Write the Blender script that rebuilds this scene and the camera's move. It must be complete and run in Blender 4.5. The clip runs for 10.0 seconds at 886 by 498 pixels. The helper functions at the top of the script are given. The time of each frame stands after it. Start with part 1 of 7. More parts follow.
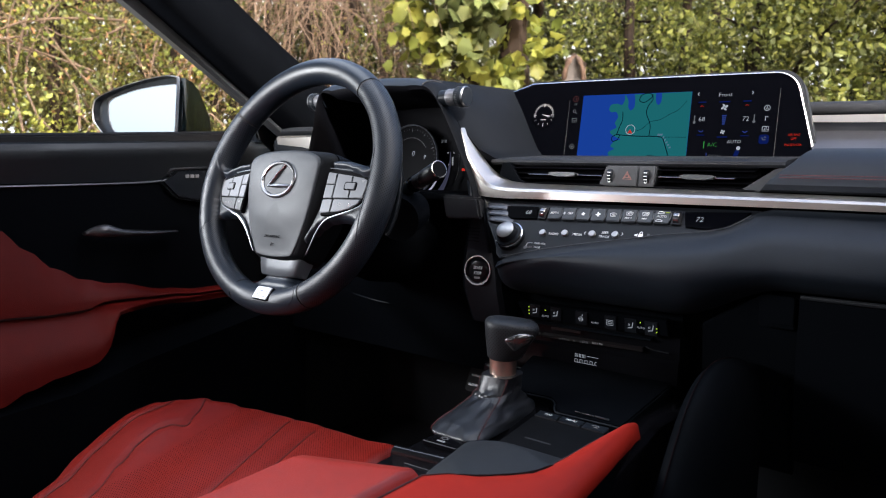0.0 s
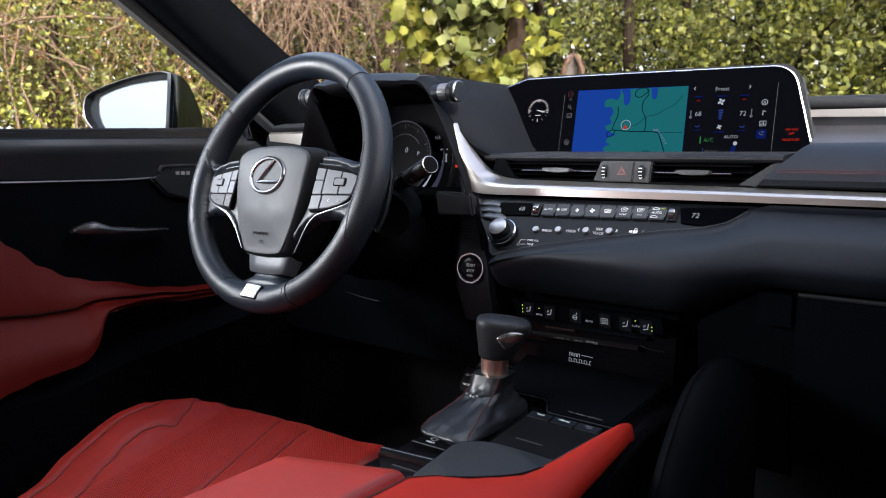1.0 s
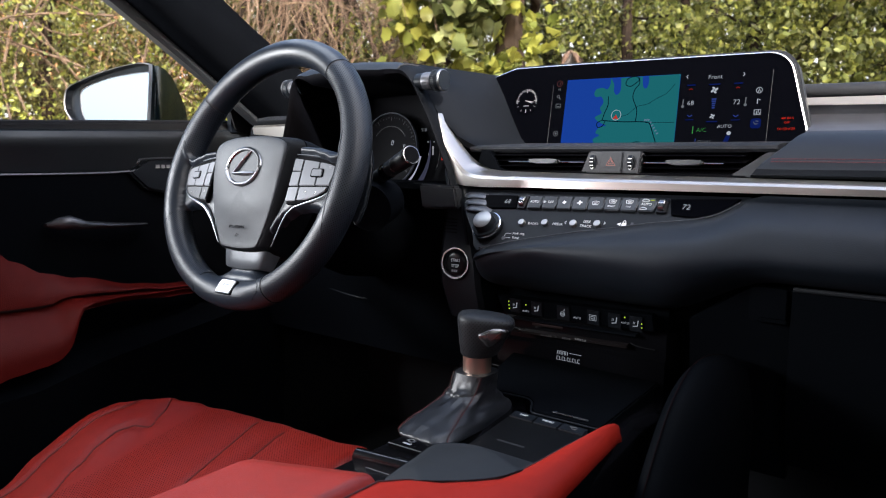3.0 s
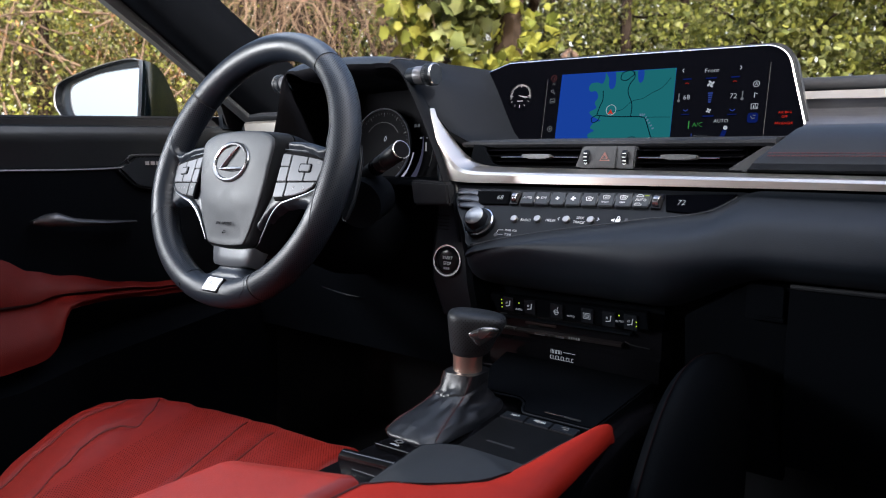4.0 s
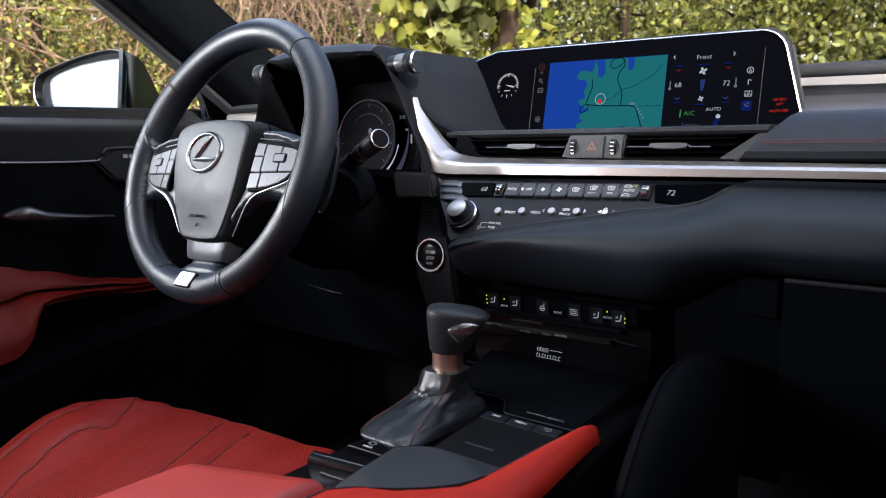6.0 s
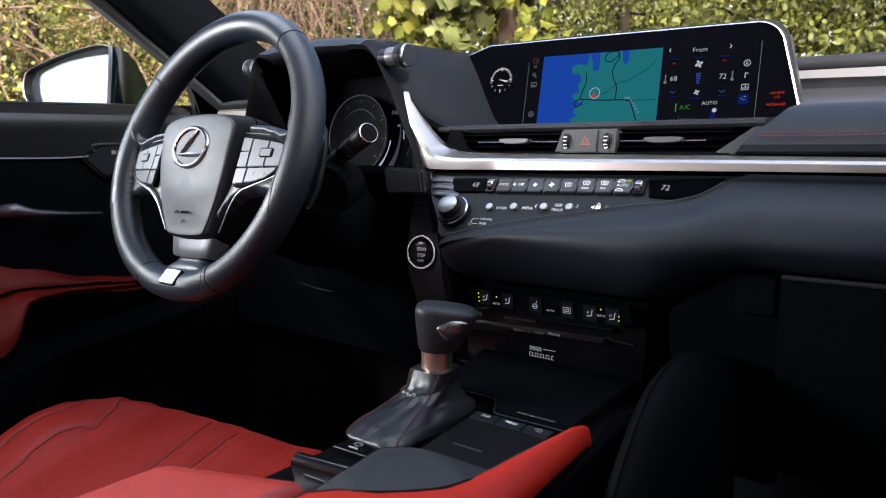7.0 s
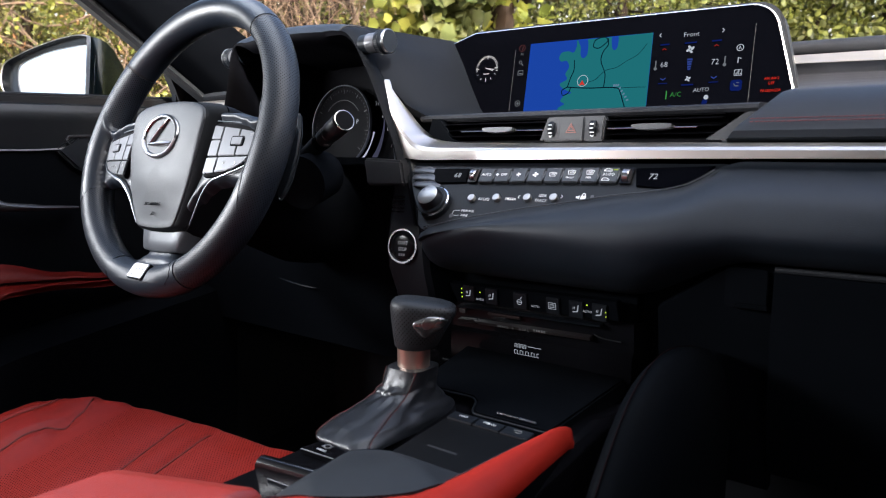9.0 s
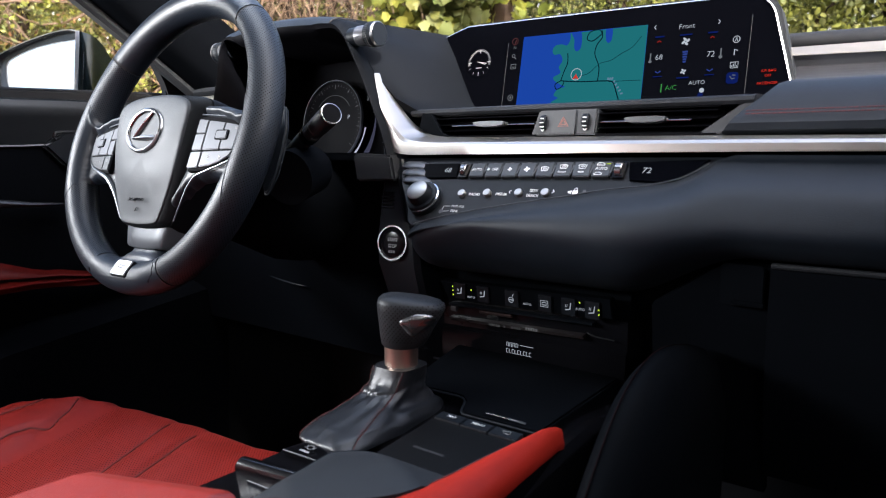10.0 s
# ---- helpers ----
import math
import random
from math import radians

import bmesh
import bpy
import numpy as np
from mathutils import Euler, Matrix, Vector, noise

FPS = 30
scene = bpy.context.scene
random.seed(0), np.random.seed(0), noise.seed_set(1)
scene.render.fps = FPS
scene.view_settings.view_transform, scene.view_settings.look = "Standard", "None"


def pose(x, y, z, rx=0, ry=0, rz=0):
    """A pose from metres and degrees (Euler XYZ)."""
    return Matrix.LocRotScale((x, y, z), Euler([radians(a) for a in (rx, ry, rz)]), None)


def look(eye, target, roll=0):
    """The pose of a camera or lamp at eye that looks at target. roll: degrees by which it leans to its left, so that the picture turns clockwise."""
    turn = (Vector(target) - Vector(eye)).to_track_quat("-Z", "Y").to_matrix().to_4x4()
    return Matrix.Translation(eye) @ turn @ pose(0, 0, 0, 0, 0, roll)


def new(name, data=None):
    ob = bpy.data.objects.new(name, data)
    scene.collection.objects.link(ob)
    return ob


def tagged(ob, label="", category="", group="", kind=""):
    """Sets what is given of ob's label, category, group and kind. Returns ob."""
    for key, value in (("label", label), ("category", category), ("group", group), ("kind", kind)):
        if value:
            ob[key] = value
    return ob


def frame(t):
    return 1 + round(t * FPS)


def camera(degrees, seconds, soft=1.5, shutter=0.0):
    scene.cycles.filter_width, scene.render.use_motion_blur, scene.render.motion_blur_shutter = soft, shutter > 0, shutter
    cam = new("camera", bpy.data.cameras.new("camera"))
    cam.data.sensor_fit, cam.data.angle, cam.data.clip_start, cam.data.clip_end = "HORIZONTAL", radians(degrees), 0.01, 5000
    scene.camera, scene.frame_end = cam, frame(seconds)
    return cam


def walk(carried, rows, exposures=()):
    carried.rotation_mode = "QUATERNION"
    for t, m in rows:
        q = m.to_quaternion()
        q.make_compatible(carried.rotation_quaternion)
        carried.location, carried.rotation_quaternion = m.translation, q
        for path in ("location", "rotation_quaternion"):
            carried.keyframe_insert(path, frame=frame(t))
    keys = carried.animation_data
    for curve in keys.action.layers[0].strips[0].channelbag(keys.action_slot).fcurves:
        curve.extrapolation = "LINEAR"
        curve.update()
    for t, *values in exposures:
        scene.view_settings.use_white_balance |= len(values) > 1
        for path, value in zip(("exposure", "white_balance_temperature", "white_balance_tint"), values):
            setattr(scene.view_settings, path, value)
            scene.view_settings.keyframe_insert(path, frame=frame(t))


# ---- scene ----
# The car's frame: x to its right, y ahead, z up; metres.
EYE0, EYE1 = Vector((0.3637, -0.6232, 0.9338)), Vector((0.3565, -0.4328, 0.8767))
YAW, PITCH, ROLL = 37.18, -7.42, -0.58
cam = camera(66.01, 10.0, soft=1.1)
cam.data.dof.use_dof, cam.data.dof.focus_distance, cam.data.dof.aperture_fstop = True, 0.85, 9.5
AIM = pose(0, 0, 0, 0, 0, YAW) @ pose(0, 0, 0, 90 + PITCH, 0, 0) @ pose(0, 0, 0, 0, 0, -ROLL)
walk(cam, [(t, Matrix.Translation(EYE0.lerp(EYE1, t / 10)) @ AIM) for t in (0.0, 2.5, 5.0, 7.5, 10.0)], exposures=[(0.0, 2.28, 6100, 10), (5.0, 2.37, 6100, 10), (10.0, 2.58, 6100, 10)])

# ---- light ----
SUN_EL, SUN_AZ = 34, 124
world = bpy.data.worlds.new("world")
scene.world = world
world.use_nodes = True
wn, wl = world.node_tree.nodes, world.node_tree.links
sky = wn.new("ShaderNodeTexSky")
sky.sky_type, sky.sun_disc = "NISHITA", False
sky.sun_elevation, sky.sun_rotation = radians(SUN_EL), radians(SUN_AZ)
sky.air_density, sky.dust_density, sky.ozone_density = 1.0, 8.0, 0.6
wn["Background"].inputs[1].default_value = 0.15
wl.new(sky.outputs[0], wn["Background"].inputs[0])
sun = new("sun", bpy.data.lights.new("sun", "SUN"))
sun.data.energy, sun.data.angle, sun.data.color = 2.0, radians(2), (1, 0.97, 0.92)
sun_dir = Vector((math.sin(radians(SUN_AZ)) * math.cos(radians(SUN_EL)), math.cos(radians(SUN_AZ)) * math.cos(radians(SUN_EL)), math.sin(radians(SUN_EL))))
sun.matrix_world = look(sun_dir * 20, (0, 0, 0))
# sky light in the rear part of the driver's side window
sky_pane = new("window_sky_light", bpy.data.lights.new("window_sky_light", "AREA"))
sky_pane.data.shape, sky_pane.data.size, sky_pane.data.size_y = "RECTANGLE", 0.66, 0.17
sky_pane.data.energy, sky_pane.data.color = 4.4, (1.0, 0.985, 0.96)
sky_pane.matrix_world = look((-0.840, -0.60, 1.075), (-0.10, -0.26, 0.94))
# sky light in the upper part of the windscreen
screen_sky = new("windscreen_sky_light", bpy.data.lights.new("windscreen_sky_light", "AREA"))
screen_sky.data.shape, screen_sky.data.size, screen_sky.data.size_y = "RECTANGLE", 1.0, 0.16
screen_sky.data.energy, screen_sky.data.color = 0.45, (0.94, 0.97, 1.0)
screen_sky.matrix_world = look((-0.05, 0.0, 1.255), (-0.10, -0.40, 0.70))
# fill lamp added just inside the passenger's opaque pane
side_fill = new("passenger_fill_light", bpy.data.lights.new("passenger_fill_light", "AREA"))
side_fill.data.shape, side_fill.data.size, side_fill.data.size_y = "RECTANGLE", 0.60, 0.16
side_fill.data.energy, side_fill.data.color = 0.32, (1.0, 0.97, 0.92)
side_fill.matrix_world = look((0.715, -0.55, 1.08), (-0.10, -0.35, 0.62))

# ---- materials ----


def mat(name, color, rough=0.5, metal=0.0, var=0.25, scale=60.0, bump=0.0, bscale=400.0, coat=0.0, emit=None, power=1.0, spec=0.5, pattern="noise", sheen=0.0):
    """A principled surface with mottling at two scales and a fine relief."""
    m = bpy.data.materials.new(name)
    m.use_nodes = True
    n, l = m.node_tree.nodes, m.node_tree.links
    b = n["Principled BSDF"]
    b.inputs["Roughness"].default_value, b.inputs["Metallic"].default_value = rough, metal
    b.inputs["Coat Weight"].default_value, b.inputs["Coat Roughness"].default_value = coat, 0.08
    b.inputs["Specular IOR Level"].default_value = spec
    tc = n.new("ShaderNodeTexCoord")
    if var:
        fine, broad = n.new("ShaderNodeTexNoise"), n.new("ShaderNodeTexNoise")
        fine.inputs["Scale"].default_value, broad.inputs["Scale"].default_value = scale, scale / 9
        fine.inputs["Detail"].default_value = 4
        for t in (fine, broad):
            l.new(tc.outputs["Object"], t.inputs["Vector"])
        add = n.new("ShaderNodeMath")
        add.operation = "MULTIPLY_ADD"
        l.new(fine.outputs["Fac"], add.inputs[0])
        add.inputs[1].default_value = 0.5
        half = n.new("ShaderNodeMath")
        half.operation = "MULTIPLY"
        l.new(broad.outputs["Fac"], half.inputs[0])
        half.inputs[1].default_value = 0.5
        l.new(half.outputs[0], add.inputs[2])
        ramp = n.new("ShaderNodeMapRange")
        ramp.inputs[1].default_value, ramp.inputs[2].default_value = 0.3, 0.7
        ramp.inputs[3].default_value, ramp.inputs[4].default_value = 1 - var, 1 + var
        l.new(add.outputs[0], ramp.inputs[0])
        mul = n.new("ShaderNodeVectorMath")
        mul.operation = "SCALE"
        mul.inputs[0].default_value = color
        l.new(ramp.outputs[0], mul.inputs["Scale"])
        l.new(mul.outputs[0], b.inputs["Base Color"])
        rr = n.new("ShaderNodeMapRange")
        rr.inputs[1].default_value, rr.inputs[2].default_value = 0.3, 0.7
        rr.inputs[3].default_value, rr.inputs[4].default_value = max(rough - 0.07, 0.02), min(rough + 0.07, 1)
        l.new(broad.outputs["Fac"], rr.inputs[0])
        l.new(rr.outputs[0], b.inputs["Roughness"])
    else:
        b.inputs["Base Color"].default_value = (*color, 1)
    if bump:
        t = n.new("ShaderNodeTexVoronoi" if pattern == "grain" else "ShaderNodeTexNoise")
        t.inputs["Scale"].default_value = bscale
        l.new(tc.outputs["Object"], t.inputs["Vector"])
        bn = n.new("ShaderNodeBump")
        bn.inputs["Strength"].default_value, bn.inputs["Distance"].default_value = bump, 0.0006
        l.new(t.outputs[0], bn.inputs["Height"])
        l.new(bn.outputs[0], b.inputs["Normal"])
    b.inputs["Sheen Weight"].default_value, b.inputs["Sheen Roughness"].default_value = sheen, 0.35
    if emit:
        b.inputs["Emission Color"].default_value, b.inputs["Emission Strength"].default_value = (*emit, 1), power
    return m


def perforate(m, pitch, hole=0.35, axes=(0, 1), limit=None, round_=None):
    """Rows of small punched holes in a leather: on two of the object's axes, or
    round a bent bar (three axes and two radii), or round an upright (a radius)."""
    n, l = m.node_tree.nodes, m.node_tree.links
    b = n["Principled BSDF"]
    tc = n.new("ShaderNodeTexCoord")
    sep = n.new("ShaderNodeSeparateXYZ")
    l.new(tc.outputs["Object"], sep.inputs[0])

    def op(kind, a, c=None):
        k = n.new("ShaderNodeMath")
        k.operation = kind
        for i, v in enumerate((a, c)):
            if v is None:
                continue
            if isinstance(v, (int, float)):
                k.inputs[i].default_value = v
            else:
                l.new(v, k.inputs[i])
        return k.outputs[0]

    if round_ is None:
        u, v = (op("MULTIPLY", sep.outputs[a], 1 / pitch) for a in axes)
    else:
        centre, frame_axes, big, small = round_
        sub = n.new("ShaderNodeVectorMath")
        sub.operation = "SUBTRACT"
        l.new(tc.outputs["Object"], sub.inputs[0])
        sub.inputs[1].default_value = centre
        loc = []
        for axis in frame_axes:
            dot = n.new("ShaderNodeVectorMath")
            dot.operation = "DOT_PRODUCT"
            l.new(sub.outputs[0], dot.inputs[0])
            dot.inputs[1].default_value = axis
            loc.append(dot.outputs["Value"])
        u = op("MULTIPLY", op("ARCTAN2", loc[1], loc[0]), big / pitch)
        if small:
            away = op("SUBTRACT", op("SQRT", op("ADD", op("MULTIPLY", loc[0], loc[0]), op("MULTIPLY", loc[1], loc[1]))), big)
            v = op("MULTIPLY", op("ARCTAN2", loc[2], away), small / pitch)
        else:
            v = op("MULTIPLY", loc[2], 1 / pitch)
    p, q = op("ADD", u, v), op("SUBTRACT", u, v)
    fp, fq = (op("SUBTRACT", op("FRACT", k), 0.5) for k in (p, q))
    d = op("SQRT", op("ADD", op("MULTIPLY", fp, fp), op("MULTIPLY", fq, fq)))
    holes = op("LESS_THAN", d, hole)
    if limit:
        axis, low, high = limit
        inside = op("MULTIPLY", op("GREATER_THAN", sep.outputs[axis], low), op("LESS_THAN", sep.outputs[axis], high))
        holes = op("MULTIPLY", holes, inside)
    link = b.inputs["Base Color"].links
    mix = n.new("ShaderNodeMix")
    mix.data_type = "RGBA"
    l.new(holes, mix.inputs[0])
    if link:
        l.new(link[0].from_socket, mix.inputs[6])
    else:
        mix.inputs[6].default_value = b.inputs["Base Color"].default_value
    mix.inputs[7].default_value = (0.006, 0.004, 0.004, 1)
    l.new(mix.outputs[2], b.inputs["Base Color"])
    l.new(op("MULTIPLY", op("SUBTRACT", 1.0, holes), b.inputs["Specular IOR Level"].default_value), b.inputs["Specular IOR Level"])
    return m


def brushed(m, along=0, strength=0.25):
    """Fine lines along one axis of a metal."""
    n, l = m.node_tree.nodes, m.node_tree.links
    tc, mp, t, bn = (n.new("ShaderNode" + k) for k in ("TexCoord", "Mapping", "TexNoise", "Bump"))
    mp.inputs["Scale"].default_value = [4 if i == along else 500 for i in range(3)]
    t.inputs["Scale"].default_value, t.inputs["Detail"].default_value = 1.0, 3
    bn.inputs["Strength"].default_value, bn.inputs["Distance"].default_value = strength, 0.0004
    l.new(tc.outputs["Object"], mp.inputs[0])
    l.new(mp.outputs[0], t.inputs["Vector"])
    l.new(t.outputs[0], bn.inputs["Height"])
    l.new(bn.outputs[0], n["Principled BSDF"].inputs["Normal"])
    return m


BLACK_LEATHER = mat("black leather", (0.0070, 0.0102, 0.0160), 0.42, spec=0.38, var=0.18, scale=90, bump=0.22, bscale=900, pattern="grain")
PAD_LEATHER = mat("dash pad", (0.0075, 0.0108, 0.0165), 0.55, var=0.15, scale=120, spec=0.3, bump=0.15, bscale=1100, pattern="grain")
# Dash pad leather again, darkened where little light reaches beside the screen.
SHADED_LEATHER = mat("shaded pad leather", (0.0032, 0.0040, 0.0056), 0.6, var=0.15, scale=120, spec=0.06, bump=0.12, bscale=1100, pattern="grain")
SOFT_PLASTIC = mat("soft plastic", (0.009, 0.010, 0.0125), 0.60, spec=0.25, var=0.15, scale=150, bump=0.4, bscale=1500, pattern="grain")
HARD_PLASTIC = mat("hard plastic", (0.0048, 0.0064, 0.0090), 0.45, spec=0.18, var=0.15, scale=100, bump=0.25, bscale=1800)
GREY_PLASTIC = mat("grey plastic", (0.024, 0.026, 0.030), 0.5, var=0.12, scale=100, bump=0.2, bscale=1500)
GLOSS_BLACK = mat("piano black", (0.004, 0.004, 0.005), 0.14, var=0.1, scale=50, spec=0.12)
BUTTON = mat("button plastic", (0.016, 0.018, 0.021), 0.42, var=0.12, scale=200, bump=0.15, bscale=1500)
SATIN_TRIM = brushed(mat("satin metal trim", (0.52, 0.49, 0.455), 0.34, metal=0.95, var=0.06, scale=30), 0, 0.15)
BADGE_METAL = mat("badge metal", (0.36, 0.36, 0.37), 0.40, metal=0.9, var=0.08, scale=60)
SPUN_METAL = mat("spun metal", (0.32, 0.315, 0.31), 0.38, metal=0.9, var=0.08, scale=60)
CHROME = mat("chrome", (0.75, 0.75, 0.76), 0.12, metal=1.0, var=0.05, scale=80)
EMBLEM = mat("dark emblem chrome", (0.26, 0.26, 0.27), 0.25, metal=1.0, var=0.08, scale=60)
DARK_METAL = mat("smoked metal", (0.30, 0.30, 0.31), 0.30, metal=1.0, var=0.08, scale=60)
KEY_SILVER = mat("silver key plastic", (0.085, 0.088, 0.098), 0.42, metal=0.2, var=0.08, scale=90)
RED_LEATHER = mat("red leather", (0.29, 0.0150, 0.0075), 0.42, sheen=0.02, spec=0.42, var=0.12, scale=70, bump=0.25, bscale=1400, pattern="grain")
# Red leather's copy for the rail, with the light on it in the colour.
RED_RAIL_LIT = mat("lit red leather", (0.31, 0.0135, 0.0060), 0.58, spec=0.18, var=0.08, scale=70, bump=0.15, bscale=1600, pattern="grain")
RED_PERF = perforate(mat("perforated red leather", (0.195, 0.0098, 0.0054), 0.46, sheen=0.02, spec=0.36, var=0.10, scale=70, bump=0.25, bscale=1400, pattern="grain"), 0.0044, 0.19, limit=(0, -0.085, 0.22))
# Much darker copy of the red leather: the door's shade is put into it.
RED_SHADED = mat("shaded red leather", (0.078, 0.0036, 0.0022), 0.55, spec=0.15, var=0.12, scale=60, bump=0.5, bscale=850, pattern="grain")
PERF_MAT = mat("perforated black leather", (0.0072, 0.0105, 0.0162), 0.44, spec=0.38, var=0.15, scale=90, bump=0.2, bscale=1100, pattern="grain")
RED_STITCH = mat("red thread", (0.11, 0.008, 0.010), 0.7, var=0.2, scale=900)
DARK_STITCH = mat("dark thread", (0.035, 0.007, 0.009), 0.7, var=0.2, scale=900)
SEAT_SEAM = mat("dark red seam", (0.095, 0.007, 0.005), 0.7, var=0.2, scale=300)
PIANO_RIM = mat("polished black rim", (0.004, 0.004, 0.005), 0.16, var=0.1, scale=50)
SEAM = mat("seam groove", (0.012, 0.011, 0.012), 0.8, var=0.2, scale=300)
CARPET = mat("black carpet", (0.012, 0.0125, 0.0145), 0.95, spec=0.2, var=0.3, scale=300, bump=0.8, bscale=700)
HEADLINER = mat("dark headliner", (0.020, 0.021, 0.024), 0.9, var=0.12, scale=200, bump=0.4, bscale=900)
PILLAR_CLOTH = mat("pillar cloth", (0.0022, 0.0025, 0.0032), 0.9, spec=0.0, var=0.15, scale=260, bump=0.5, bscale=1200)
RUBBER = mat("black rubber", (0.008, 0.008, 0.009), 0.75, spec=0.25, var=0.15, scale=150)
FRAME_GREY = mat("pillar trim edge", (0.016, 0.017, 0.019), 0.6, spec=0.3, var=0.1, scale=150)
PAINT = mat("dark car paint", (0.004, 0.009, 0.011), 0.18, var=0.08, scale=20, coat=0.8)
MIRROR = mat("mirror glass", (0.92, 0.94, 0.95), 0.01, metal=1.0, var=0)
GLASS_BLACK = mat("display glass", (0.0010, 0.0011, 0.0018), 0.12, var=0.1, scale=12, spec=0.006)
WHITE_PRINT = mat("white print", (0.70, 0.71, 0.72), 0.6, var=0.05, scale=300)
# Blacker than the other plastics: shade of the lower cabin put into the colour.
DARKENED_PLASTIC = mat("darkened lower plastic", (0.002, 0.0025, 0.0035), 0.7, var=0.15, scale=120, bump=0.3, bscale=1500, spec=0.015, pattern="grain")
LINE_METAL = mat("dull line metal", (0.07, 0.07, 0.075), 0.4, metal=0.8, var=0.1)
GAUGE_BLACK = mat("gauge black", (0.003, 0.003, 0.004), 0.6, var=0.1, spec=0.03)
DIM_PRINT = mat("dim print", (0.16, 0.16, 0.165), 0.6, var=0.05, scale=300)
GREY_PRINT = mat("grey print", (0.05, 0.05, 0.055), 0.6, var=0.05, scale=300)


def glow(name, color, power):
    return mat(name, (0.0, 0.0, 0.0), 1.0, var=0, emit=color, power=power * 0.16, spec=0.0)


G_WHITE, G_DIM = glow("lit white", (0.80, 0.85, 0.92), 0.62), glow("lit dim white", (0.7, 0.75, 0.8), 0.22)
G_RED, G_GREEN, G_AMBER = glow("lit red", (0.9, 0.05, 0.03), 0.75), glow("lit green", (0.12, 0.60, 0.14), 0.42), glow("lit yellow green", (0.6, 0.85, 0.05), 1.0)
G_BLUE, G_NAVY = glow("lit blue", (0.08, 0.14, 0.60), 0.36), glow("lit navy", (0.02, 0.05, 0.4), 0.25)
MAP_SEA, MAP_LAND = glow("map sea", (0.016, 0.070, 0.42), 0.86), glow("map land", (0.020, 0.185, 0.200), 0.88)
MAP_ROAD, MAP_PALE = glow("map road", (0.004, 0.03, 0.05), 0.5), glow("map pale line", (0.16, 0.28, 0.38), 0.8)
G_ROSE, G_RED_DIM = glow("lit rose", (0.6, 0.20, 0.20), 0.22), glow("lit dim red", (0.8, 0.05, 0.04), 0.32)
G_ORANGE = glow("lit hazard red", (0.85, 0.40, 0.34), 1.0)

# ---- mesh tools ----
ORG = {}


def V(*a):
    return Vector(a[0] if len(a) == 1 else a)


def basis(origin, x, y):
    x, y = V(x).normalized(), V(y)
    z = x.cross(y).normalized()
    y = z.cross(x)
    m = Matrix((x, y, z)).transposed().to_4x4()
    m.translation = V(origin)
    return m


def thing(name, label, category, loc=(0, 0, 0), group="", kind=""):
    ob = new(name)
    ob.location, ob.empty_display_size = loc, 0.05
    ORG[ob.name] = V(loc)
    return tagged(ob, label, category, group, kind)


def part(name, bm, material, parent=None, label="", sharp=38, flat=False):
    """Links a bmesh, in the car's frame, as one mesh under a thing or a part."""
    me = bpy.data.meshes.new(name)
    org = ORG[parent.name] if parent else V(0, 0, 0)
    bmesh.ops.recalc_face_normals(bm, faces=bm.faces[:])
    if parent:
        bm.transform(Matrix.Translation(-org))
    bm.to_mesh(me)
    bm.free()
    me.materials.append(material)
    if not flat:
        me.shade_smooth()
        me.set_sharp_from_angle(angle=radians(sharp))
    ob = new(name, me)
    ob.parent = parent
    ORG[ob.name] = org
    if label:
        ob["label"] = label
    return ob


def bev(bm, w, seg=2, angle=30):
    es = [e for e in bm.edges if len(e.link_faces) == 2 and e.calc_face_angle(0) > radians(angle)]
    bmesh.ops.bevel(bm, geom=es, offset=w, segments=seg, affect="EDGES", clamp_overlap=True)
    return bm


def box(x0, x1, y0, y1, z0, z1, w=0.0, seg=2):
    bm = bmesh.new()
    bmesh.ops.create_cube(bm, size=1)
    for v in bm.verts:
        v.co = V((x0 + x1) / 2 + v.co.x * (x1 - x0), (y0 + y1) / 2 + v.co.y * (y1 - y0), (z0 + z1) / 2 + v.co.z * (z1 - z0))
    return bev(bm, w, seg) if w else bm


def obox(m, sx, sy, sz, w=0.0, seg=2):
    bm = box(-sx / 2, sx / 2, -sy / 2, sy / 2, -sz / 2, sz / 2, w, seg)
    bm.transform(m)
    return bm


def prism(pts, m, d0, d1, w=0.0, seg=2):
    """A flat outline in m's xy, made solid from d0 to d1 along m's z."""
    bm = bmesh.new()
    a = [bm.verts.new((p[0], p[1], d0)) for p in pts]
    b = [bm.verts.new((p[0], p[1], d1)) for p in pts]
    n = len(pts)
    bm.faces.new(a[::-1])
    bm.faces.new(b)
    for i in range(n):
        bm.faces.new((a[i], a[(i + 1) % n], b[(i + 1) % n], b[i]))
    bmesh.ops.recalc_face_normals(bm, faces=bm.faces[:])
    if w:
        bev(bm, w, seg)
    bm.transform(m)
    return bm


def loft(rings, closed=True, cap=True, around=False):
    bm = bmesh.new()
    vs = [[bm.verts.new(p) for p in r] for r in rings]
    n = len(vs[0])
    pairs = list(zip(vs, vs[1:])) + ([(vs[-1], vs[0])] if around else [])
    for a, b in pairs:
        for i in range(n if closed else n - 1):
            j = (i + 1) % n
            bm.faces.new((a[i], a[j], b[j], b[i]))
    if cap and closed and not around:
        bm.faces.new(vs[0][::-1])
        bm.faces.new(vs[-1])
    bmesh.ops.recalc_face_normals(bm, faces=bm.faces[:])
    return bm


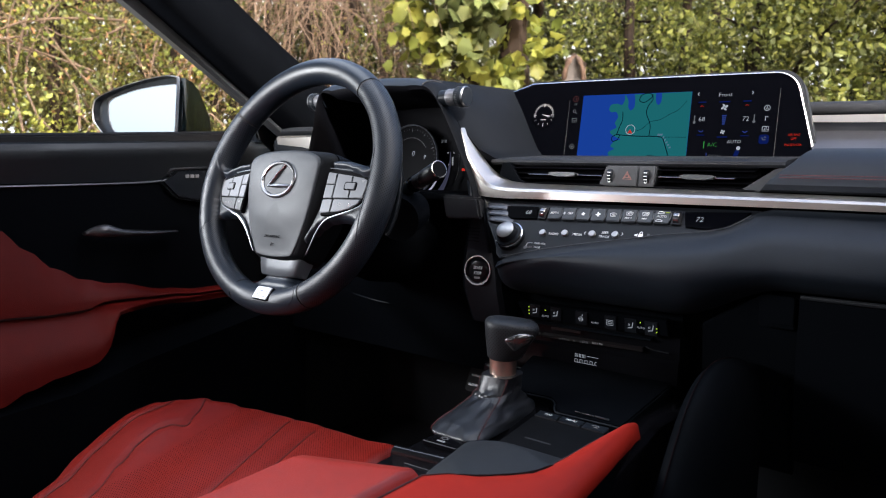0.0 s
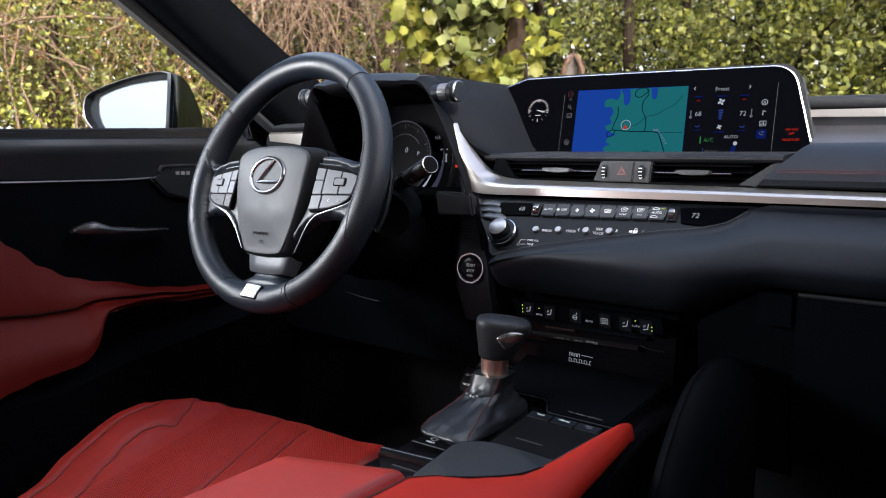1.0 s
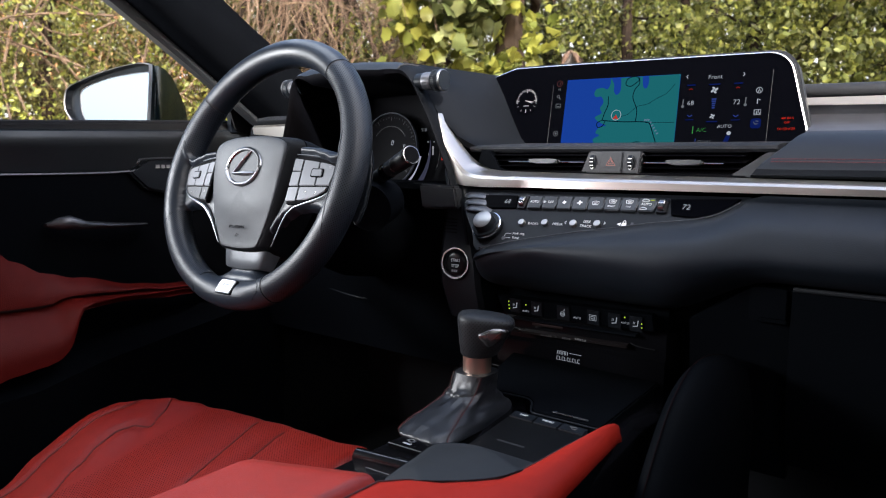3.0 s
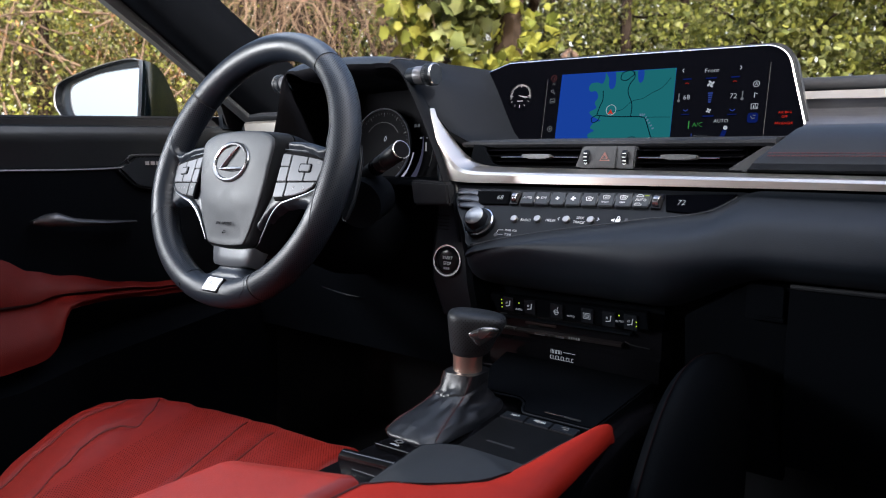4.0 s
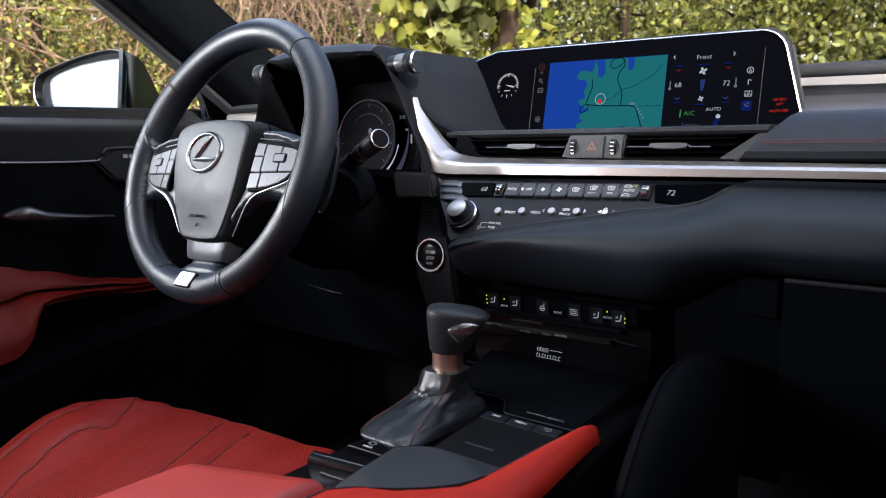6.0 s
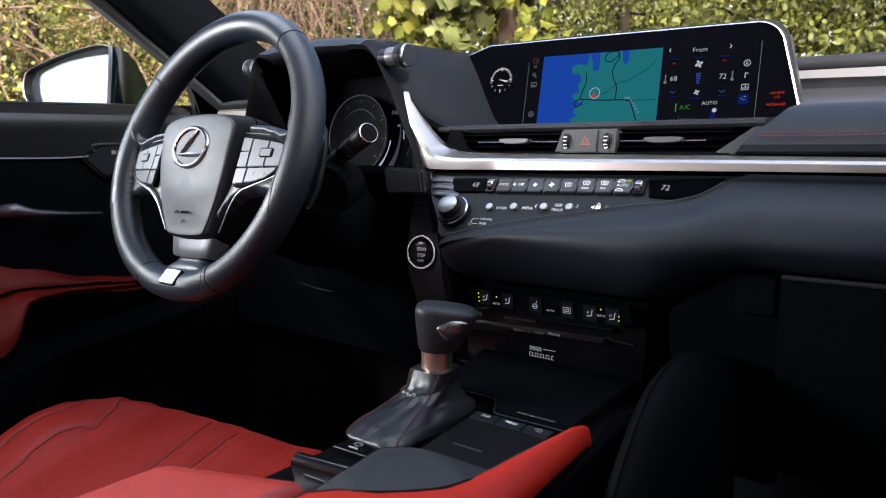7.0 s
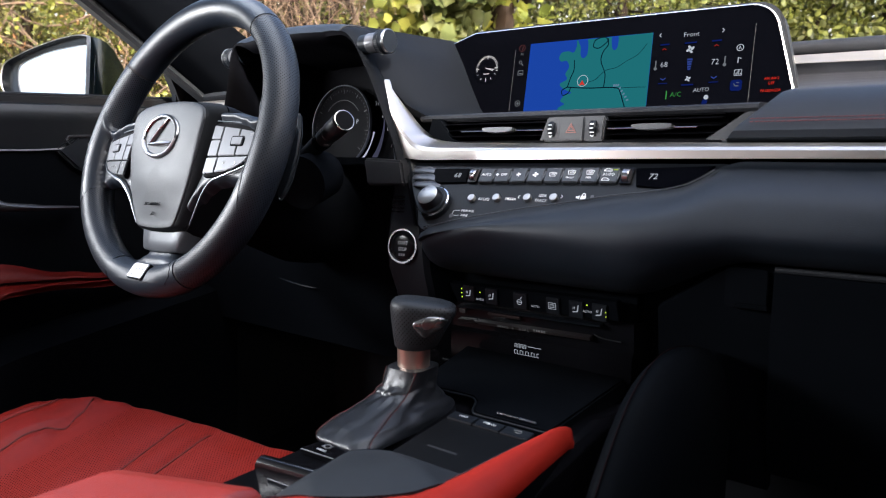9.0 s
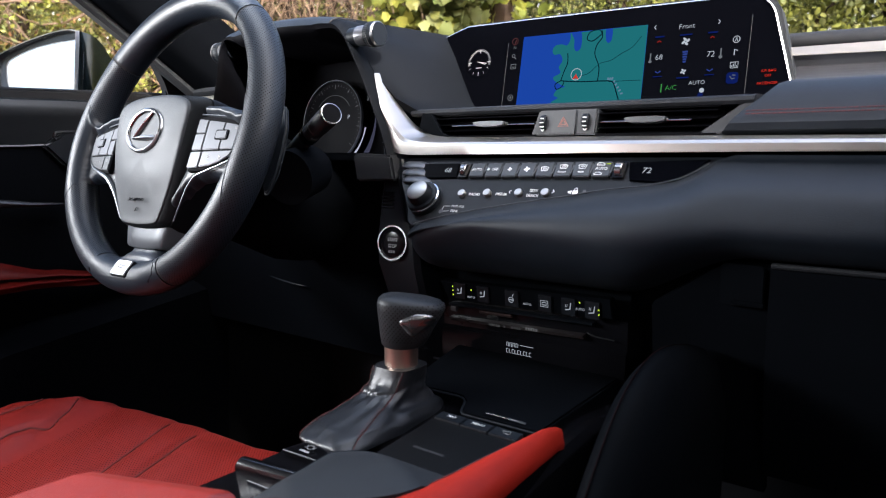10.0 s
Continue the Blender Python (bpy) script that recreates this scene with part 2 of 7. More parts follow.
def smooth_line(pts, n=6, closed=False):
    """A Catmull-Rom line through the points, n steps from one to the next."""
    pts = [V(p) for p in pts]
    k, out = len(pts), []
    for i in range(k if closed else k - 1):
        p = [pts[(i + d) % k] if closed else pts[min(max(i + d, 0), k - 1)] for d in (-1, 0, 1, 2)]
        for s in range(n):
            t = s / n
            out.append(0.5 * (2 * p[1] + (p[2] - p[0]) * t + (2 * p[0] - 5 * p[1] + 4 * p[2] - p[3]) * t * t + (3 * p[1] - p[0] - 3 * p[2] + p[3]) * t ** 3))
    return out if closed else out + [pts[-1]]


def tube(pts, r, n=8, closed=False, flat=1.0):
    """A round bar along a line; r is a number or one for each point."""
    pts = [V(p) for p in pts]
    k = len(pts)
    rad = r if isinstance(r, (list, tuple)) else [r] * k
    rings, up = [], None
    for i, p in enumerate(pts):
        a = pts[(i - 1) % k] if closed or i else p
        b = pts[(i + 1) % k] if closed or i < k - 1 else p
        d = (b - a).normalized()
        if up is None:
            up = d.orthogonal().normalized()
        up = (up - d * up.dot(d)).normalized()
        side = d.cross(up)
        rings.append([p + (up * math.cos(t) + side * math.sin(t) * flat) * rad[i] for t in (2 * math.pi * j / n for j in range(n))])
    return loft(rings, around=closed)


def lathe(profile, m, n=32):
    rings = [[m @ V(max(r, 1e-5) * math.cos(t), max(r, 1e-5) * math.sin(t), h) for t in (2 * math.pi * j / n for j in range(n))] for r, h in profile]
    ring_only = profile[0][0] > 0.001 and profile[-1][0] > 0.001
    return loft(rings, around=ring_only)


def sheet(fn, nu, nv, th, m=None):
    """A surface fn(u, v) with u, v from 0 to 1, given a thickness against its normal."""
    g = [[V(fn(i / nu, j / nv)) for j in range(nv + 1)] for i in range(nu + 1)]
    bm = bmesh.new()
    top = [[bm.verts.new(p) for p in row] for row in g]
    for i in range(nu):
        for j in range(nv):
            bm.faces.new((top[i][j], top[i + 1][j], top[i + 1][j + 1], top[i][j + 1]))
    bm.normal_update()
    mid = sum((v.co for row in top for v in row), V(0, 0, 0)) / ((nu + 1) * (nv + 1))
    facing = sum((v.normal for row in top for v in row), V(0, 0, 0)).dot(V(0.1, -0.5, 0.95) - mid)
    th = th if facing > 0 else -th
    bot = [[bm.verts.new(v.co - v.normal * th) for v in row] for row in top]
    for i in range(nu):
        for j in range(nv):
            bm.faces.new((bot[i][j], bot[i][j + 1], bot[i + 1][j + 1], bot[i + 1][j]))
    rim = [(i, 0) for i in range(nu)] + [(nu, j) for j in range(nv)] + [(i, nv) for i in range(nu, 0, -1)] + [(0, j) for j in range(nv, 0, -1)]
    for (a, b), (c, d) in zip(rim, rim[1:] + rim[:1]):
        bm.faces.new((top[a][b], bot[a][b], bot[c][d], top[c][d]))
    if m:
        bm.transform(m)
    return bm


def merge(*bms):
    out = bmesh.new()
    for b in bms:
        me = bpy.data.meshes.new("joined")
        b.to_mesh(me)
        b.free()
        out.from_mesh(me)
        bpy.data.meshes.remove(me)
    return out


def letters(text, size, m, depth=0.0002, align="CENTER", slant=0.0, wide=1.0):
    """The text as a thin solid in m's xy, with its middle at m's origin."""
    cu = bpy.data.curves.new("text", "FONT")
    cu.body, cu.size, cu.align_x, cu.align_y, cu.extrude, cu.shear, cu.resolution_u = text, size, align, "CENTER", depth, slant, 2
    cu.offset = -0.016 * size
    ob = new("text", cu)
    me = bpy.data.meshes.new_from_object(ob.evaluated_get(bpy.context.evaluated_depsgraph_get()))
    bpy.data.objects.remove(ob)
    bpy.data.curves.remove(cu)
    bm = bmesh.new()
    bm.from_mesh(me)
    bpy.data.meshes.remove(me)
    bm.transform(m @ Matrix.Diagonal((wide, 1, 1, 1)))
    return bm


def rrect(w, h, r, n=4):
    """A rounded rectangle about the origin."""
    out = []
    for cx, cy, a in ((w / 2 - r, h / 2 - r, 0), (-w / 2 + r, h / 2 - r, 90), (-w / 2 + r, -h / 2 + r, 180), (w / 2 - r, -h / 2 + r, 270)):
        for k in range(n + 1):
            t = radians(a + 90 * k / n)
            out.append((cx + r * math.cos(t), cy + r * math.sin(t)))
    return out


def mix(a, b, t):
    return a + (b - a) * t


def table(x, rows):
    """Straight-line reading of a short table of (x, values...), eased."""
    if x <= rows[0][0]:
        return rows[0][1:]
    for a, b in zip(rows, rows[1:]):
        if x <= b[0]:
            t = (x - a[0]) / (b[0] - a[0])
            t = t * t * (3 - 2 * t)
            return [mix(p, q, t) for p, q in zip(a[1:], b[1:])]
    return rows[-1][1:]

# ---- body of the car ----
X, Y, Z = V(1, 0, 0), V(0, 1, 0), V(0, 0, 1)
tagged(part("floor", merge(box(-0.80, 0.80, -1.70, 0.75, 0.26, 0.30)), CARPET), "black carpeted car floor", "floor", kind="structure")
tagged(part("firewall", box(-0.80, 0.80, 0.62, 0.66, 0.30, 0.93), CARPET), "black carpeted footwell bulkhead", "bulkhead", kind="structure")
# Unseen wall, open only near the top, added to limit light from behind.
tagged(part("wall_rear", merge(box(-0.80, 0.80, -1.66, -1.62, 0.26, 1.16), box(-0.80, -0.62, -1.66, -1.62, 1.16, 1.36), box(0.62, 0.80, -1.66, -1.62, 1.16, 1.36)), CARPET), "unseen dark rear wall with a narrow opening", "bulkhead", kind="structure")


def roof_strip(x0, x1, y0, y1):
    def fn(u, v):
        x, y = mix(x0, x1, u), mix(y0, y1, v)
        return x, y, 1.40 - 0.10 * (abs(x) / 0.6) ** 3 - 0.07 * ((y + 0.8) / 0.7) ** 2
    return sheet(fn, 8, 8, 0.03)


# closed headliner
tagged(part("ceiling", roof_strip(-0.70, 0.70, -1.62, -0.12), HEADLINER), "dark cloth headliner of the car", "headliner", kind="structure")
for side in (-1, 1):
    tagged(part("kick_panel", box(min(side * 0.80, side * 0.765), max(side * 0.80, side * 0.765), 0.24, 0.66, 0.28, 0.93), CARPET), "black carpeted footwell side", "trim", kind="structure")

# the two front pillars, driver's side seen
for side, tag in ((-1, "driver side"), (1, "passenger side")):
    a_pillar = thing("a_pillar", "dark cloth-covered windscreen pillar with a grey edge", "pillar", (side * 0.70, 0.30, 0.95), kind="structure")
    rings, edge = [], []
    for k in range(15):
        y = mix(0.40, -0.30, k / 14)
        z = 1.138 - 0.626 * y - 0.09 * y * y
        o = V(-0.690, y, z)
        i = V(-0.685, y, z + 0.0175 - 0.03 * max(y, 0))
        yr = y + 0.10
        r = V(-0.640, yr, 1.244 - 0.721 * yr + 0.323 * yr * yr)
        mid = (i + r) / 2 + V(0.020, -0.024, -0.012)
        back = V(-0.045, 0.05, 0.03)
        ring = smooth_line([i, i.lerp(mid, 0.5) + V(0.004, -0.006, 0), mid, mid.lerp(r, 0.55) + V(0.008, -0.006, 0.004), r], 3) + [r + V(-0.004, 0.010, 0.004), r + back, o + back]
        rings.append([V(-side * p.x, p.y, p.z) for p in ring])
        edge.append([V(-side * p.x, p.y, p.z) for p in (o, o.lerp(i, 0.5) + V(0.003, -0.002, 0), i + V(0.001, 0, 0), i + V(-0.02, 0.02, 0.004), o + V(-0.025, 0.014, -0.004))])
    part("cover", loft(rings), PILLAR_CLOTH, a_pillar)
    part("seal", loft(edge), FRAME_GREY, a_pillar, "grey pillar edge beside the side window")

# driver's door
door = thing("driver_door", "black car door with red leather insert and armrest, closed", "car door", (-0.76, -0.2, 0.3))


def door_upper(u, v):
    y = mix(-1.05, 0.265, u)
    a = [(-0.790, 0.958), (-0.758, 0.962), (-0.745, 0.956), (-0.741, 0.944), (-0.750, 0.918), (-0.758, 0.890)]
    k = min(int(v * 5), 4)
    p, q = a[k], a[k + 1]
    t = v * 5 - k
    return mix(p[0], q[0], t), y, mix(p[1], q[1], t) + 0.0017 + 0.035 * y


part("upper_roll", sheet(door_upper, 24, 10, 0.012), mat("door roll leather", (0.009, 0.0105, 0.0125), 0.42, spec=0.35, var=0.15, scale=120, bump=0.2, bscale=1100, pattern="grain"), door, "smooth black leather upper roll")
part("window_seal", bev(loft([[V(-0.800, y, z - 0.02), V(-0.800, y, z), V(-0.757, y, z), V(-0.752, y, z - 0.004), V(-0.752, y, z - 0.02)] for y, z in ((-1.05, 0.927), (0.262, 0.9885))]), 0.002), RUBBER, door, "black rubber window seal")


def door_mid(u, v):
    y, z = mix(-1.05, 0.30, u), mix(0.892, 0.50, v)
    return -0.752 - 0.012 * math.sin(v * 3.1), y, z


part("door_panel", sheet(door_mid, 16, 12, 0.015), DARKENED_PLASTIC, door)
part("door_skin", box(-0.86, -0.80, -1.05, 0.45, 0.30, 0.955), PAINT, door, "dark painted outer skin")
part("lower_panel", box(-0.790, -0.768, -1.05, 0.45, 0.30, 0.60), DARKENED_PLASTIC, door)
part("chrome_line", tube(smooth_line([(-0.750, -1.0, 0.887), (-0.750, -0.2, 0.889), (-0.748, 0.026, 0.893), (-0.740, 0.040, 0.908), (-0.740, 0.060, 0.914), (-0.742, 0.20, 0.917)], 8), 0.0020, 6), LINE_METAL, door, "thin dull trim line")
pod = [(-0.02, 0.0), (0.014, 0.022), (0.20, 0.028), (0.22, -0.02), (0.17, -0.06), (0.01, -0.03)]
part("speaker_pod", prism(pod, basis((-0.752, 0.045, 0.892), Y, Z), -0.004, 0.010, 0.004), HARD_PLASTIC, door)
part("speaker_bars", merge(*(obox(basis((-0.7405, 0.075 + 0.010 * k, 0.901), Y, Z), 0.007, 0.006, 0.001) for k in range(3))), DIM_PRINT, door, "unreadable grey speaker lettering")
part("door_handle", loft([[V(x, y, z) + V(0.008 * math.cos(t), 0, r * math.sin(t)) for t in (2 * math.pi * j / 10 for j in range(10))] for y, x, z, r in ((-0.110, -0.742, 0.812, 0.003), (-0.095, -0.730, 0.815, 0.010), (-0.080, -0.727, 0.816, 0.011), (-0.055, -0.728, 0.810, 0.007), (0.0, -0.732, 0.806, 0.004), (0.05, -0.742, 0.804, 0.002))]), LINE_METAL, door, "smoked metal inside door handle")


def door_crease(y):
    """Height of the crease between the door's insert and its armrest."""
    return table(y, [(-0.75, 0.700), (-0.243, 0.698), (-0.166, 0.6925), (-0.124, 0.692), (-0.087, 0.700), (0.022, 0.6956), (0.077, 0.689), (0.26, 0.682)])[0]


def red_insert(u, v):
    y = mix(-0.75, 0.26, u)
    top = table(y, [(-0.75, 0.870), (-0.265, 0.850), (-0.231, 0.827), (-0.195, 0.793), (-0.157, 0.761), (-0.116, 0.739), (-0.071, 0.727), (0.028, 0.7045), (0.084, 0.6965), (0.26, 0.690)])[0]
    low = door_crease(y) + 0.002
    return -0.742 + 0.020 * math.sin(v * math.pi * 0.5), y, mix(top, low, v)


part("red_insert", sheet(red_insert, 100, 8, 0.012), RED_SHADED, door, "red leather door insert")


def door_rest(u, v):
    y = mix(-0.75, 0.26, u)
    top = door_crease(y) - 0.002
    low = min(top - 0.001, table(y, [(-0.75, 0.52), (-0.262, 0.580), (-0.224, 0.5945), (-0.184, 0.604), (-0.142, 0.6090), (-0.125, 0.6130), (-0.112, 0.6210), (-0.104, 0.6335), (-0.0985, 0.6464), (-0.092, 0.6728), (-0.083, 0.6868), (-0.066, 0.691), (-0.017, 0.690), (0.047, 0.687), (0.26, 0.678)])[0])
    w = table(y, [(-0.75, 0.05), (-0.08, 0.045), (0.0, 0.02), (0.26, 0.006)])[0]
    return -0.735 + w * math.sin(min(v * 1.25, 1) * math.pi * 0.5), y, mix(top, low, v)


part("armrest", sheet(door_rest, 170, 10, 0.010), RED_SHADED, door, "padded red leather armrest")
part("armrest_seam", tube([V(-0.727, y, door_crease(y)) for y in [-0.75 + 0.0156 * k for k in range(42)]], 0.0020, 6), SEAM, door)
part("door_pocket", loft([[V(-0.75, y, 0.30), V(-0.70, y, 0.30), V(-0.685, y, z), V(-0.75, y, z + 0.02)] for y, z in ((-1.0, 0.53), (-0.16, 0.575), (-0.06, 0.60), (0.30, 0.655))]), DARKENED_PLASTIC, door)
part("quarter_pillar", loft([[V(-0.752, y, z), V(-0.735, y, z), V(-0.735, y + 0.012, z), V(-0.752, y + 0.012, z)] for y, z in ((0.232, 0.97), (0.222, 1.00), (0.205, 1.035))]), RUBBER, door)
part("mirror_sail", prism([(0.225, 0.965), (0.42, 0.965), (0.42, 0.92), (0.33, 0.985), (0.225, 1.035)], basis((-0.745, 0, 0), Y, Z), -0.006, 0.006), HARD_PLASTIC, door)

# unseen passenger's door and opaque pane, added to keep sun and sky out
far_door = thing("passenger_door", "black car door with a dark lower panel, closed", "car door", (0.78, -0.2, 0.3))
part("door_panel", box(0.755, 0.80, -1.66, 0.45, 0.30, 0.95, 0.01), HARD_PLASTIC, far_door)
part("door_skin", box(0.80, 0.86, -1.66, 0.45, 0.30, 0.955, 0.01), PAINT, far_door)
part("blocking_pane", loft([[V(0.80, -1.66, 0.95), V(0.806, -1.66, 0.95), V(0.626, -1.66, 1.33), V(0.62, -1.66, 1.33)], [V(0.80, 0.31, 0.95), V(0.806, 0.31, 0.95), V(0.626, -0.16, 1.30), V(0.62, -0.16, 1.30)]]), mat("opaque dark pane", (0.01, 0.011, 0.012), 0.1, var=0), far_door, "opaque pane that keeps light out")

# unseen rear door on the driver's side and post, added to stop light leaking in
rear_door = thing("rear_door", "black rear car door with dark panel, closed", "car door", (-0.78, -1.35, 0.3))
part("door_panel", box(-0.80, -0.755, -1.66, -1.09, 0.30, 0.95, 0.01), HARD_PLASTIC, rear_door)
part("door_skin", box(-0.86, -0.80, -1.66, -1.07, 0.30, 0.955, 0.01), PAINT, rear_door)
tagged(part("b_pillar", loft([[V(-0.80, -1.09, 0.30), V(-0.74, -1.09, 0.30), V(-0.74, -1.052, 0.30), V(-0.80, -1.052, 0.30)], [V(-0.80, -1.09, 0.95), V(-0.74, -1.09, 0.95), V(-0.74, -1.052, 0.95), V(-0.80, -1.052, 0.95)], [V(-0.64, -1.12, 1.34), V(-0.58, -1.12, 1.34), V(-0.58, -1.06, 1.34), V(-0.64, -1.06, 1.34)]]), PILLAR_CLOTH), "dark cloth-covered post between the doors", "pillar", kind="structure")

# door mirror outside the driver's window
mirror = thing("door_mirror", "dark painted car door mirror with bright glass", "wing mirror", (-0.93, 0.13, 0.95))
MIRROR_AT = basis((-0.985, 0.115, 1.02), (0.98, 0.19, 0), (0, 0.075, 1))
mirror_out = smooth_line([V(a, b, 0) for a, b in ((0.1205, 0.0665), (0.1150, 0.0715), (0.089, 0.0735), (0.058, 0.0715), (0.018, 0.0665), (-0.0234, 0.0595), (-0.0575, 0.0520), (-0.0924, 0.0430), (-0.1140, 0.0355), (-0.1200, 0.0280), (-0.1245, 0.0110), (-0.1215, -0.0095), (-0.1090, -0.0235), (-0.090, -0.0400), (-0.06, -0.058), (0.02, -0.066), (0.095, -0.066), (0.1130, -0.058), (0.1170, -0.035), (0.1195, 0.02))], 3, closed=True)
mirror_in = smooth_line([V(a, b, 0) for a, b in ((0.1165, 0.0530), (0.1130, 0.0560), (0.088, 0.0562), (0.041, 0.0540), (-0.0076, 0.0490), (-0.050, 0.0405), (-0.0765, 0.0330), (-0.0855, 0.0270), (-0.0878, 0.0170), (-0.0862, -0.0010), (-0.0800, -0.0180), (-0.0690, -0.0320), (-0.045, -0.048), (0.02, -0.055), (0.090, -0.056), (0.1080, -0.050), (0.1130, -0.034), (0.1155, 0.01))], 3, closed=True)


def even(ring, n=72):
    """Points of a closed outline at even steps of angle round its middle."""
    angles = [math.atan2(p.y, p.x) for p in ring]
    out = []
    for k in range(n):
        a = -math.pi + 2 * math.pi * k / n
        i = min(range(len(ring)), key=lambda j: abs((angles[j] - a + math.pi) % (2 * math.pi) - math.pi))
        d, best = V(math.cos(a), math.sin(a), 0), ring[i].length
        for p, q in zip(ring, ring[1:] + ring[:1]):
            den = d.x * (q - p).y - d.y * (q - p).x
            if abs(den) > 1e-9:
                t, u = (p.x * (q - p).y - p.y * (q - p).x) / den, (p.x * d.y - p.y * d.x) / den
                if t > 0 and -1e-6 <= u <= 1.000001:
                    best = t
        out.append(d * best)
    return out


ring_out, ring_in = even(mirror_out), even(mirror_in)


def mirror_ring(ring, c, k=1.0, da=0.0, db=0.0):
    return [MIRROR_AT @ V(p.x * k + da, p.y * k + db, c) for p in ring]


part("housing", loft([mirror_ring(ring_out, c, k, da, db) for c, k, da, db in ((-0.003, 0.985, 0, 0), (-0.006, 1.0, 0, 0), (-0.020, 1.004, 0, 0), (-0.038, 0.97, 0.002, -0.001), (-0.060, 0.88, 0.007, -0.006), (-0.084, 0.74, 0.014, -0.016), (-0.110, 0.54, 0.030, -0.030), (-0.130, 0.30, 0.046, -0.042), (-0.138, 0.02, 0.055, -0.048))], cap=False), PAINT, mirror, "dark painted mirror housing")
part("edge_line", loft([mirror_ring(ring_out, 0.0, 1.0), mirror_ring(ring_out, 0.0018, 0.992), mirror_ring(ring_out, 0.0005, 0.980), mirror_ring(ring_out, -0.004, 0.985), mirror_ring(ring_out, -0.005, 1.004)], around=True), mat("bright rim edge", (0.45, 0.46, 0.48), 0.32, metal=0.7, var=0.06), mirror, "thin bright edge of the rim")
part("rim_face", loft([mirror_ring(ring_out, 0.0004, 0.982), mirror_ring(ring_out, -0.012, 0.95), mirror_ring(ring_in, -0.013, 1.045), mirror_ring(ring_in, -0.014, 1.03)], cap=False), mat("rim face plastic", (0.010, 0.012, 0.015), 0.22, spec=0.4, var=0.1), mirror, "dark glossy recess round the glass")
part("glass_border", loft([mirror_ring(ring_in, -0.0145, 1.035), mirror_ring(ring_in, -0.0105, 1.03), mirror_ring(ring_in, -0.0100, 1.005), mirror_ring(ring_in, -0.0120, 0.995)], cap=False), mat("glass border grey", (0.20, 0.20, 0.21), 0.35, var=0.05), mirror, "thin grey border of the glass")
part("mirror_glass", loft([mirror_ring(ring_in, -0.0150, 1.01), mirror_ring(ring_in, -0.0110, 1.01)]), MIRROR, mirror, "bright silvered mirror glass")
part("stalk", loft([[V(-0.93 + 0.15 * s, 0.19 + 0.02 * s + 0.03 * c, 0.955 - 0.01 * s + 0.014 * d) for c, d in ((-1, -1), (1, -1.6), (1, 0.6), (-1, 1.0))] for s in (0.0, 0.25, 0.5, 0.75, 1.0)]), PAINT, mirror)

# ---- dashboard ----
dash = thing("dashboard", "black leather-covered dashboard with red stitching and satin metal trim", "dashboard", (0.0, 0.3, 0.62))


def top_cover(u, v):
    x = mix(-0.76, 0.76, u)
    y = mix(0.365, 0.70, v) - 0.02 * (abs(x) / 0.76) ** 3
    return x, y, 0.985 + 0.012 * math.sin(v * math.pi) - 0.10 * v * v - 0.03 * (abs(x) / 0.76) ** 3


part("top_cover", sheet(lambda u, v: (lambda p: (p[0], p[1], p[2] - 0.055))(top_cover(u, v)), 24, 10, 0.015), SOFT_PLASTIC, dash, "soft black dash top")
# roll and metal band behind the passenger pad
part("upper_roll", tube([V(x, 0.385 - 0.02 * x * x, 1.004 - 0.016 * (x - 0.2)) for x in [0.15 + 0.03 * k for k in range(21)]], 0.0095, 14), SOFT_PLASTIC, dash, "black padded roll under the windscreen")
part("upper_deck", loft([[V(x, 0.385, 0.995 - 0.012 * (x - 0.2)), V(x, 0.40, 1.010 - 0.014 * (x - 0.2)), V(x, 0.66, 0.955), V(x, 0.66, 0.93), V(x, 0.385, 0.93)] for x in (0.15, 0.35, 0.55, 0.745)]), SOFT_PLASTIC, dash)
bright, band = [], []
for k in range(13):
    x = 0.198 + 0.542 * k / 12
    d = -0.010 * (x - 0.2)
    w = max(x, 0.222)
    bright.append([V(x, 0.368, 0.9935 + d), V(x, 0.352, 0.9945 + d), V(x, 0.350, 0.9860 + 2.5 * d), V(x, 0.368, 0.985 + 2.5 * d)])
    band.append([V(x, 0.352, 0.986 + 2.5 * d), V(x, 0.356, 0.975 + d), V(x, 0.345, 0.966 + d), V(w, 0.30, 0.944), V(w, 0.31, 0.935), V(w, 0.372, 0.95)])
part("bright_strip", loft(bright), SATIN_TRIM, dash, "bright satin metal strip")
part("metal_band", bev(loft(band), 0.002), brushed(mat("dark brushed band", (0.13, 0.13, 0.14), 0.30, metal=0.85, var=0.2, scale=20), 0, 0.7), dash, "dark brushed metal band")

# passenger's upper pad
rings = []
for k in range(25):
    s = (k / 24) ** 2.2
    x = mix(0.183, 0.74, s)
    e = min(s * 130, 1)
    e = e * e * (3 - 2 * e)
    top = mix(0.908, 0.952, e) - 0.012 * max(s - 0.4, 0)
    yb = mix(0.215, 0.300, e)
    prof = [(0.205, 0.902), (0.197, 0.905), (0.1945, 0.911), (0.197, 0.9165)] if e > 0.02 else [(0.205, 0.902), (0.199, 0.903), (0.198, 0.904), (0.199, 0.905)]
    prof = prof + [(mix(prof[-1][0], yb, a), prof[-1][1] + (top - prof[-1][1]) * math.sin(b * math.pi / 2)) for a, b in ((0.10, 0.32), (0.28, 0.62), (0.55, 0.88), (0.85, 1.0))] + [(yb + 0.03, top - 0.004), (yb + 0.045, top - 0.03), (yb + 0.03, 0.900)]
    rings.append([V(x + 0.76 * max(z - 0.903, 0), y, z) if s < 0.5 else V(x + 0.76 * max(z - 0.903, 0) * max(0, 1 - (s - 0.5) * 4), y, z) for y, z in prof])
